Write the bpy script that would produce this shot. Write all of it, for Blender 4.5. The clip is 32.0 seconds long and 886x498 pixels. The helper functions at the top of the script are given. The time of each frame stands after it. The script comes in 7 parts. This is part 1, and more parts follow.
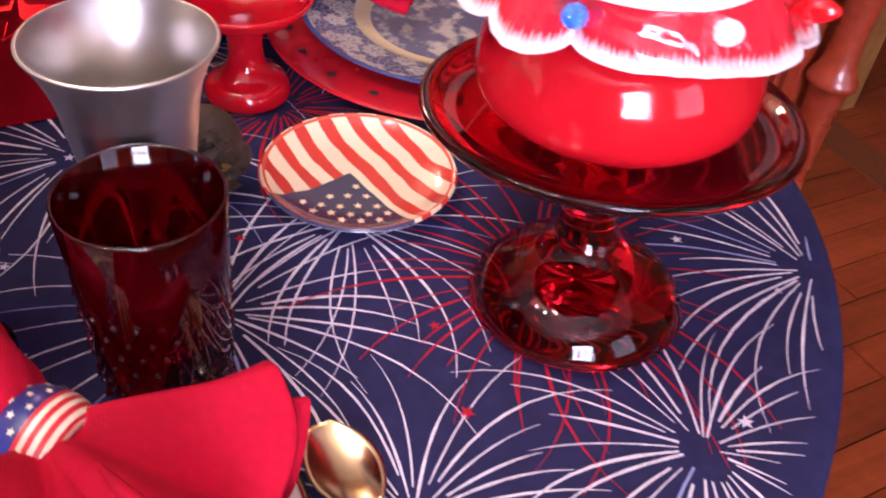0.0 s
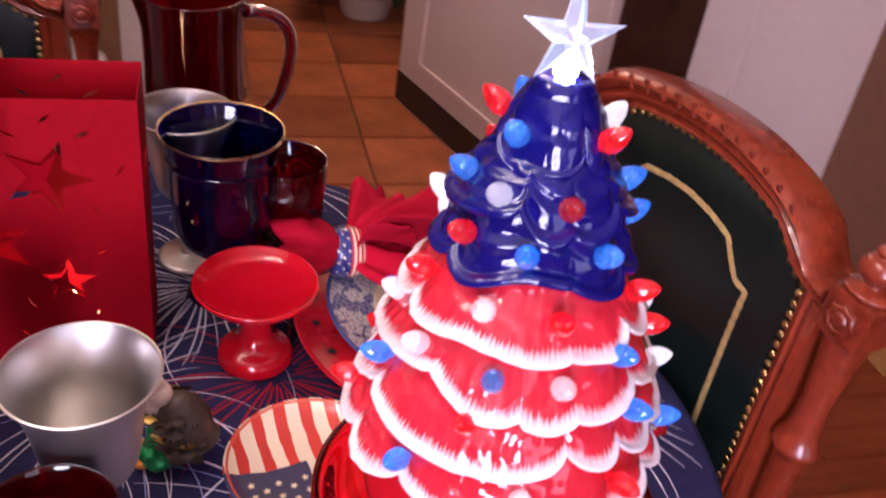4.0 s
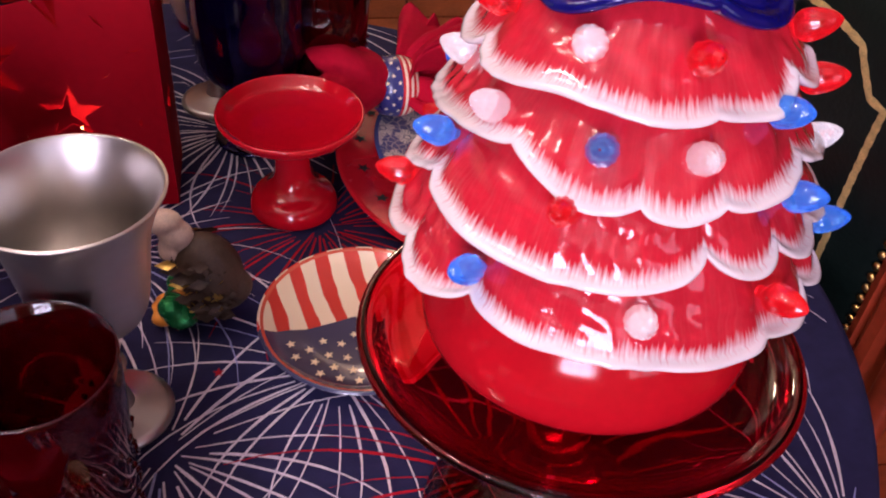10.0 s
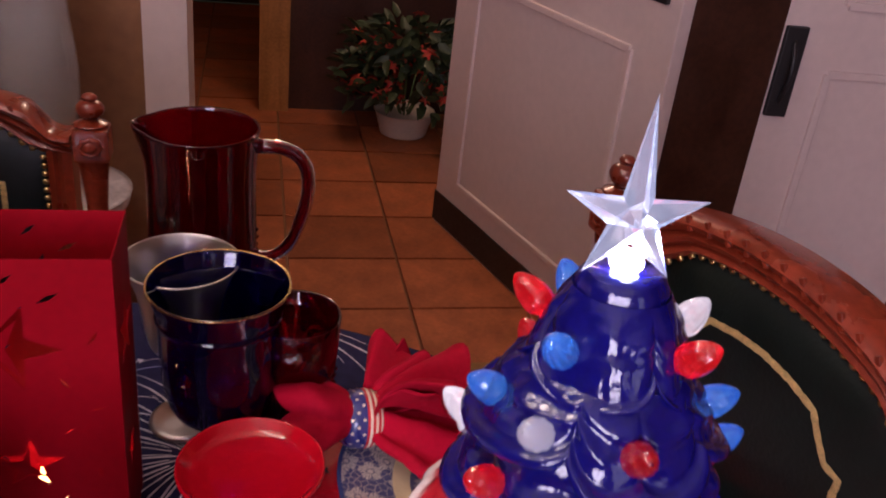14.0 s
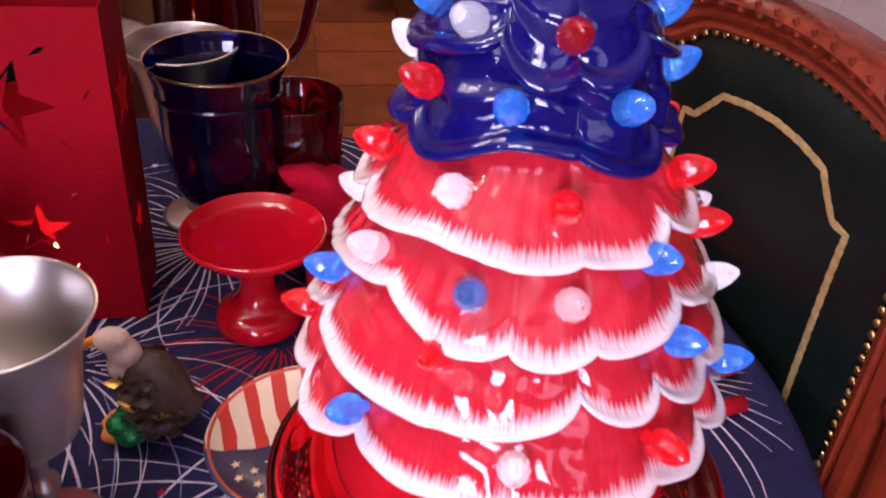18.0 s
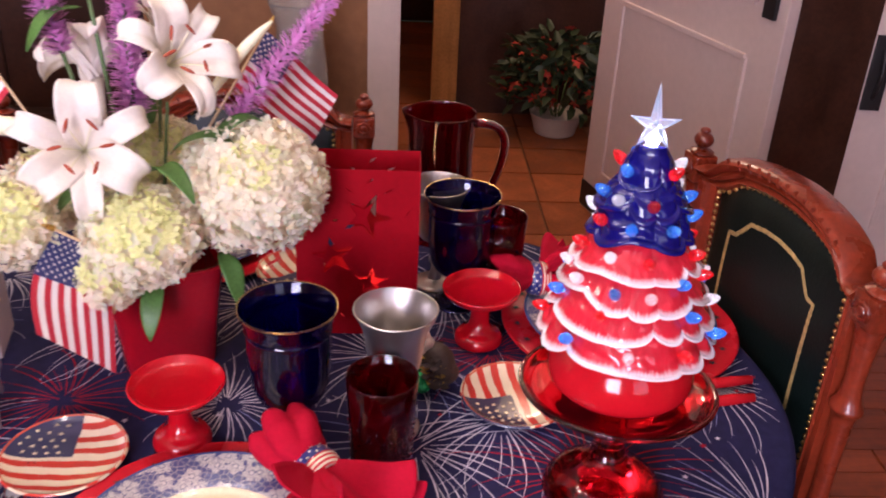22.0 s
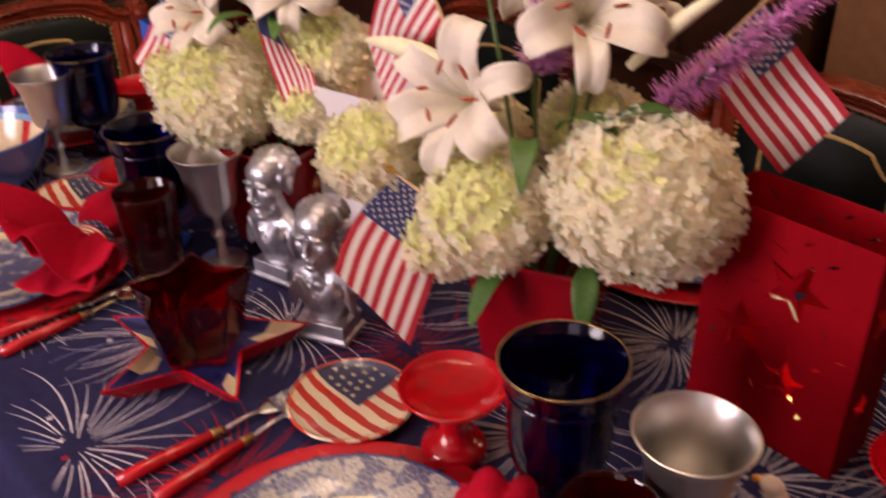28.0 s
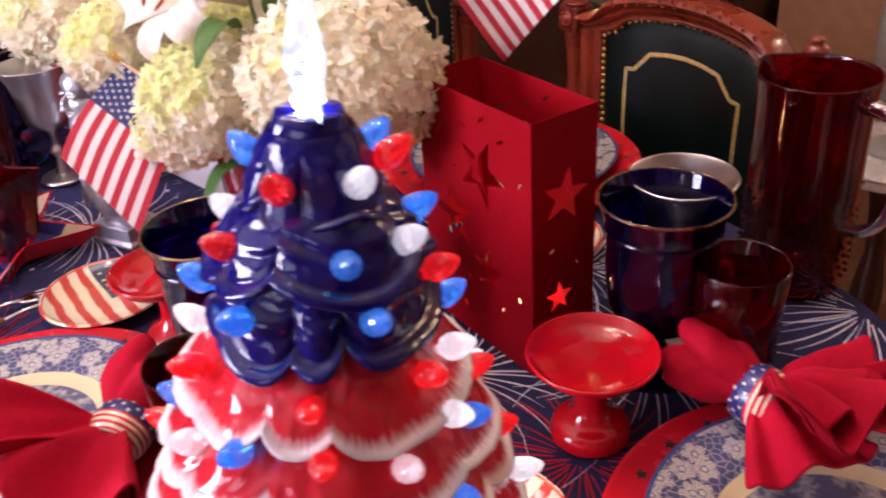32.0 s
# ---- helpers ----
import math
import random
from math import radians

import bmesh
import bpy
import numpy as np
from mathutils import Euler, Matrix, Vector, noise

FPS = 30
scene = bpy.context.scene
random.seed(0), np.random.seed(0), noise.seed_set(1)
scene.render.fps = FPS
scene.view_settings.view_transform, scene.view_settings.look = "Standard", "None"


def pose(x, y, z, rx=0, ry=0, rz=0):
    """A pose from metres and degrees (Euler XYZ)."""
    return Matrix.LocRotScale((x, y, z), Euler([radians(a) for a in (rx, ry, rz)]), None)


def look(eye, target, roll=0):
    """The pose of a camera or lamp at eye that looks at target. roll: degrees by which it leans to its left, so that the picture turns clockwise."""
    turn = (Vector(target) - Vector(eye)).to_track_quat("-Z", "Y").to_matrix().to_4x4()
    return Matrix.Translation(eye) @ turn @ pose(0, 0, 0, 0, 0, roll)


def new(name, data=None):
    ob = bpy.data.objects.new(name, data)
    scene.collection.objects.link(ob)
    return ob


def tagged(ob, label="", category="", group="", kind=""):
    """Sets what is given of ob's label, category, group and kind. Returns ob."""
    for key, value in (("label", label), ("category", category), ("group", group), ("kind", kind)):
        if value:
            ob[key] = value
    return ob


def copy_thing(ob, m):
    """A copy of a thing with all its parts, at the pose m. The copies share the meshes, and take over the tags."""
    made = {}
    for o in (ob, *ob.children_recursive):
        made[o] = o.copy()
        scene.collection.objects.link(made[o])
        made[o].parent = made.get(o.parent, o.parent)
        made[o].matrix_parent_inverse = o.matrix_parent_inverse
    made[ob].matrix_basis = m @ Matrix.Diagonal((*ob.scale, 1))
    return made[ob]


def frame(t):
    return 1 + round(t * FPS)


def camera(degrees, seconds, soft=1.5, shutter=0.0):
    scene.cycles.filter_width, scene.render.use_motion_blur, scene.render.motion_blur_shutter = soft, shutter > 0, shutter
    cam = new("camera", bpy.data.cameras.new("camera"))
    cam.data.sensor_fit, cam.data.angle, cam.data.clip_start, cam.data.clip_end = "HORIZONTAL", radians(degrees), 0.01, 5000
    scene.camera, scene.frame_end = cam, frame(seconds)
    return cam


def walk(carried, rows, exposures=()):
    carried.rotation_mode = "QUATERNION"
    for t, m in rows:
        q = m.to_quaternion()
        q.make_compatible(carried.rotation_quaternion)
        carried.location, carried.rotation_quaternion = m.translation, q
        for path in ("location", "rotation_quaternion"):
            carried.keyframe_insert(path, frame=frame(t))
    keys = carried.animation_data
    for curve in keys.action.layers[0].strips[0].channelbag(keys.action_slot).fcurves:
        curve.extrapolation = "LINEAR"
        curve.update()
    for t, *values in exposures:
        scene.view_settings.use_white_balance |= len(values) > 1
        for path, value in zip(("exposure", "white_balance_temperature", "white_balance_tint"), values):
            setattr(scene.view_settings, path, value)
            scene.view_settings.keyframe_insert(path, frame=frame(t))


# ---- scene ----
cam = camera(52.66, 32.0, soft=1.9, shutter=0.5)
EXPO = [(0, 0.9, 5470, 27), (4, 0.66, 5470, 28), (7, 0.45, 5470, 28), (9, 0.25, 5620, 30), (12.5, -0.1, 5770, 31), (14, -0.1, 5720, 30), (17, 0.43, 5470, 30), (18.3, 0.31, 5470, 30), (19.5, -0.05, 5470, 29), (22, 0.4, 5570, 24), (23.5, 0.6, 5950, 21), (25.2, 0.45, 5950, 21), (27.5, 0.0, 6950, 21), (29, -0.33, 6310, 25), (31, 0.2, 5900, 23), (32, 0.7, 5650, 21)]
PATH = [
    (0, (-0.0886, -0.3924, 1.1346), (-0.0500, -0.0179, 0.8056), 6.6),
    (0.5, (-0.0778, -0.4234, 1.1322), (-0.0285, -0.0413, 0.8135), 7.7),
    (1, (-0.0881, -0.4137, 1.1559), (-0.0360, -0.0365, 0.8319), 8.4),
    (1.5, (-0.0879, -0.4173, 1.1768), (-0.0336, -0.0367, 0.8570), 7.4),
    (2, (-0.1033, -0.3999, 1.2236), (-0.0407, -0.0207, 0.9037), 7.9),
    (2.5, (-0.0988, -0.4150, 1.2621), (-0.0290, -0.0242, 0.9583), 6.6),
    (3, (-0.0990, -0.4016, 1.2883), (-0.0205, -0.0094, 0.9882), 9.0),
    (3.5, (-0.0516, -0.3588, 1.2957), (-0.0246, 0.0401, 0.9954), 10.2),
    (4, (0.0344, -0.3544, 1.2972), (-0.0192, 0.0571, 1.0182), 8.6),
    (4.5, (0.0713, -0.3467, 1.3234), (-0.0223, 0.0716, 1.0659), 7.7),
    (6.5, (0.0236, -0.2421, 1.3140), (-0.0476, 0.1790, 1.0541), 4.6),
    (7, (0.0051, -0.2183, 1.2746), (-0.0501, 0.2040, 1.0125), 6.7),
    (7.5, (0.0145, -0.2247, 1.2643), (-0.0383, 0.1983, 1.0029), 6.8),
    (8, (0.0372, -0.2284, 1.2600), (-0.0461, 0.1685, 0.9675), 3.2),
    (8.5, (0.0256, -0.2592, 1.2284), (-0.0356, 0.1404, 0.9341), 5.5),
    (9, (0.0271, -0.2738, 1.2106), (-0.0431, 0.1227, 0.9142), 5.1),
    (9.5, (0.0181, -0.2790, 1.1912), (-0.0384, 0.1038, 0.8745), 6.0),
    (10, (0.0247, -0.2913, 1.1783), (-0.0478, 0.0838, 0.8558), 5.3),
    (10.5, (0.0226, -0.3061, 1.1816), (-0.0519, 0.0697, 0.8604), 6.0),
    (11, (0.0357, -0.3189, 1.1987), (-0.0447, 0.0649, 0.8884), 8.6),
    (11.5, (0.0425, -0.3571, 1.2458), (-0.0483, 0.0334, 0.9470), 7.8),
    (12, (0.0177, -0.3532, 1.2659), (-0.0703, 0.0506, 0.9844), 8.1),
    (12.5, (0.0161, -0.3518, 1.2819), (-0.0650, 0.0562, 1.0044), 7.9),
    (13, (0.0219, -0.3451, 1.3129), (-0.0585, 0.0759, 1.0553), 7.8),
    (13.5, (0.0504, -0.3202, 1.3264), (-0.0473, 0.0999, 1.0734), 5.5),
    (14, (0.0206, -0.2387, 1.2774), (-0.0680, 0.1967, 1.0479), 6.7),
    (14.5, (0.0362, -0.2038, 1.2688), (-0.0671, 0.2288, 1.0404), 5.8),
    (16.5, (0.0318, -0.2189, 1.2441), (-0.0239, 0.2232, 1.0174), 7.8),
    (17, (0.0466, -0.2511, 1.2151), (-0.0193, 0.1790, 0.9688), 6.5),
    (17.5, (0.0342, -0.2489, 1.2039), (-0.0112, 0.1564, 0.9146), 5.6),
    (18, (0.0736, -0.2698, 1.1942), (-0.0289, 0.1313, 0.9139), 4.0),
    (18.5, (0.0775, -0.3017, 1.2072), (-0.0170, 0.0972, 0.9209), 4.8),
    (19, (0.0721, -0.3462, 1.2330), (-0.0123, 0.0528, 0.9437), 5.2),
    (19.5, (0.0944, -0.4182, 1.2845), (0.0015, -0.0229, 0.9928), 3.9),
    (20, (0.0907, -0.4364, 1.2879), (-0.0133, -0.0353, 1.0081), 6.0),
    (20.5, (0.1021, -0.4306, 1.3098), (-0.0394, -0.0373, 1.0355), 5.3),
    (21, (0.0848, -0.5411, 1.3515), (-0.0579, -0.1343, 1.0981), 4.2),
    (21.5, (0.1079, -0.6831, 1.4083), (-0.0359, -0.2675, 1.1703), 4.6),
    (22, (0.1437, -0.7619, 1.4299), (-0.0219, -0.3507, 1.1986), 2.8),
    (22.5, (0.1268, -0.8239, 1.4540), (-0.0441, -0.4130, 1.2260), 3.0),
    (23, (0.0695, -0.8214, 1.4665), (-0.1303, -0.4248, 1.2368), 3.4),
    (23.5, (-0.0092, -0.7070, 1.4577), (-0.2731, -0.3620, 1.2102), 6.5),
    (24, (-0.0111, -0.6459, 1.3857), (-0.3405, -0.3632, 1.1374), 6.5),
    (24.5, (-0.0308, -0.5945, 1.3641), (-0.3970, -0.3574, 1.1198), 3.0),
    (25, (-0.1556, -0.4838, 1.4257), (-0.5499, -0.3089, 1.1729), 1.4),
    (25.5, (-0.2358, -0.4667, 1.4208), (-0.6423, -0.3490, 1.1545), 0.4),
    (27.5, (0.1668, -0.3566, 1.3567), (-0.2673, -0.2749, 1.1225), 0.6),
    (28, (0.2190, -0.3084, 1.3712), (-0.1971, -0.1967, 1.1175), -1.5),
    (28.5, (0.2427, -0.2556, 1.3183), (-0.1560, -0.1338, 1.0423), 0.1),
    (29, (0.2712, -0.1951, 1.2662), (-0.1242, -0.0849, 0.9807), -1.6),
    (29.5, (0.2995, -0.1275, 1.2322), (-0.1016, -0.0460, 0.9450), -4.0),
    (30, (0.3233, -0.0608, 1.1997), (-0.0757, 0.0060, 0.9059), -4.5),
    (30.5, (0.3267, -0.0295, 1.1892), (-0.0724, 0.0298, 0.8940), -5.2),
    (31, (0.3281, -0.0118, 1.2260), (-0.0859, 0.0375, 0.9500), -4.6),
    (31.5, (0.3371, -0.0047, 1.2697), (-0.0912, 0.0413, 1.0158), -3.2),
    (32, (0.3449, 0.0314, 1.2627), (-0.0828, 0.0897, 1.0104), -4.0),
]
walk(cam, [(t, look(eye, target, roll)) for t, eye, target, roll in PATH], EXPO)

# ---- light ----
TURN = radians(25.1)  # heading of the table's long axis
SU, SV = 1.083, 0.949  # scale of the room's plan along and across it


def uv(u, v, z=0.0):
    """A place given along (u) and across (v) the table's axis."""
    u, v = SU * u, SV * v
    return Vector((0.018 + math.cos(TURN) * u - math.sin(TURN) * v, 0.005 + math.sin(TURN) * u + math.cos(TURN) * v, z))


world = bpy.data.worlds.new("world")
scene.world = world
world.use_nodes = True
wn = world.node_tree
sky = wn.nodes.new("ShaderNodeTexSky")
sky.sky_type, sky.sun_disc = "NISHITA", False
sky.sun_elevation, sky.sun_rotation = radians(12), radians(200)
wn.links.new(sky.outputs["Color"], wn.nodes["Background"].inputs["Color"])
wn.nodes["Background"].inputs["Strength"].default_value = 0.08


def lamp(name, kind, place, target, energy, colour, size=0.1, size_y=None):
    data = bpy.data.lights.new(name, kind)
    data.energy, data.color = energy, colour
    if kind == "AREA":
        data.size = size
        if size_y:
            data.shape, data.size_y = "RECTANGLE", size_y
    else:
        data.shadow_soft_size = size
    ob = new(name, data)
    ob.matrix_world = look(place, target)
    return ob


WINDOW_A, WINDOW_B = uv(-0.9, -2.56, 1.55), uv(0.75, -2.56, 1.55)
lamp("window_light", "AREA", WINDOW_A, uv(-0.7, 0.2, 0.95), 78, (1.0, 0.89, 0.96), 1.0, 1.3)
lamp("window_light", "AREA", WINDOW_B, uv(-0.4, 0.2, 0.95), 6, (1.0, 0.89, 0.96), 1.0, 1.3)
for i in range(6):
    a = i * math.pi / 3
    c = uv(-0.6, 0.1, 2.05) + Vector((0.26 * math.cos(a), 0.26 * math.sin(a), 0))
    lamp("chandelier_bulb_light", "POINT", c, c - Vector((0, 0, 1)), 4.5, (1.0, 0.80, 0.60), 0.05)
lamp("hall_light", "POINT", uv(0.2, 2.9, 2.2), uv(0.2, 2.9, 0), 25, (1.0, 0.66, 0.38), 0.12)
for z in (0.925, 1.235):
    for u in (-1.57, -1.27):
        lamp("cabinet_light", "POINT", uv(u, 1.60, z), uv(u, 1.6, 0), 1.1, (1.0, 0.82, 0.28), 0.012)
lamp("star_light", "POINT", (0.0278, 0.0288, 1.149), (0.0278, 0.0288, 0), 0.18, (0.82, 0.88, 1.0), 0.008)

# ---- materials ----


def mat(name, colour, rough=0.5, metal=0.0, vary=0.12, scale=30.0, bump=0.0, bump_scale=200.0, coat=0.0, trans=0.0, ior=1.5,
        emit=None, power=0.0, sheen=0.0, rough_vary=0.08, alpha=1.0, sub=0.0, spec=0.5):
    """A Principled material with two scales of variation."""
    m = bpy.data.materials.new(name)
    m.use_nodes = True
    nt = m.node_tree
    p = nt.nodes["Principled BSDF"]
    p.inputs["Metallic"].default_value = metal
    p.inputs["IOR"].default_value = ior
    p.inputs["Coat Weight"].default_value = coat
    p.inputs["Coat Roughness"].default_value = 0.04
    p.inputs["Transmission Weight"].default_value = trans
    p.inputs["Sheen Weight"].default_value = sheen
    p.inputs["Alpha"].default_value = alpha
    p.inputs["Specular IOR Level"].default_value = spec
    p.inputs["Subsurface Weight"].default_value = sub
    p.inputs["Subsurface Scale"].default_value = 0.01
    if emit:
        p.inputs["Emission Color"].default_value = (*emit, 1)
        p.inputs["Emission Strength"].default_value = power
    tc = nt.nodes.new("ShaderNodeTexCoord")
    n1, n2 = nt.nodes.new("ShaderNodeTexNoise"), nt.nodes.new("ShaderNodeTexNoise")
    n1.inputs["Scale"].default_value, n2.inputs["Scale"].default_value = scale, scale * 9
    n1.inputs["Detail"].default_value = 5
    for n in (n1, n2):
        nt.links.new(tc.outputs["Object"], n.inputs["Vector"])
    add = nt.nodes.new("ShaderNodeMath")
    add.operation = "ADD"
    nt.links.new(n1.outputs["Fac"], add.inputs[0])
    nt.links.new(n2.outputs["Fac"], add.inputs[1])
    ramp = nt.nodes.new("ShaderNodeMapRange")
    ramp.inputs["From Min"].default_value, ramp.inputs["From Max"].default_value = 0.6, 1.4
    ramp.inputs["To Min"].default_value, ramp.inputs["To Max"].default_value = 1 - vary, 1 + vary
    nt.links.new(add.outputs[0], ramp.inputs["Value"])
    mul = nt.nodes.new("ShaderNodeVectorMath")
    mul.operation = "SCALE"
    mul.inputs[0].default_value = colour
    nt.links.new(ramp.outputs[0], mul.inputs["Scale"])
    nt.links.new(mul.outputs[0], p.inputs["Base Color"])
    rr = nt.nodes.new("ShaderNodeMapRange")
    rr.inputs["From Min"].default_value, rr.inputs["From Max"].default_value = 0.3, 0.7
    rr.inputs["To Min"].default_value, rr.inputs["To Max"].default_value = max(rough - rough_vary * rough * 2, 0.01), min(rough + rough_vary, 1)
    nt.links.new(n1.outputs["Fac"], rr.inputs["Value"])
    nt.links.new(rr.outputs[0], p.inputs["Roughness"])
    if bump:
        nb, b = nt.nodes.new("ShaderNodeTexNoise"), nt.nodes.new("ShaderNodeBump")
        nb.inputs["Scale"].default_value, nb.inputs["Detail"].default_value = bump_scale, 4
        b.inputs["Strength"].default_value, b.inputs["Distance"].default_value = bump, 0.002
        nt.links.new(tc.outputs["Object"], nb.inputs["Vector"])
        nt.links.new(nb.outputs["Fac"], b.inputs["Height"])
        nt.links.new(b.outputs["Normal"], p.inputs["Normal"])
    return m


def nodes_of(m):
    return m.node_tree, m.node_tree.nodes["Principled BSDF"]


def node(nt, kind, **values):
    n = nt.nodes.new(kind)
    for k, v in values.items():
        n.inputs[k.replace("_", " ")].default_value = v
    return n


def maths(nt, op, a, b=None):
    n = nt.nodes.new("ShaderNodeMath")
    n.operation = op
    for i, v in enumerate((a, b)):
        if v is None:
            continue
        if isinstance(v, (int, float)):
            n.inputs[i].default_value = v
        else:
            nt.links.new(v, n.inputs[i])
    return n.outputs[0]


def mixc(nt, fac, a, b):
    n = nt.nodes.new("ShaderNodeMix")
    n.data_type = "RGBA"
    if isinstance(fac, (int, float)):
        n.inputs[0].default_value = fac
    else:
        nt.links.new(fac, n.inputs[0])
    for i, v in ((6, a), (7, b)):
        if isinstance(v, tuple):
            n.inputs[i].default_value = (*v, 1)
        else:
            nt.links.new(v, n.inputs[i])
    return n.outputs[2]


cloth_navy = mat("navy_cotton", (0.023, 0.022, 0.070), 0.9, vary=0.25, scale=8, bump=0.25, bump_scale=900, spec=0.15)
print_white = mat("white_print", (0.72, 0.66, 0.72), 0.85, vary=0.2, scale=60, bump=0.2, bump_scale=900, spec=0.2)
print_red = mat("red_print", (0.42, 0.008, 0.02), 0.85, vary=0.2, scale=60, bump=0.2, bump_scale=900, spec=0.2)
print_blue = mat("pale_blue_print", (0.30, 0.32, 0.58), 0.85, vary=0.2, scale=60)
ruby = mat("ruby_glass", (0.82, 0.010, 0.022), 0.03, trans=1.0, vary=0.05, rough_vary=0.01, ior=1.5)
ruby_deep = mat("deep_ruby_glass", (0.26, 0.0015, 0.005), 0.04, trans=0.95, vary=0.05, rough_vary=0.01, ior=1.5)
cobalt = mat("cobalt_glass", (0.004, 0.004, 0.16), 0.03, trans=0.97, vary=0.05, rough_vary=0.01, ior=1.5)
pewter = mat("pewter", (0.62, 0.59, 0.55), 0.36, metal=1.0, vary=0.06, scale=12, bump=0.012, bump_scale=90)
silver_cast = mat("silver_painted_resin", (0.50, 0.50, 0.54), 0.36, metal=0.9, vary=0.45, scale=60, bump=0.3, bump_scale=260)
red_glaze = mat("red_glaze", (0.50, 0.004, 0.010), 0.08, vary=0.06, scale=20, coat=0.4, bump=0.02, bump_scale=40)
red_card = mat("red_card", (0.27, 0.0012, 0.006), 0.6, vary=0.10, scale=15, bump=0.05, bump_scale=500, spec=0.08)
white_card = mat("white_card", (0.72, 0.68, 0.68), 0.6, vary=0.05, scale=15, bump=0.05, bump_scale=500)
blue_card = mat("blue_card", (0.02, 0.10, 0.45), 0.5, vary=0.06, scale=15, bump=0.05, bump_scale=500)
dark_hole = mat("dark_paint", (0.015, 0.012, 0.012), 0.8)
red_charger = mat("red_lacquer", (0.55, 0.010, 0.018), 0.22, vary=0.08, scale=18, coat=0.3)
red_napkin = mat("red_linen", (0.42, 0.003, 0.020), 0.9, vary=0.14, scale=25, bump=0.3, bump_scale=700, spec=0.15)
cream = mat("cream_glaze", (0.80, 0.66, 0.42), 0.16, vary=0.1, scale=30, coat=0.5)
cream_wood = mat("cream_painted_wood", (0.82, 0.72, 0.52), 0.3, vary=0.08, scale=80, coat=0.3)
ring_red = mat("ring_red", (0.60, 0.02, 0.02), 0.3, vary=0.1, scale=90, coat=0.3)
ring_blue = mat("ring_navy", (0.025, 0.03, 0.16), 0.3, vary=0.15, scale=90, coat=0.3)
white_paint = mat("white_paint", (0.80, 0.78, 0.74), 0.4, vary=0.05, scale=12)
milk_glass = mat("milk_glass", (0.86, 0.84, 0.82), 0.12, vary=0.03, coat=0.4, sub=0.2)
flag_white = mat("flag_white", (0.80, 0.74, 0.70), 0.8, vary=0.06, scale=60, bump=0.2, bump_scale=900)
flag_red = mat("flag_red", (0.50, 0.022, 0.04), 0.8, vary=0.08, scale=60, bump=0.2, bump_scale=900)
flag_blue = mat("flag_navy", (0.035, 0.045, 0.15), 0.8, vary=0.1, scale=60, bump=0.2, bump_scale=900)
gold_paint = mat("gold_paint", (0.75, 0.50, 0.12), 0.3, metal=0.9, vary=0.2, scale=120, bump=0.2, bump_scale=300)
brass = mat("brass", (0.70, 0.48, 0.18), 0.28, metal=1.0, vary=0.15, scale=90)
# spoon steel: the room's warm reflection is painted in as a gold base colour
warm_lit_steel = mat("steel_tinted_by_warm_reflection", (0.80, 0.62, 0.36), 0.16, metal=1.0, vary=0.05)
steel = mat("polished_steel", (0.75, 0.72, 0.68), 0.14, metal=1.0, vary=0.05)
red_plastic = mat("red_plastic", (0.55, 0.01, 0.015), 0.2, vary=0.06, coat=0.3)
leather = mat("dark_green_leather", (0.0030, 0.0075, 0.0060), 0.36, vary=0.25, scale=20, bump=0.25, bump_scale=260)
mahogany = mat("mahogany", (0.21, 0.028, 0.009), 0.28, vary=0.35, scale=14, bump=0.04, bump_scale=90, coat=0.3)
dark_wood = mat("dark_wood", (0.045, 0.016, 0.008), 0.35, vary=0.4, scale=9, coat=0.3)
stick_wood = mat("pale_dowel", (0.55, 0.38, 0.2), 0.6, vary=0.2, scale=120)
oak = mat("pale_oak", (0.40, 0.20, 0.055), 0.4, vary=0.25, scale=10, bump=0.05, bump_scale=80)
door_white = mat("door_white", (0.66, 0.54, 0.48), 0.5, vary=0.05, scale=5, bump=0.04, bump_scale=40)
wall_brown = mat("brown_wall", (0.26, 0.115, 0.045), 0.75, vary=0.2, scale=4, bump=0.1, bump_scale=90)
wall_dark = mat("dark_panelling", (0.055, 0.018, 0.010), 0.45, vary=0.35, scale=5, bump=0.05, bump_scale=60)
plank_sill = mat("threshold_board", (0.16, 0.050, 0.018), 0.4, vary=0.3, scale=14, bump=0.1, bump_scale=60)
wall_umber = mat("umber_wall", (0.20, 0.085, 0.04), 0.8, vary=0.12, scale=4, bump=0.1, bump_scale=120)
wall_cream = mat("cream_wall", (0.50, 0.34, 0.22), 0.8, vary=0.08, scale=4, bump=0.1, bump_scale=120)
ceiling_paint = mat("ceiling_paint", (0.78, 0.74, 0.68), 0.85, vary=0.04, scale=3)
black_iron = mat("black_iron", (0.015, 0.014, 0.014), 0.45, vary=0.2, scale=60)
leaf_green = mat("lily_leaf", (0.10, 0.22, 0.045), 0.45, vary=0.3, scale=40, bump=0.1, bump_scale=120)
stem_green = mat("stem_green", (0.10, 0.17, 0.05), 0.5, vary=0.3, scale=40)
petal_white = mat("hydrangea_petal", (0.95, 0.89, 0.71), 0.7, vary=0.10, scale=25, spec=0.2, sub=0.25)
bud_yellow = mat("yellow_bud", (0.72, 0.62, 0.20), 0.5, vary=0.25, scale=40)
petal_lime = mat("lime_petal", (0.84, 0.86, 0.44), 0.7, vary=0.12, scale=25, spec=0.2)
petal_lily = mat("lily_petal", (0.92, 0.86, 0.74), 0.5, vary=0.06, scale=30, bump=0.15, bump_scale=60, spec=0.3)
bud_green = mat("lily_bud", (0.80, 0.76, 0.50), 0.5, vary=0.15, scale=40)
anther = mat("rust_anther", (0.35, 0.06, 0.02), 0.8)
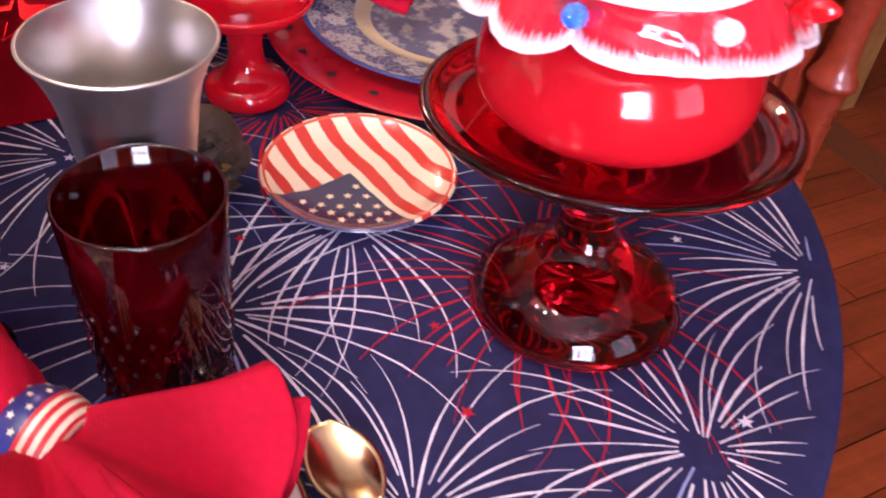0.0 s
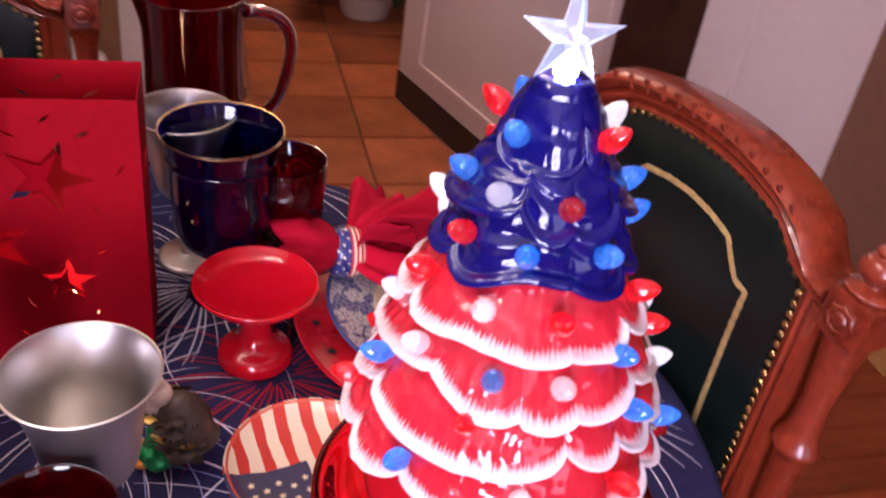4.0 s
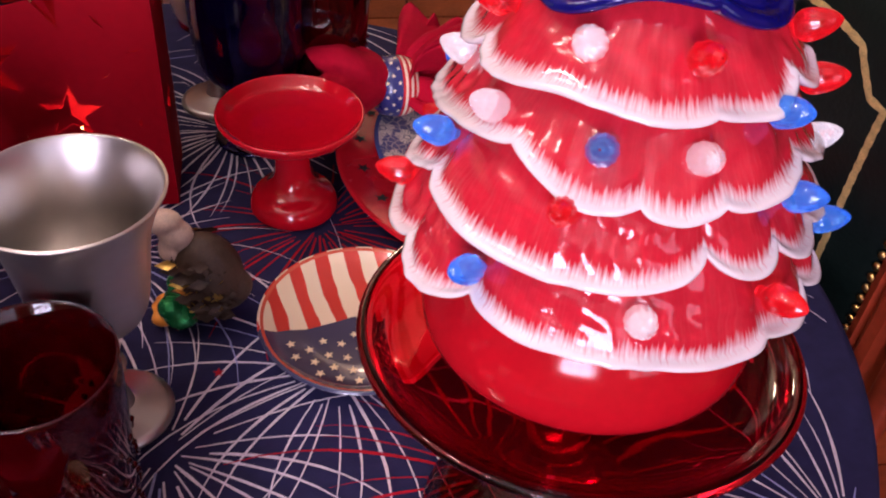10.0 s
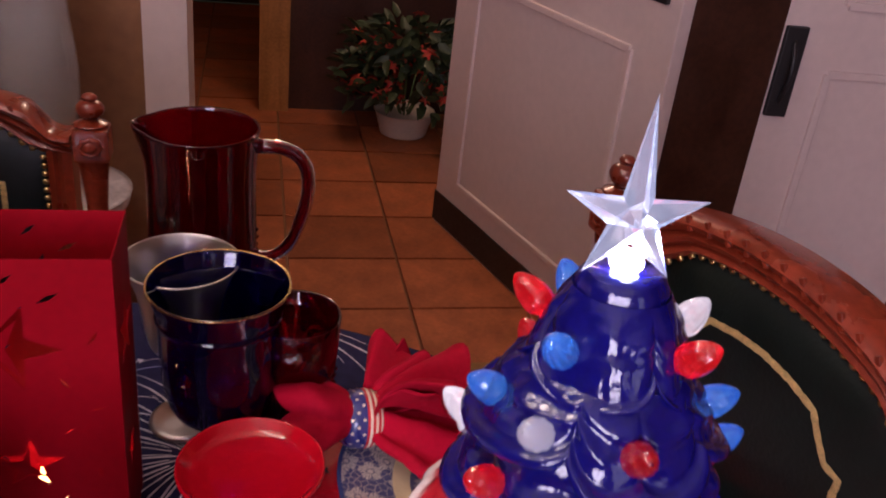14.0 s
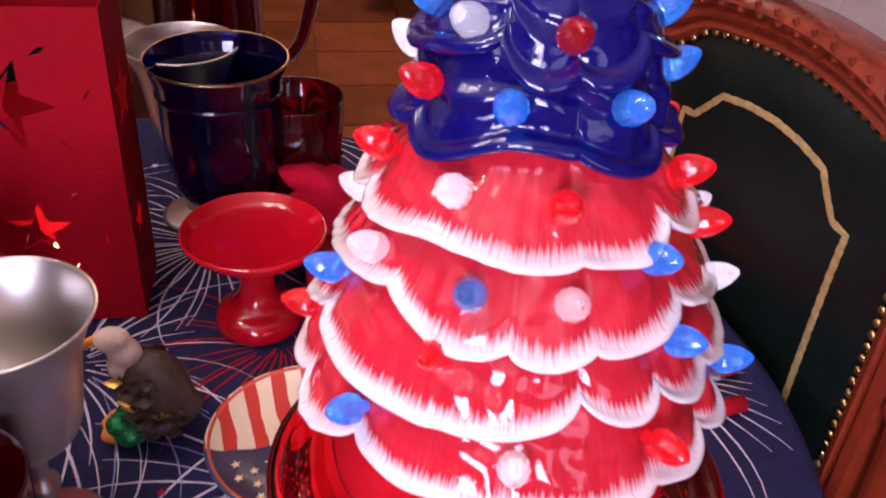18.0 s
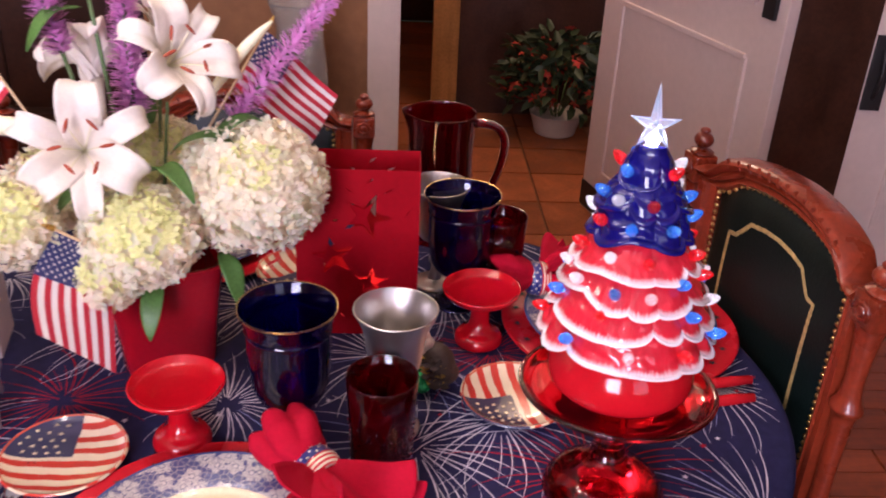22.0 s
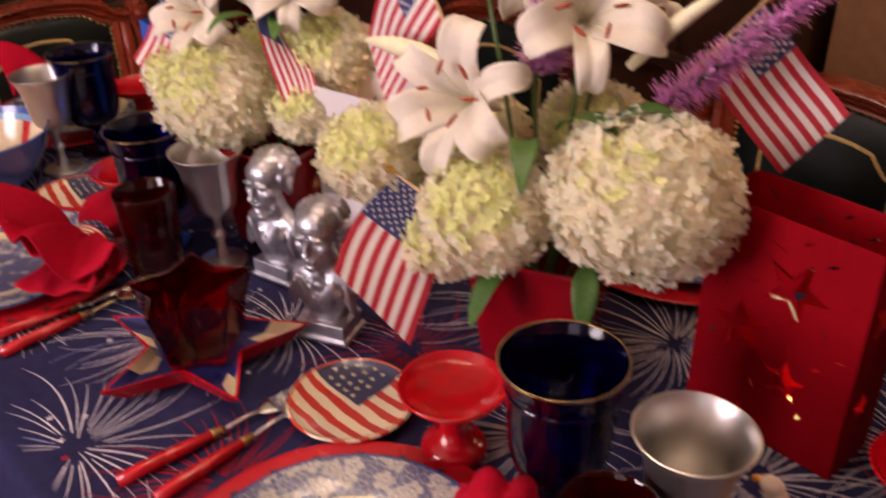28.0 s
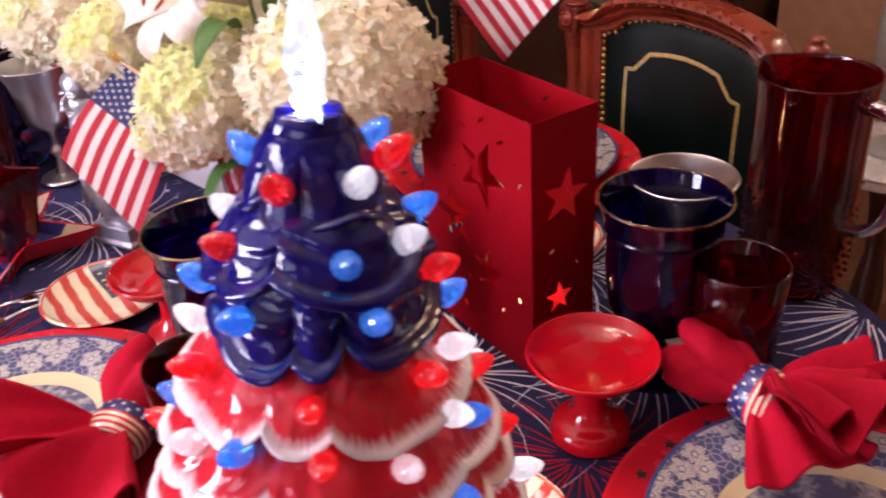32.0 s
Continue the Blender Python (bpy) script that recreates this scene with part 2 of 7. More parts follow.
purple = mat("purple_floret", (0.85, 0.42, 0.76), 0.7, vary=0.3, scale=60)
ceramic_red = mat("red_ceramic", (0.60, 0.008, 0.014), 0.08, vary=0.06, scale=30, coat=0.3)
ceramic_blue = mat("cobalt_ceramic", (0.006, 0.005, 0.12), 0.03, vary=0.25, scale=25, coat=0.25, bump=0.30, bump_scale=150)
bulb_red = mat("red_bulb", (0.92, 0.02, 0.03), 0.04, trans=0.88, vary=0.03, coat=0.6, emit=(1.0, 0.02, 0.02), power=0.15)
bulb_blue = mat("blue_bulb", (0.12, 0.45, 0.97), 0.04, trans=0.85, vary=0.03, coat=0.6, emit=(0.05, 0.26, 1.0), power=0.16)
bulb_clear = mat("clear_bulb", (0.97, 0.94, 0.93), 0.03, trans=0.75, vary=0.02, coat=0.5, emit=(1.0, 0.94, 0.90), power=0.20)
star_clear = mat("clear_star", (0.94, 0.96, 1.0), 0.03, trans=0.95, vary=0.02, emit=(0.70, 0.80, 1.0), power=0.16)
led_white = mat("white_led", (0.9, 0.95, 1.0), 0.3, emit=(0.88, 0.93, 1.0), power=30)
flame = mat("flame_glow", (1.0, 0.7, 0.2), 0.4, emit=(1.0, 0.62, 0.18), power=9)
clear_glass = mat("window_glass", (0.95, 0.95, 0.93), 0.02, trans=1.0, vary=0.0, rough_vary=0.0, ior=1.2)
crystal = mat("crystal", (0.90, 0.90, 0.86), 0.06, trans=0.8, vary=0.05)
amber_liquid = mat("amber_bottle", (0.35, 0.12, 0.03), 0.12, trans=0.4, vary=0.1)
cabinet_lining = mat("cabinet_lining", (0.76, 0.68, 0.13), 0.7, vary=0.08, scale=6)
terracotta = mat("terracotta", (0.34, 0.105, 0.036), 0.45, vary=0.22, scale=9, bump=0.06, bump_scale=60, spec=0.3)
grout = mat("grout", (0.24, 0.12, 0.06), 0.9, vary=0.15, scale=40)
plank = mat("plank", (0.25, 0.048, 0.011), 0.42, vary=0.2, scale=5, coat=0.05)
red_bloom = mat("red_bloom", (0.55, 0.04, 0.03), 0.7, vary=0.3, scale=40)
pot_white = mat("white_pot", (0.70, 0.62, 0.52), 0.5, vary=0.1, scale=30, bump=0.2, bump_scale=60)
pine_brown = mat("brown_feather", (0.06, 0.035, 0.02), 0.6, vary=0.4, scale=90, bump=0.4, bump_scale=200)
feather_white = mat("white_feather", (0.72, 0.57, 0.45), 0.5, vary=0.2, scale=90, bump=0.5, bump_scale=200)
glitter_green = mat("green_glitter", (0.02, 0.30, 0.08), 0.25, metal=0.5, vary=0.4, scale=120)
orange_paint = mat("orange_paint", (0.85, 0.32, 0.03), 0.35)
bowl_blue = mat("bowl_blue", (0.05, 0.10, 0.34), 0.15, vary=0.15, scale=30, coat=0.5)
bowl_pale = mat("bowl_pale_blue", (0.22, 0.40, 0.62), 0.15, vary=0.15, scale=30, coat=0.5)
rust_print = mat("orange_star_lining", (0.75, 0.30, 0.14), 0.6, vary=0.1, scale=30)
floral_cloth = mat("floral_board", (0.30, 0.28, 0.22), 0.7, vary=0.6, scale=22)


def grain(m, axis_scale=(3, 60, 60), dark=0.45, island=False):
    """Long wood grain, and a tone of its own for every piece."""
    nt, p = nodes_of(m)
    was = p.inputs["Base Color"].links[0].from_socket
    tc = nt.nodes.new("ShaderNodeTexCoord")
    mp = nt.nodes.new("ShaderNodeMapping")
    mp.inputs["Scale"].default_value = axis_scale
    nt.links.new(tc.outputs["Object"], mp.inputs["Vector"])
    nz = node(nt, "ShaderNodeTexNoise", Scale=1.0, Detail=6.0, Distortion=0.6)
    nt.links.new(mp.outputs[0], nz.inputs["Vector"])
    oi = nt.nodes.new("ShaderNodeObjectInfo")
    tone = maths(nt, "ADD", maths(nt, "MULTIPLY", oi.outputs["Random"], 0.5), 0.72)
    f = maths(nt, "MULTIPLY", maths(nt, "ADD", maths(nt, "MULTIPLY", nz.outputs["Fac"], 2 * (1 - dark)), dark), tone)
    s = nt.nodes.new("ShaderNodeVectorMath")
    s.operation = "SCALE"
    nt.links.new(was, s.inputs[0])
    nt.links.new(f, s.inputs["Scale"])
    nt.links.new(s.outputs[0], p.inputs["Base Color"])


def thin(m, share):
    """Petals let a share of the light through."""
    nt, p = nodes_of(m)
    out = [n for n in nt.nodes if n.bl_idname == "ShaderNodeOutputMaterial"][0]
    tr, mx = nt.nodes.new("ShaderNodeBsdfTranslucent"), nt.nodes.new("ShaderNodeMixShader")
    nt.links.new(p.inputs["Base Color"].links[0].from_socket, tr.inputs["Color"])
    mx.inputs[0].default_value = share
    nt.links.new(p.outputs[0], mx.inputs[1])
    nt.links.new(tr.outputs[0], mx.inputs[2])
    nt.links.new(mx.outputs[0], out.inputs["Surface"])


for petal in (petal_white, petal_lime):
    thin(petal, 0.45)
thin(petal_lily, 0.3)
thin(leaf_green, 0.25)
grain(plank)
grain(mahogany, (25, 25, 4), 0.6)
grain(dark_wood, (12, 12, 3), 0.6)
grain(terracotta, (9, 9, 9), 0.55)
grain(oak, (30, 30, 3), 0.6)


def snow_edge(m, tip, start=0.80):
    """A brushed pale edge that follows the second texture coordinate."""
    nt, p = nodes_of(m)
    was = p.inputs["Base Color"].links[0].from_socket
    uvn = nt.nodes.new("ShaderNodeUVMap")
    sep = nt.nodes.new("ShaderNodeSeparateXYZ")
    nt.links.new(uvn.outputs[0], sep.inputs[0])
    mp = nt.nodes.new("ShaderNodeMapping")
    mp.inputs["Scale"].default_value = (95, 3, 1)
    nt.links.new(uvn.outputs[0], mp.inputs["Vector"])
    nz = node(nt, "ShaderNodeTexNoise", Scale=1.0, Detail=3.0)
    nt.links.new(mp.outputs[0], nz.inputs["Vector"])
    edge = maths(nt, "ADD", sep.outputs[1], maths(nt, "MULTIPLY", maths(nt, "SUBTRACT", nz.outputs["Fac"], 0.5), 0.26))
    r = nt.nodes.new("ShaderNodeMapRange")
    r.inputs["From Min"].default_value, r.inputs["From Max"].default_value = start, start + 0.12
    nt.links.new(edge, r.inputs["Value"])
    # pinkish streaks paint the glaze's specular sheen into the colour, stronger towards the edge
    streak = nt.nodes.new("ShaderNodeMapRange")
    streak.inputs["From Min"].default_value, streak.inputs["From Max"].default_value = 0.45, 0.75
    streak.inputs["To Max"].default_value = 0.07
    nt.links.new(nz.outputs["Fac"], streak.inputs["Value"])
    sheen_tinted = mixc(nt, maths(nt, "MULTIPLY", streak.outputs[0], sep.outputs[1]), was, (0.88, 0.36, 0.32))
    nt.links.new(mixc(nt, r.outputs[0], sheen_tinted, tip), p.inputs["Base Color"])
    b = nt.nodes.new("ShaderNodeBump")
    b.inputs["Strength"].default_value, b.inputs["Distance"].default_value = 0.06, 0.002
    nt.links.new(nz.outputs["Fac"], b.inputs["Height"])
    nt.links.new(b.outputs["Normal"], p.inputs["Normal"])


tier_glaze = mat("red_tier_glaze", (0.62, 0.018, 0.034), 0.035, vary=0.10, scale=40, coat=0.6)
snow_edge(tier_glaze, (0.84, 0.76, 0.75), 0.90)


def transferware(name, radius):
    """Cobalt printed earthenware: flowered rim, cream band, scene in the well."""
    m = mat(name, (0.80, 0.76, 0.70), 0.12, vary=0.04, coat=0.3, bump=0.35, bump_scale=150)
    nt, p = nodes_of(m)
    tc = nt.nodes.new("ShaderNodeTexCoord")
    ln = nt.nodes.new("ShaderNodeVectorMath")
    ln.operation = "LENGTH"
    flat = nt.nodes.new("ShaderNodeVectorMath")
    flat.operation = "MULTIPLY"
    flat.inputs[1].default_value = (1, 1, 0)
    nt.links.new(tc.outputs["Object"], flat.inputs[0])
    nt.links.new(flat.outputs[0], ln.inputs[0])
    r = maths(nt, "DIVIDE", ln.outputs["Value"], radius)
    vor = node(nt, "ShaderNodeTexVoronoi", Scale=46.0)
    vor.voronoi_dimensions = "2D"
    lines = node(nt, "ShaderNodeTexVoronoi", Scale=150.0)
    lines.feature, lines.voronoi_dimensions = "DISTANCE_TO_EDGE", "2D"
    nz = node(nt, "ShaderNodeTexNoise", Scale=210.0, Detail=4.0)
    nz2 = node(nt, "ShaderNodeTexNoise", Scale=60.0, Detail=9.0)
    for n in (vor, nz, lines, nz2):
        nt.links.new(tc.outputs["Object"], n.inputs["Vector"])
    arm = nt.nodes.new("ShaderNodeVectorMath")
    arm.operation = "SUBTRACT"
    nt.links.new(flat.outputs[0], arm.inputs[0])
    nt.links.new(vor.outputs["Position"], arm.inputs[1])
    xyz = nt.nodes.new("ShaderNodeSeparateXYZ")
    nt.links.new(arm.outputs[0], xyz.inputs[0])
    angle = maths(nt, "ARCTAN2", xyz.outputs[1], xyz.outputs[0])
    five = maths(nt, "ABSOLUTE", maths(nt, "COSINE", maths(nt, "MULTIPLY", angle, 2.5)))
    veins_of = maths(nt, "ABSOLUTE", maths(nt, "COSINE", maths(nt, "MULTIPLY", angle, 10.0)))
    wobble = maths(nt, "MULTIPLY", maths(nt, "SUBTRACT", nz.outputs["Fac"], 0.5), 0.16)
    d = maths(nt, "ADD", vor.outputs["Distance"], wobble)
    inside = maths(nt, "SUBTRACT", maths(nt, "ADD", maths(nt, "MULTIPLY", five, 0.20), 0.30), d)
    petal = maths(nt, "GREATER_THAN", inside, 0.0)
    veined = maths(nt, "MULTIPLY", maths(nt, "GREATER_THAN", veins_of, 0.86), maths(nt, "LESS_THAN", inside, 0.24))
    ringed = maths(nt, "MULTIPLY", maths(nt, "GREATER_THAN", d, 0.10), maths(nt, "LESS_THAN", d, 0.17))
    inked_petal = maths(nt, "MULTIPLY", maths(nt, "MAXIMUM", veined, ringed), 0.72)
    scroll = maths(nt, "MULTIPLY", maths(nt, "LESS_THAN", maths(nt, "ADD", lines.outputs["Distance"], wobble), 0.07), 0.5)
    pale = maths(nt, "MAXIMUM", maths(nt, "MULTIPLY", petal, maths(nt, "SUBTRACT", 0.95, inked_petal)), scroll)
    rim = maths(nt, "SUBTRACT", 1.0, pale)
    tone = nt.nodes.new("ShaderNodeMapRange")
    tone.inputs["From Min"].default_value, tone.inputs["From Max"].default_value = 0.36, 0.52
    nt.links.new(maths(nt, "ADD", nz2.outputs["Fac"], wobble), tone.inputs["Value"])
    scene_print = maths(nt, "MAXIMUM", maths(nt, "MULTIPLY", tone.outputs[0], 0.85), 0.15)
    band = maths(nt, "MULTIPLY", maths(nt, "GREATER_THAN", r, 0.55), maths(nt, "LESS_THAN", r, 0.66))
    outer = maths(nt, "GREATER_THAN", r, 0.66)
    edge = maths(nt, "GREATER_THAN", r, 0.975)
    pattern = maths(nt, "ADD", maths(nt, "MULTIPLY", rim, outer), maths(nt, "MULTIPLY", scene_print, maths(nt, "LESS_THAN", r, 0.55)))
    ground = mixc(nt, band, (0.56, 0.51, 0.43), (0.72, 0.58, 0.33))
    inked = mixc(nt, maths(nt, "MINIMUM", pattern, 0.92), ground, (0.035, 0.045, 0.15))
    nt.links.new(mixc(nt, edge, inked, (0.05, 0.07, 0.2)), p.inputs["Base Color"])
    return m


china_blue = transferware("blue_transferware", 0.135)


def flag_glaze(name, radius):
    """Painted stripes with a dark quarter for the stars, slightly wavy."""
    m = mat(name, (0.80, 0.66, 0.42), 0.15, vary=0.06, coat=0.5)
    nt, p = nodes_of(m)
    tc = nt.nodes.new("ShaderNodeTexCoord")
    sep = nt.nodes.new("ShaderNodeSeparateXYZ")
    nt.links.new(tc.outputs["Object"], sep.inputs[0])
    nz = node(nt, "ShaderNodeTexNoise", Scale=22.0, Detail=2.0)
    nt.links.new(tc.outputs["Object"], nz.inputs["Vector"])
    wob = maths(nt, "MULTIPLY", maths(nt, "SUBTRACT", nz.outputs["Fac"], 0.5), 0.010)
    y = maths(nt, "ADD", sep.outputs[1], wob)
    x = maths(nt, "ADD", sep.outputs[0], wob)
    fr = maths(nt, "FRACT", maths(nt, "ADD", maths(nt, "DIVIDE", y, radius * 2 / 6.6), 10.22))
    stripe = maths(nt, "GREATER_THAN", fr, 0.54)
    body = mixc(nt, stripe, (0.80, 0.66, 0.44), (0.58, 0.05, 0.03))
    canton = maths(nt, "MULTIPLY", maths(nt, "LESS_THAN", x, radius * 0.10), maths(nt, "GREATER_THAN", y, radius * 0.02))
    face = mixc(nt, canton, body, (0.055, 0.055, 0.10))
    fl = nt.nodes.new("ShaderNodeVectorMath")
    fl.operation = "MULTIPLY"
    fl.inputs[1].default_value = (1, 1, 0)
    nt.links.new(tc.outputs["Object"], fl.inputs[0])
    ln = nt.nodes.new("ShaderNodeVectorMath")
    ln.operation = "LENGTH"
    nt.links.new(fl.outputs[0], ln.inputs[0])
    rim = maths(nt, "MULTIPLY", maths(nt, "GREATER_THAN", ln.outputs["Value"], radius * 0.955), maths(nt, "LESS_THAN", ln.outputs["Value"], radius * 0.985))
    nt.links.new(mixc(nt, rim, face, (0.60, 0.10, 0.05)), p.inputs["Base Color"])
    return m


PLATE_R = 0.0665
plate_white = mat("white_plate_glaze", (0.80, 0.76, 0.72), 0.15, vary=0.05, coat=0.4)
flag_plate_glaze = flag_glaze("flag_plate_glaze", PLATE_R)

# ---- building helpers ----


def thing(name, x, y, z, rz=0.0, label="", category="", group="", rx=0.0, ry=0.0, kind=""):
    ob = new(name)
    ob.empty_display_size = 0.02
    ob.matrix_world = pose(x, y, z, rx, ry, rz)
    return tagged(ob, label, category, group, kind)


def mesh(name, verts, faces, mats, idx=None, smooth=True, uvs=None):
    me = bpy.data.meshes.new(name)
    me.from_pydata([tuple(v) for v in verts], [], faces)
    for m in mats if isinstance(mats, (list, tuple)) else [mats]:
        me.materials.append(m)
    if idx is not None:
        me.polygons.foreach_set("material_index", idx)
    if smooth:
        me.polygons.foreach_set("use_smooth", [True] * len(me.polygons))
    if uvs is not None:
        layer = me.uv_layers.new(name="UVMap")
        for loop in me.loops:
            layer.data[loop.index].uv = uvs[loop.vertex_index]
    me.update()
    return me


def part(name, data, parent, label="", loc=None, m=None):
    """Links a mesh as one object under a thing or a part."""
    ob = new(name, data)
    ob.parent = parent
    if loc is not None:
        ob.location = loc
    if m is not None:
        ob.matrix_local = m
    return tagged(ob, label)


class Geo:
    """Gathers vertices and faces of one mesh."""

    def __init__(self):
        self.v, self.f, self.i, self.uv = [], [], [], []

    def add(self, verts, faces, mat_index=0, m=None):
        o = len(self.v)
        self.v += [tuple(m @ Vector(v)) if m is not None else tuple(v) for v in verts]
        self.f += [tuple(o + k for k in face) for face in faces]
        self.i += [mat_index] * len(faces)
        return self

    def mesh(self, name, mats, smooth=True):
        return mesh(name, self.v, self.f, mats, self.i, smooth)


def lathe_geo(profile, n=48, wobble=None):
    v, f = [], []
    for r, z in profile:
        for k in range(n):
            a = 2 * math.pi * k / n
            rr = r * (wobble(a, z) if wobble else 1)
            v.append((rr * math.cos(a), rr * math.sin(a), z))
    for j in range(len(profile) - 1):
        for k in range(n):
            k2 = (k + 1) % n
            f.append((j * n + k, j * n + k2, (j + 1) * n + k2, (j + 1) * n + k))
    return v, f


def smooth_profile(points, steps=5):
    """Catmull-Rom through profile points."""
    p = [Vector((r, z, 0)) for r, z in points]
    out = []
    for i in range(len(p) - 1):
        a, b, c, d = p[max(i - 1, 0)], p[i], p[i + 1], p[min(i + 2, len(p) - 1)]
        for s in range(steps):
            t = s / steps
            q = 0.5 * ((2 * b) + (c - a) * t + (2 * a - 5 * b + 4 * c - d) * t * t + (3 * b - a - 3 * c + d) * t ** 3)
            out.append((max(q.x, 0.0004), q.y))
    return out + [points[-1]]


def lathe(name, profile, m, n=48, wobble=None):
    v, f = lathe_geo(profile, n, wobble)
    return mesh(name, v, f, m)


def box_geo(sx, sy, sz, bevel=0.0, at=(0, 0, 0)):
    bm = bmesh.new()
    bmesh.ops.create_cube(bm, size=1.0)
    bmesh.ops.scale(bm, vec=(sx, sy, sz), verts=bm.verts)
    bmesh.ops.translate(bm, vec=at, verts=bm.verts)
    if bevel:
        bmesh.ops.bevel(bm, geom=bm.edges[:], offset=bevel, segments=2, affect="EDGES", profile=0.6)
    bm.verts.index_update()
    v = [tuple(q.co) for q in bm.verts]
    f = [tuple(q.index for q in face.verts) for face in bm.faces]
    bm.free()
    return v, f


def box(name, sx, sy, sz, m, bevel=0.002, at=(0, 0, 0)):
    v, f = box_geo(sx, sy, sz, bevel, at)
    return mesh(name, v, f, m, smooth=False)


def tube_geo(points, radius, n=10, caps=True):
    """A tube along points; radius may be a function of 0..1."""
    pts = [Vector(p) for p in points]
    v, f = [], []
    up = Vector((0.31, 0.17, 0.93))
    for i, p in enumerate(pts):
        d = (pts[min(i + 1, len(pts) - 1)] - pts[max(i - 1, 0)]).normalized()
        s = d.cross(up).normalized()
        w = s.cross(d)
        r = radius(i / (len(pts) - 1)) if callable(radius) else radius
        v += [tuple(p + r * (math.cos(2 * math.pi * k / n) * s + math.sin(2 * math.pi * k / n) * w)) for k in range(n)]
    for j in range(len(pts) - 1):
        f += [(j * n + k, j * n + (k + 1) % n, (j + 1) * n + (k + 1) % n, (j + 1) * n + k) for k in range(n)]
    if caps:
        f += [tuple(range(n))[::-1], tuple((len(pts) - 1) * n + k for k in range(n))]
    return v, f


def tube(name, points, radius, m, n=10):
    return mesh(name, *tube_geo(points, radius, n), m)


def arc(p0, p1, p2, steps=14):
    a, b, c = Vector(p0), Vector(p1), Vector(p2)
    return [(1 - t) ** 2 * a + 2 * t * (1 - t) * b + t * t * c for t in (i / steps for i in range(steps + 1))]


def star_outline(r, inner=0.42, turn=math.pi / 2):
    return [(math.cos(turn + k * math.pi / 5) * (r if k % 2 == 0 else r * inner), math.sin(turn + k * math.pi / 5) * (r if k % 2 == 0 else r * inner)) for k in range(10)]


def ellipsoid_geo(c, r, m=None, nu=14, nv=10):
    v, f = [], []
    for j in range(nv + 1):
        b = math.pi * j / nv - math.pi / 2
        for k in range(nu):
            a = 2 * math.pi * k / nu
            v.append((c[0] + r[0] * math.cos(b) * math.cos(a), c[1] + r[1] * math.cos(b) * math.sin(a), c[2] + r[2] * math.sin(b)))
    for j in range(nv):
        f += [(j * nu + k, j * nu + (k + 1) % nu, (j + 1) * nu + (k + 1) % nu, (j + 1) * nu + k) for k in range(nu)]
    if m is not None:
        v = [tuple(m @ Vector(q)) for q in v]
    return v, f


def cast(name, pieces, m, voxel=0.003, smooth=6):
    """One solid skin over overlapping ellipsoids (centre, radii[, turn])."""
    g = Geo()
    for piece in pieces:
        if piece[0] == "skin":
            g.add(piece[1], piece[2])
        elif piece[0] == "block":
            g.add(*box_geo(*piece[2], 0.0, piece[1]))
        elif len(piece) == 2:
            g.add(*ellipsoid_geo(*piece))
        else:
            c, r, e = piece
            t = Matrix.Translation(c) @ Euler([radians(q) for q in e]).to_matrix().to_4x4()
            g.add(*ellipsoid_geo((0, 0, 0), r, t))
    ob = new(name, g.mesh(name, m))
    mod = ob.modifiers.new("skin", "REMESH")
    mod.mode, mod.voxel_size, mod.use_smooth_shade = "VOXEL", voxel, True
    sm = ob.modifiers.new("soft", "SMOOTH")
    sm.iterations, sm.factor = smooth, 0.5
    return ob


def sweep(sections, closed=True):
    """Joins equal rings of points into one skin with end caps."""
    n, v, f = len(sections[0]), [], []
    for ring in sections:
        v += [tuple(p) for p in ring]
    for j in range(len(sections) - 1):
        for k in range(n if closed else n - 1):
            k2 = (k + 1) % n
            f.append((j * n + k, j * n + k2, (j + 1) * n + k2, (j + 1) * n + k))
    if closed:
        f += [tuple(range(n))[::-1], tuple((len(sections) - 1) * n + k for k in range(n))]
    return v, f



# ---- the room ----
TOP = 0.75


def slab(name, u0, u1, v0, v1, z0, z1, m, label, kind="structure", category=""):
    """A wall, floor or ceiling along the table's axes."""
    c = uv((u0 + u1) / 2, (v0 + v1) / 2, (z0 + z1) / 2)
    v, f = box_geo(SU * (u1 - u0), SV * (v1 - v0), z1 - z0)
    ob = new(name, mesh(name, v, f, m, smooth=False))
    ob.matrix_world = Matrix.Translation(c) @ Matrix.Rotation(TURN, 4, "Z")
    return tagged(ob, label, category, kind=kind)


U0, U1, V0, V1 = -2.75, 1.36, -2.4, 1.62
UF = 2.3
floor = slab("floor", U0, UF, V0, V1, -0.08, -0.012, grout, "reddish brown wooden plank floor of the dining room")
hall_floor = slab("floor_hall", -0.9, 2.4, V1, 5.6, -0.08, -0.012, grout, "terracotta tile floor of the hall")
slab("wall_east", U1, U1 + 0.12, V0, -0.60, 0, 2.5, wall_umber, "umber painted wall beside the open doorway")
slab("wall_east_end", U1, U1 + 0.12, 1.04, V1, 0, 2.5, wall_umber, "umber painted wall beside the end chair")
slab("wall_east_lintel", U1, U1 + 0.12, -0.60, 1.04, 2.1, 2.5, wall_umber, "umber painted wall over the open doorway")
slab("wall_side_room_east", UF, UF + 0.12, -1.2, V1, 0, 2.5, wall_brown, "brown wall of the dark room next door")
slab("wall_side_room_north", U1 + 0.12, UF, V1, V1 + 0.12, 0, 2.5, wall_brown, "brown side wall of the dark room next door")
slab("wall_side_room_south", U1 + 0.12, UF, -1.32, -1.2, 0, 2.5, wall_brown, "brown end wall of the dark room next door")
slab("wall_west", U0 - 0.12, U0, V0, V1, 0, 2.5, wall_dark, "dark panelled wall behind the sideboard")
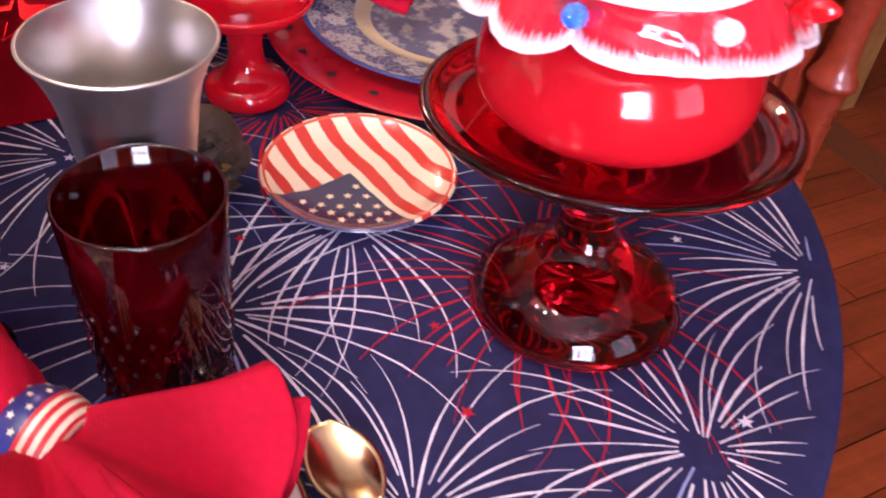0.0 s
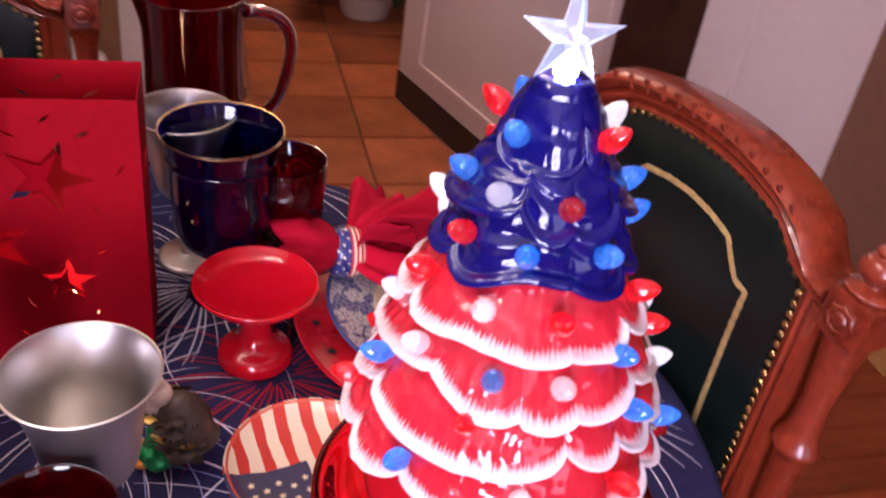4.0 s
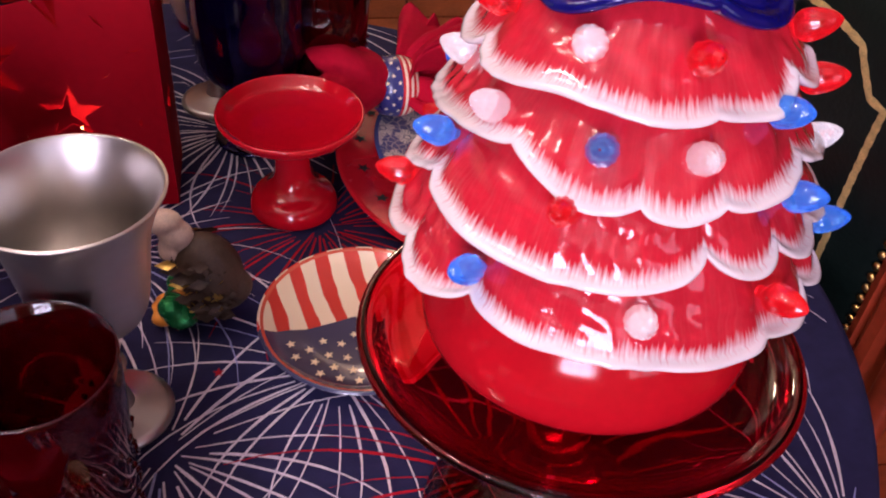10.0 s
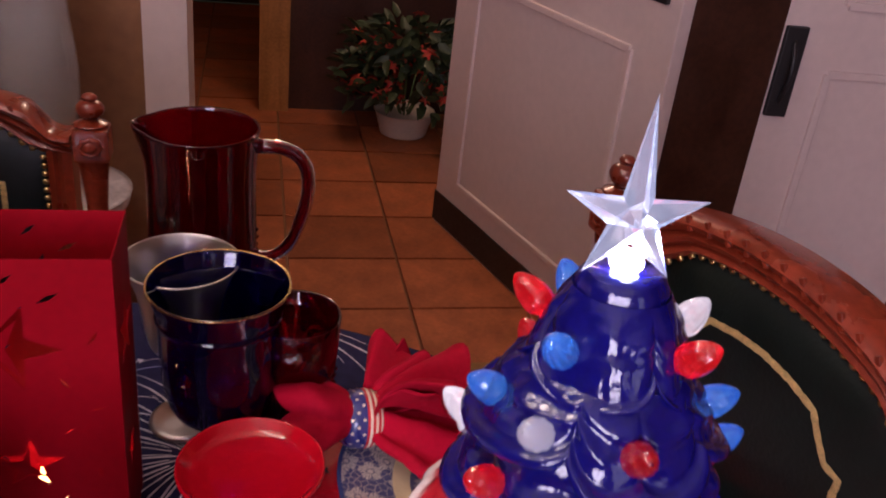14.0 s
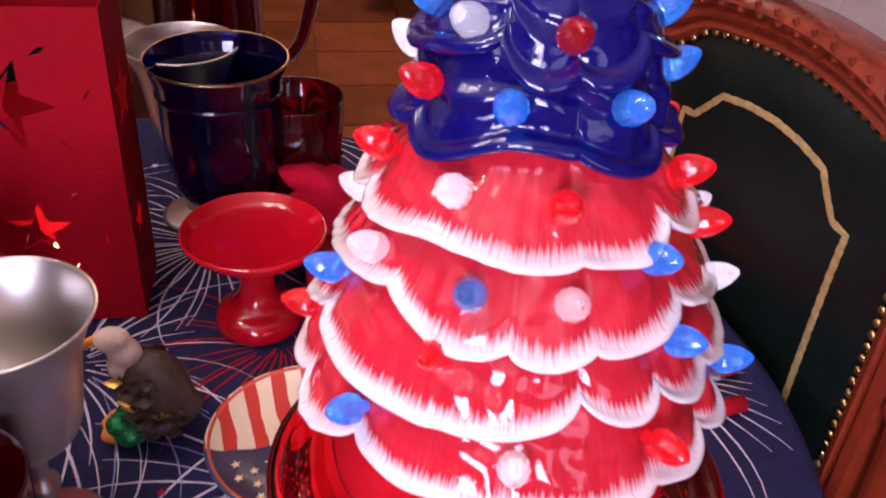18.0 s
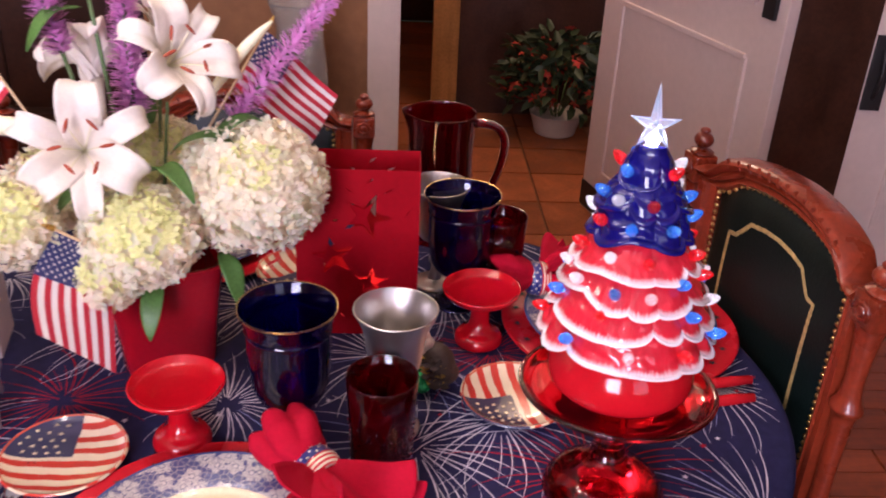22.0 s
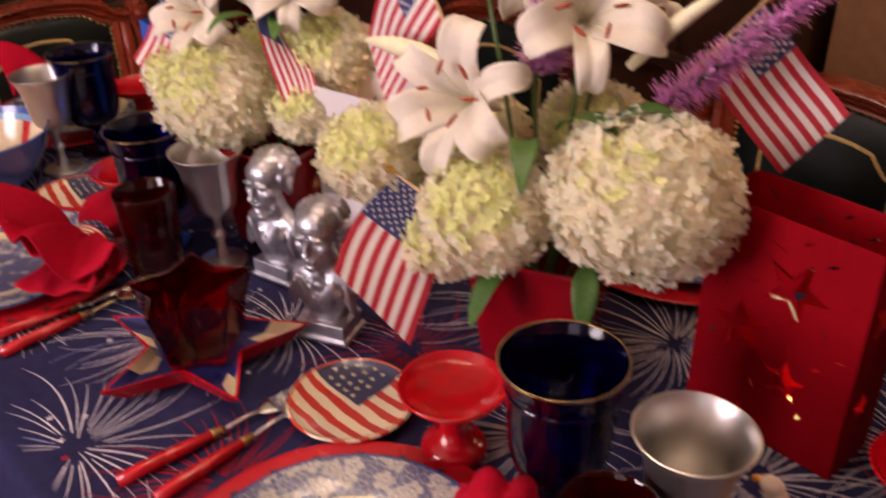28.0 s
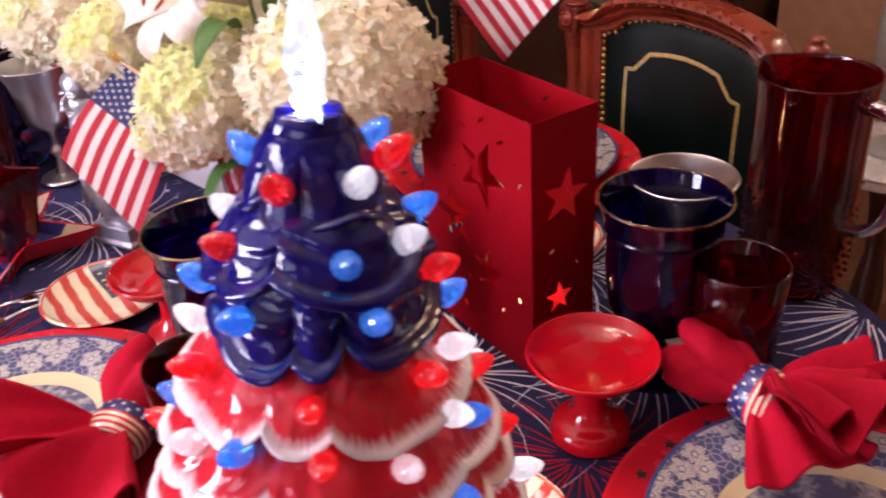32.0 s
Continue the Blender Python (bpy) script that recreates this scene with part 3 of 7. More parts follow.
# near wall with two windows behind the viewer
for nm, a, b, z0, z1 in (("wall_south", U0, -1.4, 0, 2.5), ("wall_south_middle", -0.4, 0.25, 0, 2.5), ("wall_south_end", 1.25, U1, 0, 2.5)):
    slab(nm, a, b, V0 - 0.12, V0, z0, z1, wall_cream, "cream painted wall with windows")
for a, b in ((-1.4, -0.4), (0.25, 1.25)):
    slab("wall_south_sill", a, b, V0 - 0.12, V0, 0, 0.9, wall_cream, "cream wall under a window")
    slab("wall_south_lintel", a, b, V0 - 0.12, V0, 2.2, 2.5, wall_cream, "cream wall over a window")
slab("wall_north", U0, -1.90, V1, V1 + 0.12, 0, 2.5, wall_dark, "dark panelled wall beside the china cabinet")
slab("wall_north_niche", -1.90, -0.80, V1 + 0.42, V1 + 0.54, 0, 2.5, wall_brown, "brown wall behind the china cabinet")
slab("wall_north_pier", -0.80, -0.275, V1, V1 + 0.54, 0, 2.5, wall_brown, "brown wall between cabinet and hall opening")
slab("wall_niche_side", -2.02, -1.90, V1 + 0.12, V1 + 0.54, 0, 2.5, wall_brown, "brown side of the cabinet niche")
slab("wall_north_over_opening", -0.275, 0.93, V1, V1 + 0.12, 2.15, 2.5, wall_brown, "wall over the opening to the hall")
slab("wall_north_end", 0.93, U1, V1 + 0.04, V1 + 0.12, 0, 2.5, dark_wood, "dark wall beside the white door")
slab("wall_hall_back", -0.9, 2.4, 5.6, 5.72, 0, 2.5, wall_cream, "tan back wall of the hall")
slab("wall_hall_partition", 0.04, 1.5, 3.62, 3.72, 0, 2.5, dark_wood, "dark stained panelling in the hall")
slab("trim_hall_post", -0.07, 0.04, 3.58, 3.74, 0, 2.5, oak, "pale oak post in the hall")
slab("baseboard_hall", -0.9, 2.4, 5.57, 5.6, 0, 0.14, dark_wood, "dark baseboard of the hall")
slab("wall_hall_west", -1.02, -0.9, V1 + 0.54, 5.6, 0, 2.5, wall_brown, "brown side wall of the hall")
slab("wall_hall_east", 2.4, 2.52, V1 + 0.54, 5.6, 0, 2.5, wall_brown, "dark side wall of the hall")
slab("ceiling", U0, 2.5, V0, 5.7, 2.5, 2.6, ceiling_paint, "off-white plaster ceiling")
slab("trim_opening_post", -0.280, -0.205, V1 - 0.03, V1 + 0.15, 0, 2.15, door_white, "white painted casing of the hall opening")
slab("trim_threshold", -0.205, 0.93, V1 - 0.06, V1 + 0.03, -0.012, 0.006, oak, "worn oak threshold strip")
slab("baseboard", U1 - 0.022, U1, V0, -0.60, 0, 0.13, oak, "pale oak baseboard")
slab("trim_door_frame", U1 - 0.06, U1 + 0.14, 0.955, 1.04, 0, 2.1, oak, "pale oak jamb of the open doorway")
slab("trim_door_stop", U1 + 0.03, U1 + 0.07, 0.940, 0.955, 0, 2.1, oak, "oak stop strip on the door jamb")
slab("trim_door_casing", U1 - 0.075, U1 - 0.06, 0.985, 1.075, 0, 2.16, oak, "pale oak casing of the doorway")
slab("trim_door_frame_far", U1 - 0.06, U1 + 0.14, -0.60, -0.52, 0, 2.1, oak, "pale oak jamb of the open doorway")
slab("trim_door_sill", U1 - 0.05, U1 + 0.05, -0.52, 0.955, -0.006, 0.004, plank_sill, "worn brown threshold board of the doorway")
slab("trim_dark_jamb", 0.70, 0.93, V1 - 0.02, V1 + 0.10, 0, 2.15, dark_wood, "dark stained door jamb")

hinge = thing("door_hinge", 0, 0, 0, 0, "black iron strap hinge on the oak frame", "hinge")
hinge.matrix_world = Matrix.Translation(uv(U1 - 0.066, 0.970, 0.30)) @ Matrix.Rotation(TURN, 4, "Z")
part("leaf", box("leaf", 0.008, 0.030, 0.09, black_iron, 0.002), hinge)
part("pin", lathe("pin", [(0.0005, -0.06), (0.008, -0.06), (0.008, 0.06), (0.0005, 0.062)], black_iron, 10), hinge, loc=(-0.008, 0.028, 0))

for side, u in (("a", -0.9), ("b", 0.75)):
    w = thing("window_" + ("1" if side == "a" else "2"), 0, 0, 0, 0, "white framed window behind the viewer", "window", kind="structure")
    w.matrix_world = Matrix.Translation(uv(u, V0 - 0.06, 1.55)) @ Matrix.Rotation(TURN, 4, "Z")
    for nm, sx, sz, x, z in (("window_frame", 1.0, 0.06, 0, 0.62), ("window_frame", 1.0, 0.06, 0, -0.62), ("window_frame", 0.06, 1.18, 0.47, 0), ("window_frame", 0.06, 1.18, -0.47, 0), ("mullion", 0.03, 1.18, -0.147, 0), ("mullion", 0.03, 1.18, 0.147, 0), ("mullion", 0.88, 0.028, 0, -0.30), ("mullion", 0.88, 0.028, 0, 0), ("mullion", 0.88, 0.028, 0, 0.30)):
        part(nm, box(nm, sx, 0.05, sz, white_paint, 0.003), w, loc=(x, 0, z))


def panelled_door(name, width, height, label, lean=0):
    d = thing(name, 0, 0, 0, 0, label, "door", kind="structure")
    part("door_leaf", box("door_leaf", width, 0.035, height, door_white, 0.003, (width / 2, 0, height / 2)), d)
    for z0, z1 in ((0.18, 0.80), (0.95, height - 0.14)):
        for side in (-1, 1):
            g = Geo()
            w, h = width - 0.26, z1 - z0
            for sx, sz, x, z in ((w, 0.018, width / 2, z0), (w, 0.018, width / 2, z1), (0.018, h, width / 2 - w / 2, (z0 + z1) / 2), (0.018, h, width / 2 + w / 2, (z0 + z1) / 2)):
                g.add(*box_geo(sx, 0.012, sz, 0.003, (x, side * 0.020, z)))
            part("moulding", g.mesh("moulding", door_white, smooth=False), d)
    return d


def latch(parent, x, y, z):
    p = part("latch", box("latch", 0.05, 0.012, 0.20, black_iron, 0.003), parent, "black iron thumb latch", loc=(x, y, z))
    part("grip", tube("grip", arc((0, 0, 0.07), (0, -0.05, 0), (0, 0, -0.07)), 0.006, black_iron, 8), p)


hinge_at = Vector((0.080, 1.700, 0))
open_door = panelled_door("door_1", 0.93, 2.0, "white panelled door standing open into the hall")
open_door.matrix_world = Matrix.Translation(hinge_at) @ Matrix.Rotation(math.atan2(0.65, -0.589), 4, "Z")
part("kick_plate", box("kick_plate", 0.93, 0.004, 0.10, black_iron, 0.001, (0.465, 0.021, 0.06)), open_door, "dark kick strip at the foot of the door")
latch(open_door, 0.06, 0.026, 1.02)
shut_door = panelled_door("door_2", 0.9, 2.0, "white panelled door with a black iron latch")
shut_door.matrix_world = Matrix.Translation(uv(0.93, V1, 0)) @ Matrix.Rotation(TURN - 0.1, 4, "Z")
latch(shut_door, 0.030, -0.026, 0.80)

# ---- table and cloth ----
TC = Vector((-0.660, -0.106, 0))
HALF_L, HALF_W, CAP = 0.941, 0.462, 0.56


def table_edge(a, grow=0.0):
    """The oval table top's outline at angle a, in the table's own axes."""
    c, s = math.cos(a), math.sin(a)
    e = 1.0
    x = math.copysign(abs(c) ** e, c) * (CAP + grow)
    y = math.copysign(abs(s) ** e, s) * (HALF_W + grow)
    return x + math.copysign(HALF_L - CAP, c), y


def on_table(x, y, margin=0.0):
    d = Vector((x, y, 0)) - TC
    a, b = d.dot(Vector((math.cos(TURN), math.sin(TURN), 0))), d.dot(Vector((-math.sin(TURN), math.cos(TURN), 0)))
    a = max(abs(a) - (HALF_L - CAP), 0)
    return (a / (CAP - margin)) ** 2 + (abs(b) / (HALF_W - margin)) ** 2 < 1


table = thing("dining_table", TC.x, TC.y, 0, math.degrees(TURN), "oval wooden dining table under a printed cloth", "table")
N = 160
ring_v = [table_edge(2 * math.pi * k / N, -0.006) for k in range(N)]
tv = [(x, y, TOP - 0.006) for x, y in ring_v] + [(x, y, TOP - 0.035) for x, y in ring_v]
tf = [tuple(range(N)), tuple(range(N, 2 * N))[::-1]] + [(k, N + k, N + (k + 1) % N, (k + 1) % N) for k in range(N)]
part("tabletop", mesh("tabletop", tv, tf, mahogany, smooth=False), table)
leg_profile = smooth_profile([(0.0005, 0), (0.03, 0.0), (0.035, 0.04), (0.022, 0.08), (0.045, 0.2), (0.03, 0.4), (0.05, 0.55), (0.04, 0.60), (0.045, 0.714)])
leg_mesh = lathe("leg", leg_profile, mahogany, 20)
for sx in (-1, 1):
    for sy in (-1, 1):
        part("leg", leg_mesh, table, loc=(sx * 0.6, sy * 0.28, 0))

cloth = thing("tablecloth", TC.x, TC.y, 0, math.degrees(TURN), "navy cotton tablecloth printed with white and red fireworks", "tablecloth")
cv, cf = [], []
ROWS = [(-0.30, 0), (-0.10, 0), (-0.02, 0), (-0.006, 0.0), (0.001, -0.003), (0.004, -0.010), (0.006, -0.03), (0.012, -0.10), (0.018, -0.18), (0.02, -0.24)]
for grow, dz in ROWS:
    for k in range(N):
        a = 2 * math.pi * k / N
        fold = 0.0 if dz > -0.02 else -dz * 0.10 * math.sin(a * 17 + math.sin(a * 3) * 2)
        x, y = table_edge(a, grow + fold)
        cv.append((x, y, TOP + dz))
for j in range(len(ROWS) - 1):
    cf += [(j * N + k, (j + 1) * N + k, (j + 1) * N + (k + 1) % N, j * N + (k + 1) % N) for k in range(N)]
cf.append(tuple(range(N)))
part("cloth", mesh("cloth", cv, cf, cloth_navy), cloth)

rnd = random.Random(5)
BURSTS = [(-0.106, 0.069, 0.15, 0), (-0.179, -0.021, 0.16, 0), (0.205, 0.040, 0.15, 0), (0.020, 0.019, 0.15, 1), (0.093, -0.108, 0.13, 0), (-0.416, -0.050, 0.12, 0), (-0.166, 0.200, 0.13, 1), (-0.678, -0.262, 0.13, 0),
          (-0.534, -0.495, 0.17, 0), (-0.440, -0.356, 0.13, 1), (-1.164, -0.596, 0.15, 0), (-0.293, 0.525, 0.15, 0), (-1.267, -0.504, 0.12, 0), (0.111, 0.262, 0.14, 0), (-0.279, 0.298, 0.14, 0), (-0.590, -0.131, 0.12, 1), (-0.347, -0.444, 0.12, 0), (-0.063, -0.154, 0.13, 0)]
while len(BURSTS) < 38:
    x, y = rnd.uniform(-1.5, 0.2), rnd.uniform(-0.75, 0.65)
    if on_table(x, y, 0.05) and all((x - b[0]) ** 2 + (y - b[1]) ** 2 > 0.017 for b in BURSTS):
        BURSTS.append((x, y, rnd.uniform(0.11, 0.15), rnd.choice((0, 0, 0, 1))))
inv = Matrix.Rotation(-TURN, 4, "Z") @ Matrix.Translation(-TC)


def streak(g, p, width, k):
    """A tapered brush stroke along points on the cloth."""
    n = len(p)
    v = []
    for i, q in enumerate(p):
        d = p[min(i + 1, n - 1)] - p[max(i - 1, 0)]
        d = Vector((-d.y, d.x, 0)).normalized()
        w = width * (0.25 + 0.75 * math.sin(math.pi * min(0.15 + 0.85 * i / (n - 1), 1) ** 0.8)) * rnd.uniform(0.7, 1.15) * 0.5
        v += [inv @ (q + d * w), inv @ (q - d * w)]
    g.add(v, [(2 * i, 2 * i + 1, 2 * i + 3, 2 * i + 2) for i in range(n - 1)], k)


g = Geo()
for n, (bx, by, br, red) in enumerate(BURSTS):
    count = rnd.randint(30, 42)
    base = TOP + 0.0006 + 0.00004 * n
    for k in range(count):
        a = 2 * math.pi * (k + rnd.uniform(-0.3, 0.3)) / count
        r0, r1 = br * rnd.uniform(0.06, 0.2), br * rnd.uniform(0.6, 1.12)
        bend = rnd.uniform(0.15, 0.4) * (1 if math.cos(a) > 0 else -1)
        pts = []
        for i in range(9):
            r = r0 + (r1 - r0) * i / 8
            aa = a - bend * (r / br) ** 2
            pts.append(Vector((bx + r * math.cos(aa), by + r * math.sin(aa), base)))
        if not all(on_table(q.x, q.y, 0.012) for q in pts):
            pts = [q for q in pts if on_table(q.x, q.y, 0.012)]
            if len(pts) < 3:
                continue
        streak(g, pts, rnd.uniform(0.0011, 0.0023), 1 if red else (2 if rnd.random() < 0.12 else 0))
for k in range(330):
    x, y = rnd.uniform(-1.55, 0.25), rnd.uniform(-0.85, 0.7)
    if on_table(x, y, 0.02):
        s, t = rnd.uniform(0.003, 0.0052), rnd.uniform(0, 6)
        o = [inv @ Vector((x + q[0], y + q[1], TOP + 0.0024)) for q in star_outline(s, 0.42, t)]
        c = inv @ Vector((x, y, TOP + 0.0024))
        g.add(o + [c], [(i, (i + 1) % 10, 10) for i in range(10)], 1 if rnd.random() < 0.3 else 0)
tagged(part("fireworks_print", g.mesh("fireworks_print", [print_white, print_red, print_blue], smooth=False), cloth, "white and red firework bursts and small stars"), kind="stuff")
T1 = TOP + 0.0028  # what stands on the cloth

# ---- cake stand and ceramic tree ----
AX, AY = 0.0365, 0.0015  # the stand's foot
PLATE_Z = 0.137


def cake_stand(x, y, label, rx=0.0, ry=0.0):
    s = thing("cake_stand", x, y, T1, 0, label, "cake stand", rx=rx, ry=ry)
    foot = smooth_profile([(0.0005, 0.010), (0.038, 0.006), (0.0615, 0.0), (0.0655, 0.002), (0.0652, 0.006), (0.0610, 0.015), (0.0525, 0.025), (0.0400, 0.034), (0.0270, 0.0425), (0.0195, 0.052), (0.0165, 0.065), (0.0155, 0.080), (0.0160, 0.098), (0.0190, 0.112), (0.027, 0.119)], 5)
    part("foot", lathe("foot", foot + [(0.0005, 0.119)], ruby, 64), s, "domed foot drawn up into the stem")
    plate = [(0.0005, 0.1185)] + smooth_profile([(0.027, 0.1185), (0.064, 0.121), (0.088, 0.125), (0.0975, 0.129), (0.1020, 0.134), (0.1010, PLATE_Z), (0.096, PLATE_Z - 0.001), (0.086, PLATE_Z - 0.007), (0.06, PLATE_Z - 0.0085)], 5) + [(0.0005, PLATE_Z - 0.0085)]
    part("plate", lathe("plate", plate, ruby, 72), s)
    return s


cake_stand(AX, AY, "ruby red glass pedestal cake stand under the ceramic tree", -4.4, -1.5)
BASE = T1 + PLATE_Z - 0.0080
tree = thing("ceramic_christmas_tree", AX - 0.0032, AY + 0.0106, BASE, 0, "ceramic tree glazed red, white and blue with coloured bulbs", "christmas tree", rx=-3.5, ry=-1.3)
base_profile = [(0.0005, 0.0)] + smooth_profile([(0.053, 0.0), (0.062, 0.004), (0.0715, 0.014), (0.0740, 0.027), (0.071, 0.043), (0.062, 0.058), (0.042, 0.071)], 5) + [(0.0005, 0.071)]
part("base", lathe("base", base_profile, ceramic_red, 72), tree, "glossy red rounded base")


def tier(name, z_top, r_top, z_bot, r_bot, lobes, phase, m, parent, depth=0.006, cut=0.10, rows=26, label="", flare=1.35, rib=0.010, early=1.7, lip=0.0026, lump=0.0):
    """A scalloped skirt of ribbed branches that flares to a rolled lip."""
    n = 360
    v, f, t_uv = [], [], []
    for j in range(rows + 7):
        t = min(j / (rows - 1), 1.0)
        under = max(j - rows + 1, 0) / 7
        for k in range(n):
            a = 2 * math.pi * k / n
            x = lobes / 2 * (a + 0.30 * math.sin(2 * a + phase) + 0.16 * math.sin(3 * a + phase * 2)) + phase
            puff = abs(math.cos(x)) ** 0.60
            big = 0.70 + 0.30 * math.sin(3 * a + phase * 4)
            crook = 0.10 * math.sin(9 * t + 4 * a + phase) + 0.05 * math.sin(23 * t + 7 * a)
            ribs = (0.5 + 0.5 * math.cos(34 * (a + 0.10 * math.sin(5 * a + phase)) + 9 * crook)) ** 1.3
            ribs = ribs * (0.55 + 0.45 * math.sin(7 * a + 11 * t + phase * 3)) + 0.9 * math.sin(13 * a + 5 * math.sin(4 * t + phase)) * math.sin(8 * t + 5 * a + phase)
            on = t ** early
            r = r_top + (r_bot - r_top) * t ** flare
            r *= 1 - cut * big * (1 - puff) * on + rib * ribs * (0.25 + 0.75 * t) * (1 - 0.55 * t ** 6) + 0.06 * math.sin(math.pi * t) * puff
            r += lump * math.sin(math.pi * min(t * 1.05, 1)) * (math.sin(7 * a + phase + 2.2 * math.sin(6 * t)) * math.sin(7.5 * t + 3 * a + phase))
            z = z_top + (z_bot - z_top) * t ** 1.05 + depth * big * (1 - puff) * on + 0.0022 * on * math.sin(4 * a + 5 * phase)
            if under:
                c = under * math.pi * 0.9
                r += lip * math.sin(c) - 0.016 * max(under - 0.5, 0)
                z += -0.85 * lip * (1 - math.cos(c)) + 0.008 * max(under - 0.5, 0)
            v.append((r * math.cos(a), r * math.sin(a), z))
            t_uv.append((k / n * 2 * math.pi * r_bot * 8, t + under * 0.2))
    for j in range(rows + 6):
        f += [(j * n + k, (j + 1) * n + k, (j + 1) * n + (k + 1) % n, j * n + (k + 1) % n) for k in range(n)]
    return part(name, mesh(name, v, f, m, uvs=t_uv), parent, label)


z0 = BASE
for zt, rt, zb, rb, lb, ph in ((0.995, 0.0600, 0.949, 0.0855, 9, 0.3), (1.018, 0.051, 0.978, 0.0790, 8, 1.1), (1.042, 0.0415, 1.003, 0.0720, 8, 2.0), (1.066, 0.0325, 1.031, 0.0615, 7, 0.6)):
    tier("tier", zt - z0, rt, zb - z0, rb, lb, ph, tier_glaze, tree, depth=0.0085, cut=0.11, label="red branches with brushed white tips", rib=0.020, lip=0.0042)
for zt, rt, zb, rb, lb, ph, dp in ((1.092, 0.034, 1.060, 0.0465, 7, 0.2, 0.010), (1.112, 0.026, 1.088, 0.0415, 6, 1.9, 0.010), (1.138, 0.0165, 1.109, 0.0285, 5, 1.2, 0.009)):
    tier("tier", zt - z0, rt, zb - z0, rb, lb, ph, ceramic_blue, tree, depth=dp, cut=0.22, label="cobalt blue branches", flare=0.95, rib=0.008, early=0.9, lip=0.0068 if zb < 1.1 else 0.003, lump=0.0018 if zb < 1.1 else 0.0007)
part("crown", lathe("crown", smooth_profile([(0.0190, 1.120 - z0), (0.0172, 1.131 - z0), (0.0150, 1.140 - z0), (0.0130, 1.1435 - z0)]) + [(0.0005, 1.1435 - z0)], ceramic_blue, 40, lambda a, z: 1 + 0.03 * math.cos(6 * a)), tree)


def bulb_mesh(m, name):
    n, prof = 48, smooth_profile([(0.0005, 0), (0.0024, 0.0002), (0.0030, 0.003), (0.0055, 0.0062), (0.0060, 0.010), (0.0048, 0.0155), (0.0022, 0.0200), (0.0005, 0.0212)], 4)
    return lathe(name, prof, m, n, lambda a, z: 1 + 0.075 * abs(math.cos(6 * a)) * (1 if 0.004 < z < 0.0195 else 0) - 0.035)


BULBS = {c: bulb_mesh(m, "bulb") for c, m in (("r", bulb_red), ("b", bulb_blue), ("w", bulb_clear))}
# height and radius of the bulbs' middles, tilt above level, then angle and colour round the tree
BULB_ROWS = ((0.966, 0.0850, 14, "-168r -120b -77w -40r 3b 40r 82w 122b 158r"), (0.997, 0.0735, 18, "-152b -100r -29b 9w 40b 78r 116w 160b"),
             (1.017, 0.0640, 22, "-176w -133w -94b -64w 24w 61b 92r 132r"), (1.028, 0.0630, 22, "-36b -5r 48w"), (1.048, 0.0560, 26, "-150r -105w -68r -9r 42r 64w 106b 146w"),
             (1.076, 0.0475, 28, "176w -130r -90b -43b 22b 80r 126b"), (1.097, 0.0385, 32, "-160b -117w -67r 13b 55w 96b 136r"), (1.123, 0.0290, 38, "162r -121b -27r 33w 92r 125b"))
for z, r, tilt, row in BULB_ROWS:
    for item in row.split():
        a, c = radians(float(item[:-1])), item[-1]
        lean = radians(tilt + rnd.uniform(-5, 9))
        m = Matrix.Translation(((r - 0.0085 * math.cos(lean)) * math.cos(a), (r - 0.0085 * math.cos(lean)) * math.sin(a), z - z0 - 0.0085 * math.sin(lean))) @ Matrix.Rotation(a, 4, "Z") @ Matrix.Rotation(math.pi / 2 - lean, 4, "Y") @ Matrix.Diagonal((0.93, 0.93, rnd.uniform(0.86, 0.97), 1))
        part("bulb", BULBS[c], tree, {"r": "clear red bulb", "b": "clear blue bulb", "w": "clear white bulb"}[c], m=m)

o = star_outline(0.0245, 0.36)
o = [(x, y + (0.016 if i == 0 else 0)) for i, (x, y) in enumerate(o)]
v = [(x, 0.0, y + 0.0185) for x, y in o] + [(0, -0.008, 0.018), (0, 0.008, 0.018)]
f = [(i, (i + 1) % 10, 10) for i in range(10)] + [((i + 1) % 10, i, 11) for i in range(10)]
star = part("star", mesh("star", v, f, star_clear, smooth=False), tree, "glowing clear faceted plastic star", m=Matrix.Translation((0, 0, 1.1435 - z0)) @ Matrix.Rotation(radians(15), 4, "Z"))
part("led", mesh("led", *ellipsoid_geo((0, 0, 0.0035), (0.0058, 0.0058, 0.0042)), led_white), star, "bright white lamp under the star")

# ---- tableware ----


def place_on(ob, x, y, rz=0.0, z=T1):
    ob.matrix_world = pose(x, y, z, 0, 0, rz)
    return ob


def repeat(ob, spots, z=T1):
    """The thing itself at the first spot, copies at the others."""
    place_on(ob, *spots[0], z=z)
    for s in spots[1:]:
        copy_thing(ob, pose(s[0], s[1], z, 0, 0, s[2] if len(s) > 2 else 0))


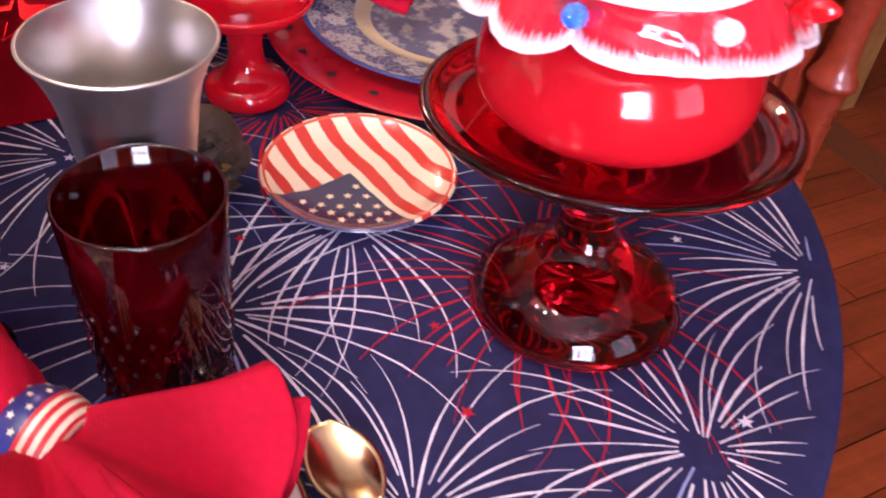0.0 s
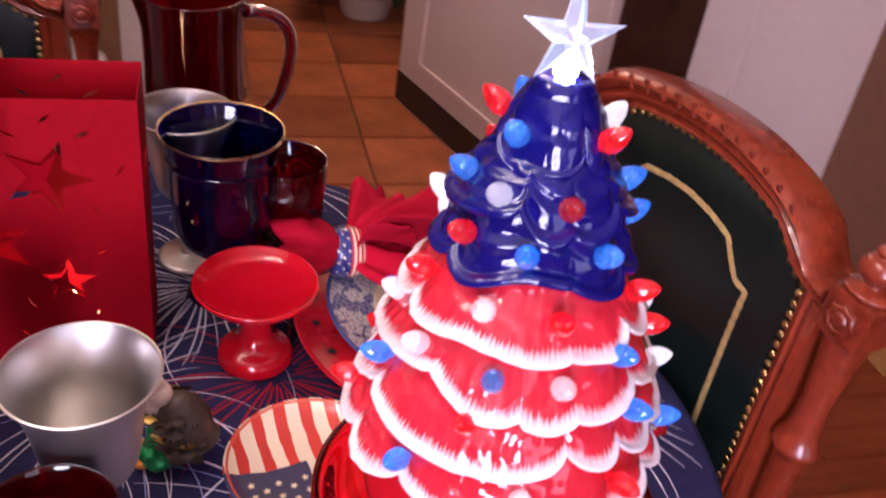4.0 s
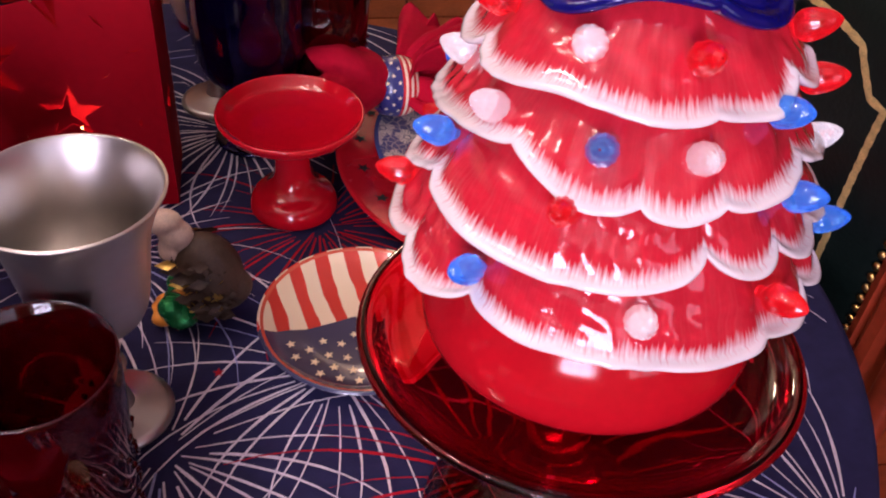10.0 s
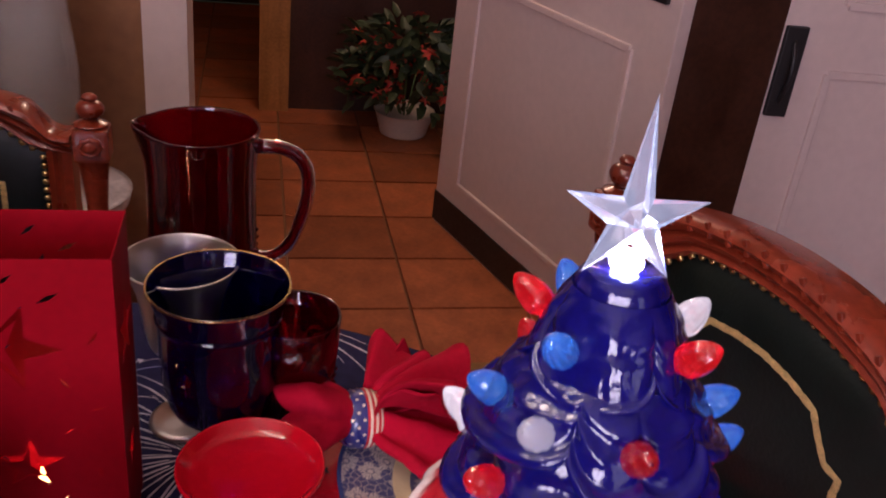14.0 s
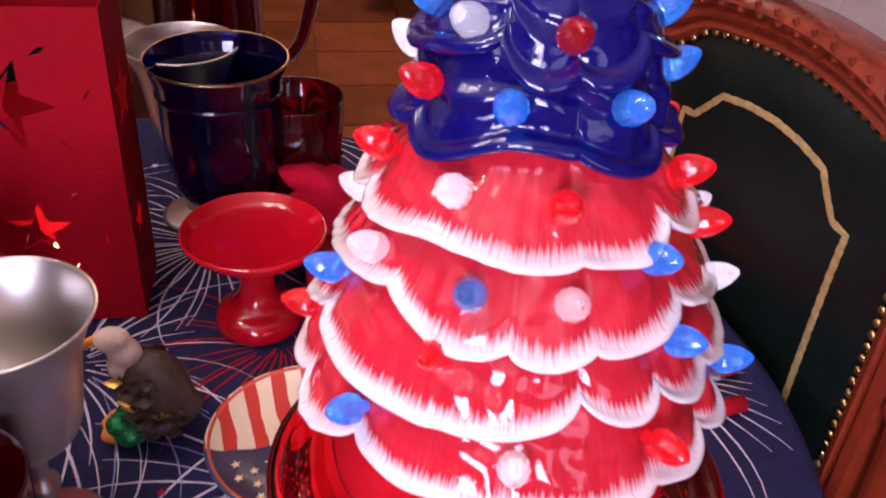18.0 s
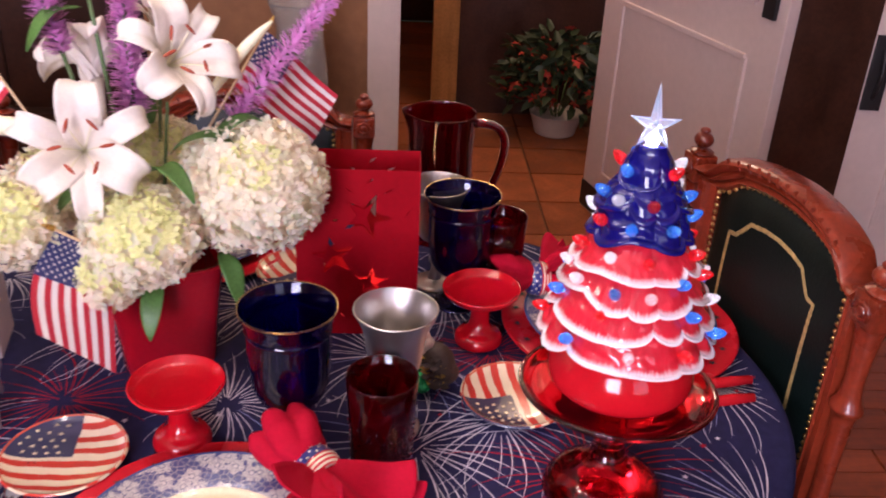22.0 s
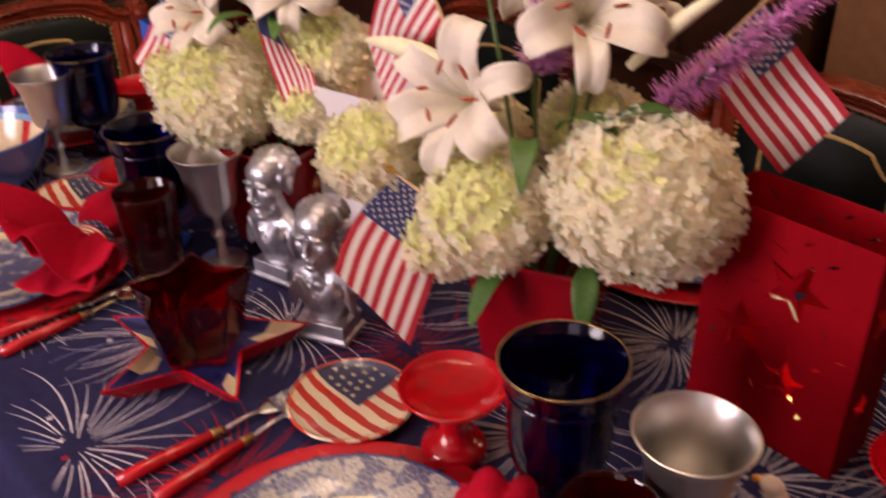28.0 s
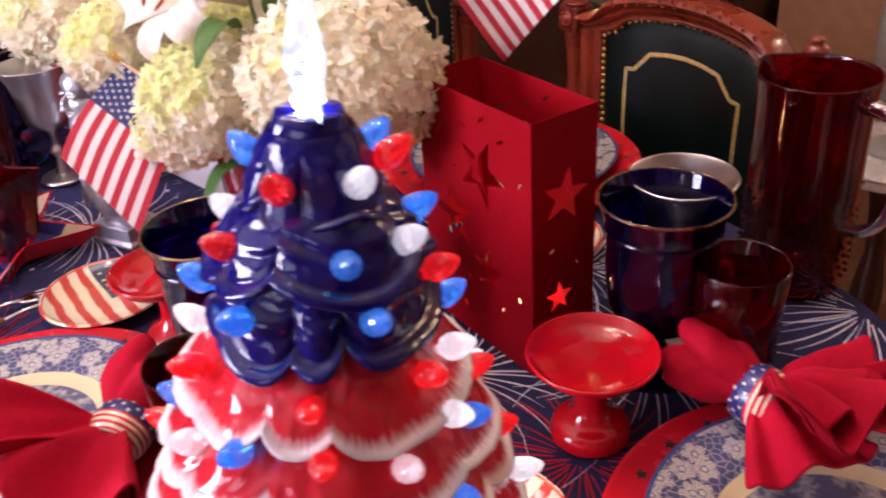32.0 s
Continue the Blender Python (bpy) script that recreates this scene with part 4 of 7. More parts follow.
# pewter goblets
goblet = thing("pewter_goblet", 0, 0, T1, 0, "brushed pewter goblet with a flared rim on a turned stem", "goblet", "pewter goblets on the table")
cup = smooth_profile([(0.0005, 0.074), (0.012, 0.0745), (0.022, 0.080), (0.0275, 0.090), (0.031, 0.112), (0.0345, 0.136), (0.0405, 0.154), (0.0452, 0.1625), (0.0448, 0.164), (0.0432, 0.1632), (0.0385, 0.153), (0.0328, 0.135), (0.0292, 0.112), (0.0258, 0.092), (0.018, 0.084)], 4) + [(0.0005, 0.083)]
part("cup", lathe("cup", [(r * 1.04, z) for r, z in cup], pewter, 56), goblet)
part("stem", lathe("stem", [(0.0005, 0.010)] + smooth_profile([(0.010, 0.010), (0.007, 0.022), (0.0055, 0.032), (0.0095, 0.040), (0.0095, 0.044), (0.0055, 0.051), (0.006, 0.062), (0.012, 0.0745)], 4) + [(0.0005, 0.0745)], pewter, 28), goblet)
part("foot", lathe("foot", [(0.0005, 0.0)] + smooth_profile([(0.030, 0.0), (0.0315, 0.002), (0.029, 0.0055), (0.020, 0.0075), (0.010, 0.0105)], 4) + [(0.0005, 0.0105)], pewter, 48), goblet)
repeat(goblet, [(-0.214, -0.003), (-0.855, -0.325), (-1.234, -0.556), (-0.309, 0.333)])

# cobalt goblets
cobalt_goblet = thing("cobalt_goblet", 0, 0, T1, 0, "cobalt blue glass goblet with a flared gold-edged lip", "goblet", "cobalt goblets on the table")
outer = [(0.0005, 0.050), (0.014, 0.050), (0.028, 0.0545), (0.038, 0.065), (0.0435, 0.083), (0.0458, 0.110), (0.0462, 0.137), (0.0468, 0.146), (0.0482, 0.149), (0.0472, 0.152), (0.0495, 0.162), (0.0540, 0.174), (0.0535, 0.1755), (0.0518, 0.1735), (0.0470, 0.162), (0.0445, 0.150), (0.0438, 0.137), (0.0434, 0.110), (0.0410, 0.086), (0.035, 0.069), (0.024, 0.060)]
part("bowl", lathe("bowl", smooth_profile(outer, 4) + [(0.0005, 0.058)], cobalt, 56), cobalt_goblet)
part("stem", lathe("stem", [(0.0005, 0.006)] + smooth_profile([(0.013, 0.006), (0.008, 0.016), (0.012, 0.027), (0.007, 0.038), (0.014, 0.0505)], 4) + [(0.0005, 0.0505)], cobalt, 32), cobalt_goblet)
part("foot", lathe("foot", [(0.0005, 0.0)] + smooth_profile([(0.033, 0.0), (0.0345, 0.002), (0.030, 0.0045), (0.013, 0.0065)], 4) + [(0.0005, 0.0065)], cobalt, 48), cobalt_goblet)
part("gold_rim", lathe("gold_rim", [(0.0528, 0.1752), (0.0541, 0.1749), (0.0543, 0.1738), (0.0537, 0.1758), (0.0528, 0.1752)], brass, 56), cobalt_goblet, "thin gilded rim")
repeat(cobalt_goblet, [(-0.311, -0.068), (-0.929, -0.397), (-1.288, -0.499), (-0.256, 0.295)])

# ruby tumblers with raised dots on the lower half
tumbler = thing("ruby_tumbler", 0, 0, T1, 0, "deep ruby glass tumbler with raised beads", "tumbler", "ruby tumblers on the table")
wall = [(0.0005, 0.0), (0.027, 0.0), (0.0285, 0.002), (0.0305, 0.030), (0.0330, 0.080), (0.0353, 0.1300), (0.0348, 0.1312), (0.0335, 0.1300), (0.0310, 0.080), (0.0285, 0.030), (0.026, 0.008), (0.0005, 0.0065)]
part("glass_body", lathe("glass_body", [(r * 1.08, z) for r, z in wall], ruby_deep, 56), tumbler)
g = Geo()
for j in range(7):
    for k in range(20):
        a, z = 2 * math.pi * (k + 0.5 * (j % 2)) / 20, 0.016 + 0.0105 * j
        r = (0.0292 + 0.045 * z) * 1.08
        g.add(*ellipsoid_geo((r * math.cos(a), r * math.sin(a), z), (0.0019, 0.0019, 0.0021), None, 6, 4))
tagged(part("bead_pattern", g.mesh("bead_pattern", ruby_deep), tumbler), kind="stuff")
repeat(tumbler, [(-0.192, -0.079), (-0.833, -0.406), (-0.214, 0.344)])

# ruby pitcher
pitcher = thing("ruby_pitcher", -0.371, 0.485, T1, 20, "large deep ruby glass pitcher with a loop handle", "pitcher")
wall = smooth_profile([(0.0005, 0.0), (0.050, 0.0), (0.056, 0.004), (0.0595, 0.04), (0.0605, 0.11), (0.0595, 0.165), (0.0600, 0.205), (0.0625, 0.238), (0.0635, 0.248), (0.0625, 0.250), (0.0600, 0.245), (0.0570, 0.205), (0.0565, 0.13), (0.056, 0.03), (0.05, 0.010)], 4) + [(0.0005, 0.008)]
part("jug_body", lathe("jug_body", wall, ruby_deep, 64, lambda a, z: 1 + (0.16 * max(math.cos(a - math.pi), 0) ** 18 * max((z - 0.21) / 0.038, 0))), pitcher)
part("handle", tube("handle", arc((0.058, 0, 0.230), (0.138, 0, 0.242), (0.110, 0, 0.145), 12)[:-1] + arc((0.110, 0, 0.145), (0.097, 0, 0.085), (0.057, 0, 0.095), 10), lambda t: 0.0085 - 0.0015 * t, ruby_deep, 14), pitcher)
g = Geo()
for j in range(9):
    for k in range(26):
        a, z = 2 * math.pi * (k + 0.5 * (j % 2)) / 26, 0.024 + 0.0130 * j
        if j < 7 or k % 3 == 0:
            g.add(*ellipsoid_geo((0.0604 * math.cos(a), 0.0604 * math.sin(a), z), (0.0024, 0.0024, 0.0026), None, 6, 4))
tagged(part("bead_pattern", g.mesh("bead_pattern", ruby_deep), pitcher), kind="stuff")

pitcher.matrix_world = pitcher.matrix_world @ Matrix.Scale(0.87, 4)

# red footed dishes
dish = thing("footed_dish", 0, 0, T1, 0, "glossy red ceramic footed dish, empty", "footed dish", "red footed dishes")
part("bowl", lathe("bowl", [(0.0005, 0.063)] + smooth_profile([(0.014, 0.063), (0.030, 0.066), (0.045, 0.073), (0.0515, 0.0805), (0.0525, 0.0835), (0.0510, 0.0845), (0.0480, 0.0815), (0.042, 0.0765), (0.028, 0.0715)], 5) + [(0.0005, 0.0705)], red_glaze, 64), dish)
part("pedestal", lathe("pedestal", [(0.0005, 0.0)] + smooth_profile([(0.031, 0.0), (0.033, 0.003), (0.0325, 0.009), (0.029, 0.015), (0.020, 0.021), (0.0140, 0.031), (0.0135, 0.048), (0.018, 0.0635)], 5) + [(0.0005, 0.0635)], red_glaze, 56), dish)
repeat(dish, [(-0.416, -0.132), (-0.192, 0.216), (-1.015, -0.437), (-1.372, -0.426)])

# flag plates
flag_plate = thing("flag_plate", 0, 0, T1, 0, "small round plate painted as an old flag", "plate", "flag plates")
R = PLATE_R
prof = [(0.0005, 0.0)] + smooth_profile([(0.033, 0.0), (0.037, 0.001), (0.0545, 0.006), (R, 0.0125), (R + 0.0006, 0.0145), (R - 0.001, 0.0155), (0.0567, 0.0105), (0.0436, 0.0072), (0.037, 0.0062)], 5) + [(0.0005, 0.0060)]
cut_at = max(range(len(prof)), key=lambda i: prof[i][0])
part("plate_body", lathe("plate_body", prof[cut_at:], flag_plate_glaze, 64), flag_plate)
part("underside", lathe("underside", prof[:cut_at + 1], plate_white, 64), flag_plate, "plain white glazed back")
g = Geo()
for j in range(5):
    for k in range(4):
        x, y = -0.0087 - 0.0125 * k - (0.0055 if j % 2 else 0), 0.0082 + 0.0104 * j
        if math.hypot(x, y) < 0.059:
            r = math.hypot(x, y)
            z = 0.0066 if r < 0.039 else 0.0066 + (r - 0.039) * 0.35
            ol = star_outline(0.0034, 0.42, rnd.uniform(0, 6))
            g.add([(x + q, y + w, z + 0.0006) for q, w in ol] + [(x, y, z + 0.0006)], [(i, (i + 1) % 10, 10) for i in range(10)])
part("star_decoration", g.mesh("star_decoration", cream, smooth=False), flag_plate, "cream painted stars")
repeat(flag_plate, [(-0.101, 0.106, 126), (-0.508, -0.216, 28), (-1.102, -0.526, 20), (-0.497, 0.258, 150)])

# place settings
charger = thing("charger_plate", 0, 0, T1, 0, "round red charger plate with black stars round the rim", "charger plate", "red chargers")
prof = [(0.0005, 0.0)] + smooth_profile([(0.105, 0.0), (0.120, 0.002), (0.162, 0.0075), (0.1655, 0.009), (0.1645, 0.0102), (0.158, 0.0100), (0.122, 0.0055), (0.108, 0.0035)], 4) + [(0.0005, 0.0030)]
part("charger_body", lathe("charger_body", prof, red_charger, 96), charger)
ol = star_outline(0.0062, 0.42)
sm = mesh("star_hole", [(x, y, 0) for x, y in ol] + [(0, 0, 0)], [(i, (i + 1) % 10, 10) for i in range(10)], dark_hole, smooth=False)
for k in range(22):
    a = 2 * math.pi * k / 22
    part("star_hole", sm, charger, m=Matrix.Translation((0.1465 * math.cos(a), 0.1465 * math.sin(a), 0.0095)) @ Matrix.Rotation(a, 4, "Z") @ Matrix.Rotation(radians(-6), 4, "Y"))
dinner = thing("dinner_plate", 0, 0, T1, 0, "blue and white transferware dinner plate with a cream band", "dinner plate", "blue dinner plates")
prof = [(0.0005, 0.0)] + smooth_profile([(0.075, 0.0), (0.080, 0.001), (0.092, 0.006), (0.128, 0.0135), (0.1345, 0.0160), (0.1350, 0.0175), (0.1330, 0.0180), (0.120, 0.0155), (0.094, 0.0100), (0.082, 0.0062), (0.072, 0.0050)], 4) + [(0.0005, 0.0046)]
part("plate_body", lathe("plate_body", prof, china_blue, 96), dinner)
SETTINGS = [(-0.287, -0.265), (-0.027, 0.342), (-0.922, -0.610), (-0.712, 0.278), (-1.476, -0.550)]
repeat(charger, [(x, y, 30 * i) for i, (x, y) in enumerate(SETTINGS)])
repeat(dinner, [(x, y, 47 * i) for i, (x, y) in enumerate(SETTINGS)], z=T1 + 0.0042)

# napkins in painted rings
ring = thing("napkin_ring", 0, 0, T1, 0, "round napkin ring painted with stars and stripes", "napkin ring", "napkin rings")
nr, v, f, idx = 48, [], [], []
band = [(-0.0165, 0.0175), (-0.0155, 0.0205), (-0.012, 0.0232), (-0.008, 0.0243), (-0.0035, 0.0250), (0.0, 0.0252), (0.0022, 0.0252), (0.0046, 0.0249), (0.0070, 0.0244), (0.0094, 0.0237), (0.0118, 0.0228), (0.0140, 0.0214), (0.0155, 0.0200), (0.0165, 0.0175), (0.012, 0.0172), (-0.012, 0.0172), (-0.0165, 0.0175)]
for x, r in band:
    v += [(x, r * math.cos(2 * math.pi * k / nr), r * math.sin(2 * math.pi * k / nr)) for k in range(nr)]
for j in range(len(band) - 1):
    c = 2 if j < 5 else (3 if j >= 13 else (1 if j % 2 else 0))
    for k in range(nr):
        f.append((j * nr + k, j * nr + (k + 1) % nr, (j + 1) * nr + (k + 1) % nr, (j + 1) * nr + k))
        idx.append(c if c < 3 else 0)
part("ring_band", mesh("ring_band", v, f, [cream_wood, ring_red, ring_blue], idx), ring)
g = Geo()
for j, (x, r) in enumerate(((-0.0125, 0.0231), (-0.0075, 0.0246), (-0.0028, 0.02525))):
    for k in range(13):
        a = 2 * math.pi * (k + 0.5 * (j % 2)) / 13
        m = Matrix.Rotation(a, 4, "X") @ Matrix.Translation((x, 0, r)) @ Matrix.Rotation(-0.25 if j == 0 else 0, 4, "Y")
        g.add([(q, w, 0.0004) for q, w in star_outline(0.0021, 0.42)] + [(0, 0, 0.0004)], [(i, (i + 1) % 10, 10) for i in range(10)], 0, m)
part("star_decoration", g.mesh("star_decoration", cream_wood, smooth=False), ring, "cream stars on navy")


def sheet(n_s, n_w, fn):
    v = [fn(i / (n_s - 1), 2 * j / (n_w - 1) - 1) for i in range(n_s) for j in range(n_w)]
    f = [(i * n_w + j, i * n_w + j + 1, (i + 1) * n_w + j + 1, (i + 1) * n_w + j) for i in range(n_s - 1) for j in range(n_w - 1)]
    return v, f


def napkin(seed, wings, label):
    """A linen square drawn through a ring: doubled folds one way, a knotted tuft the other."""
    q = random.Random(seed)
    ob = thing("napkin", 0, 0, T1, 0, label, "napkin", "red napkins")
    for yaw, rise, length, width, roll, crease in wings:
        ph = q.uniform(0, 6)
        cy, sy, cr, sr = math.cos(radians(yaw)), math.sin(radians(yaw)), math.cos(radians(roll)), math.sin(radians(roll))

        def fan(s, w):
            """One wide sweep: drawn up at one side, a valley, a ridge, then a roll turned under."""
            turn = max(w - 0.66, 0) / 0.34
            u = min((w + 1) / 1.66, 1.0)
            a = radians(yaw + (u - 0.5) * width * (1 - 0.10 * turn))
            reach = (0.012 + length * (1 + 0.07 * math.sin(7 * u + ph)) * s) * (1 - 0.12 * u - (0.10 if roll else 0.42) * (1 - u) ** 2 + 0.09 * noise.noise(Vector((u * 5, seed, ph)))) * (1 - 0.18 * turn * s)
            up = rise * ((1 - u) ** 1.6) + 0.030 * math.exp(-((u - 0.52) / 0.12) ** 2) - 0.016 * math.exp(-((u - 0.30) / 0.10) ** 2) + 0.036 * math.exp(-((u - 1.0) / 0.22) ** 2)
            up = up * s ** (0.45 if roll else 0.8) + 0.013 * (1 - s) + 0.0011 * roll * math.sin(11 * u + ph) * s + 0.0045 * math.sin(8.5 * u + 2.5 * s + ph) * s + 0.010 * s * noise.noise(Vector((s * 2.2 + seed, w * 3.4, ph))) - 0.055 * turn ** 1.4 * s
            out = 0.011 * math.sin(turn * math.pi) * s
            return (reach * math.cos(a) - out * math.sin(a), reach * math.sin(a) + out * math.cos(a) + w * 0.008 * (1 - s), max(up, -0.026 + 0.008 * s))

        def fn(s, w):
            x = 0.002 + s * length * (1 - 0.10 * abs(w) ** 3)
            flat = w * (0.009 + width * s ** 0.85)
            lift = 0.011 * (1 - s) * (1 - w * w) + (0.008 * math.sin(4.6 * w + ph) + 0.005 * math.sin(9.5 * w + 2 * ph)) * (0.35 + 0.65 * s) * crease + 0.003 * noise.noise(Vector((s * 4 + seed, w * 3, ph)))
            # the outer edge turns over
            turn = max(abs(w) - 0.72, 0) / 0.28
            lift += 0.014 * s * math.sin(turn * 2.2) * (1 if w > 0 else -0.4)
            flat *= 1 - 0.16 * turn * turn
            y, z = flat * cr - lift * sr, flat * sr + lift * cr
            z += length * rise * s ** 1.1
            return (x * cy - y * sy, x * sy + y * cy, max(z, -0.026 + 0.010 * s))

        p = part("fold", mesh("fold", *sheet(26, 41, fan if crease == 0 else fn), red_napkin), ob)
        so = p.modifiers.new("cloth", "SOLIDIFY")
        so.thickness, so.offset = 0.0022, 0
    v, f = [], []
    ns, nk = 24, 56
    for i in range(ns):
        s = i / (ns - 1)
        r = 0.015 + 0.021 * math.sin(math.pi * min(s * 0.80 + 0.02, 1)) ** 0.9
        for k in range(nk):
            a = 2 * math.pi * k / nk
            fold = abs(math.sin(2.5 * a + 1.5 * s + seed)) ** 0.6
            rr = r * (0.70 + 0.36 * fold * (0.4 + 0.6 * s) + 0.10 * noise.noise(Vector((math.cos(a) * 1.8, math.sin(a) * 1.8, s * 4 + seed))))
            v.append((-0.006 - s * (0.056 + 0.014 * fold), rr * math.cos(a) * 1.1, max(rr * math.sin(a) * 0.95 + 0.006, -0.024)))
    for i in range(ns - 1):
        f += [(i * nk + k, i * nk + (k + 1) % nk, (i + 1) * nk + (k + 1) % nk, (i + 1) * nk + k) for k in range(nk)]
    # the tuft's end folds inwards to a hollow
    o = len(v)
    for d, sc in ((0.008, 0.62), (0.022, 0.30)):
        v += [(v[(ns - 1) * nk + k][0] + d, v[(ns - 1) * nk + k][1] * sc, v[(ns - 1) * nk + k][2] * sc) for k in range(nk)]
    for j, base in ((0, (ns - 1) * nk), (1, o)):
        f += [(base + k, base + (k + 1) % nk, o + j * nk + (k + 1) % nk, o + j * nk + k) for k in range(nk)]
    f.append(tuple(o + nk + k for k in range(nk)))
    part("tuft", mesh("tuft", v, f, red_napkin), ob)
    return ob


BIG = ((-20, 0.075, 0.106, 112, 0, 0), (4, 0.02, 0.105, 0.056, 0, 0.5), (-44, 0.50, 0.092, 0.036, 26, 0.4))
SMALL = ((4, 0.082, 0.088, 130, 8, 0), (-14, 0.070, 0.066, 90, 6, 0), (24, 0.30, 0.090, 0.048, -20, 0.8), (-34, 0.10, 0.085, 0.046, 10, 0.8))
TALL = ((-6, 0.118, 0.095, 116, 3, 0), (-34, 0.105, 0.080, 76, 7, 0), (4, 0.02, 0.105, 0.056, 0, 0.5), (-58, 0.60, 0.085, 0.034, 30, 0.5))
NAPKINS = [(-0.227, -0.154, 0.802, -22, 6, BIG), (-0.150, 0.338, 0.800, 32, 4, SMALL), (-0.876, -0.485, 0.803, -28, 8, TALL), (-1.433, -0.540, 0.800, -40, 5, TALL)]
for i, (x, y, z, rz, tip, wings) in enumerate(NAPKINS):
    m = pose(x, y, z, 0, tip, rz)
    nap = napkin(11 + 7 * i, wings, "crumpled red linen napkin drawn through a painted ring")
    nap.matrix_world = m
    if i == 0:
        ring.matrix_world = m
    else:
        copy_thing(ring, m)


# cutlery with red handles
def cutlery(kind):
    ob = thing(kind, 0, 0, T1, 0, "%s with a red handle and brass collar" % kind.replace("_", " "), kind.split("_")[-1])
    g = Geo()
    g.add(*tube_geo([(0, 0, 0.005), (0.03, 0, 0.006), (0.07, 0, 0.0055), (0.098, 0, 0.005)], lambda t: 0.0052 + 0.0022 * math.sin(math.pi * (1 - t) * 0.8), 12))
    part("handle", g.mesh("handle", red_plastic), ob)
    part("collar", tube("collar", [(0.098, 0, 0.005), (0.100, 0, 0.005), (0.106, 0, 0.005), (0.112, 0, 0.0045)], lambda t: 0.0056 - 0.0018 * t, brass, 12), ob)
    if kind == "table_spoon":
        part("neck", tube("neck", [(0.110, 0, 0.0045), (0.135, 0, 0.0055), (0.152, 0, 0.006)], lambda t: 0.0026, warm_lit_steel, 8), ob)
        v, f = sheet(18, 13, lambda s, w: (0.148 + 0.055 * s, w * 0.019 * math.sin(math.pi * min(0.06 + 0.90 * s, 1)) ** 0.6, 0.0075 - 0.0058 * (1 - w * w) * math.sin(math.pi * min(s + 0.02, 1)) ** 0.7))
        p = part("bowl", mesh("bowl", v, f, warm_lit_steel), ob, "polished steel bowl, warm reflection put in as gold tint")
        p.modifiers.new("metal", "SOLIDIFY").thickness = 0.0012
    elif kind == "table_fork":
        part("neck", tube("neck", [(0.110, 0, 0.0045), (0.140, 0, 0.006), (0.155, 0, 0.0045)], lambda t: 0.0026, steel, 8), ob)
        p = part("root", mesh("root", *sheet(6, 5, lambda s, w: (0.152 + 0.018 * s, w * (0.004 + 0.008 * s ** 0.5), 0.0045 - 0.001 * s)), steel), ob)
        p.modifiers.new("metal", "SOLIDIFY").thickness = 0.0014
        for k in range(4):
            y = -0.0105 + 0.007 * k
            part("tine", tube("tine", [(0.168, y, 0.0036), (0.185, y, 0.003), (0.208, y * 0.95, 0.006)], lambda t: 0.0014 - 0.0006 * t, steel, 6), ob)
    else:
        p = part("blade", mesh("blade", *sheet(12, 4, lambda s, w: (0.110 + 0.10 * s, w * (0.0085 if s < 0.8 else 0.0085 * math.sqrt(max(1 - ((s - 0.8) / 0.2) ** 2, 0.02))) + 0.001, 0.0045)), steel), ob)
        p.modifiers.new("metal", "SOLIDIFY").thickness = 0.0014
    return ob


spoon, fork, knife = cutlery("table_spoon"), cutlery("table_fork"), cutlery("table_knife")
# near setting: handles towards the table's edge
repeat(spoon, [(-0.0105, -0.2825, 120), (0.170, 0.245, -144), (-0.717, -0.586, 121)])
repeat(knife, [(-0.058, -0.290, 114), (0.162, 0.283, -144), (-0.752, -0.607, 113)])
repeat(fork, [(-0.464, -0.450, 114), (-0.431, -0.415, 122), (-1.031, -0.743, 124), (-1.007, -0.713, 124)])

# star dish and ruby star bowl
star_dish = thing("star_dish", -0.646, -0.363, T1, 0, "star shaped ceramic dish painted with flag patches and a red edge", "dish")


def star_ring(r, inner, z, turn, n=60, soft=0.10):
    """A softened five-pointed outline at height z."""
    ol = star_outline(r, inner, turn)
    out = []
    for k in range(n):
        t = k / n * 10
        i, w = int(t), t - int(t)
        a, b = ol[i], ol[(i + 1) % 10]
        s = w
        out.append((a[0] + (b[0] - a[0]) * s, a[1] + (b[1] - a[1]) * s, z))
    return [tuple(Vector(out[k]) * (1 - 2 * soft) + soft * (Vector(out[k - 1]) + Vector(out[(k + 1) % n]))) for k in range(n)]


ST = math.radians(15)
rings = [star_ring(0.070, 0.62, 0.0, ST), star_ring(0.102, 0.48, 0.004, ST), star_ring(0.124, 0.44, 0.022, ST), star_ring(0.127, 0.445, 0.0255, ST), star_ring(0.120, 0.44, 0.025, ST), star_ring(0.102, 0.48, 0.011, ST), star_ring(0.070, 0.62, 0.007, ST)]
v = [q for r in rings for q in r]
f, idx = [], []
for j in range(len(rings) - 1):
    for k in range(60):
        f.append((j * 60 + k, j * 60 + (k + 1) % 60, (j + 1) * 60 + (k + 1) % 60, (j + 1) * 60 + k))
        idx.append(1 if j < 4 else (2 if (k // 3) % 2 else 0))
f += [tuple(range(60))[::-1], tuple(6 * 60 + k for k in range(60))]
idx += [2, 2]
part("dish_body", mesh("dish_body", v, f, [cream, red_glaze, ring_blue], idx, smooth=False), star_dish)
star_bowl = thing("star_bowl", -0.646, -0.363, T1 + 0.0075, 0, "deep ruby glass star shaped bowl on the star dish", "bowl")
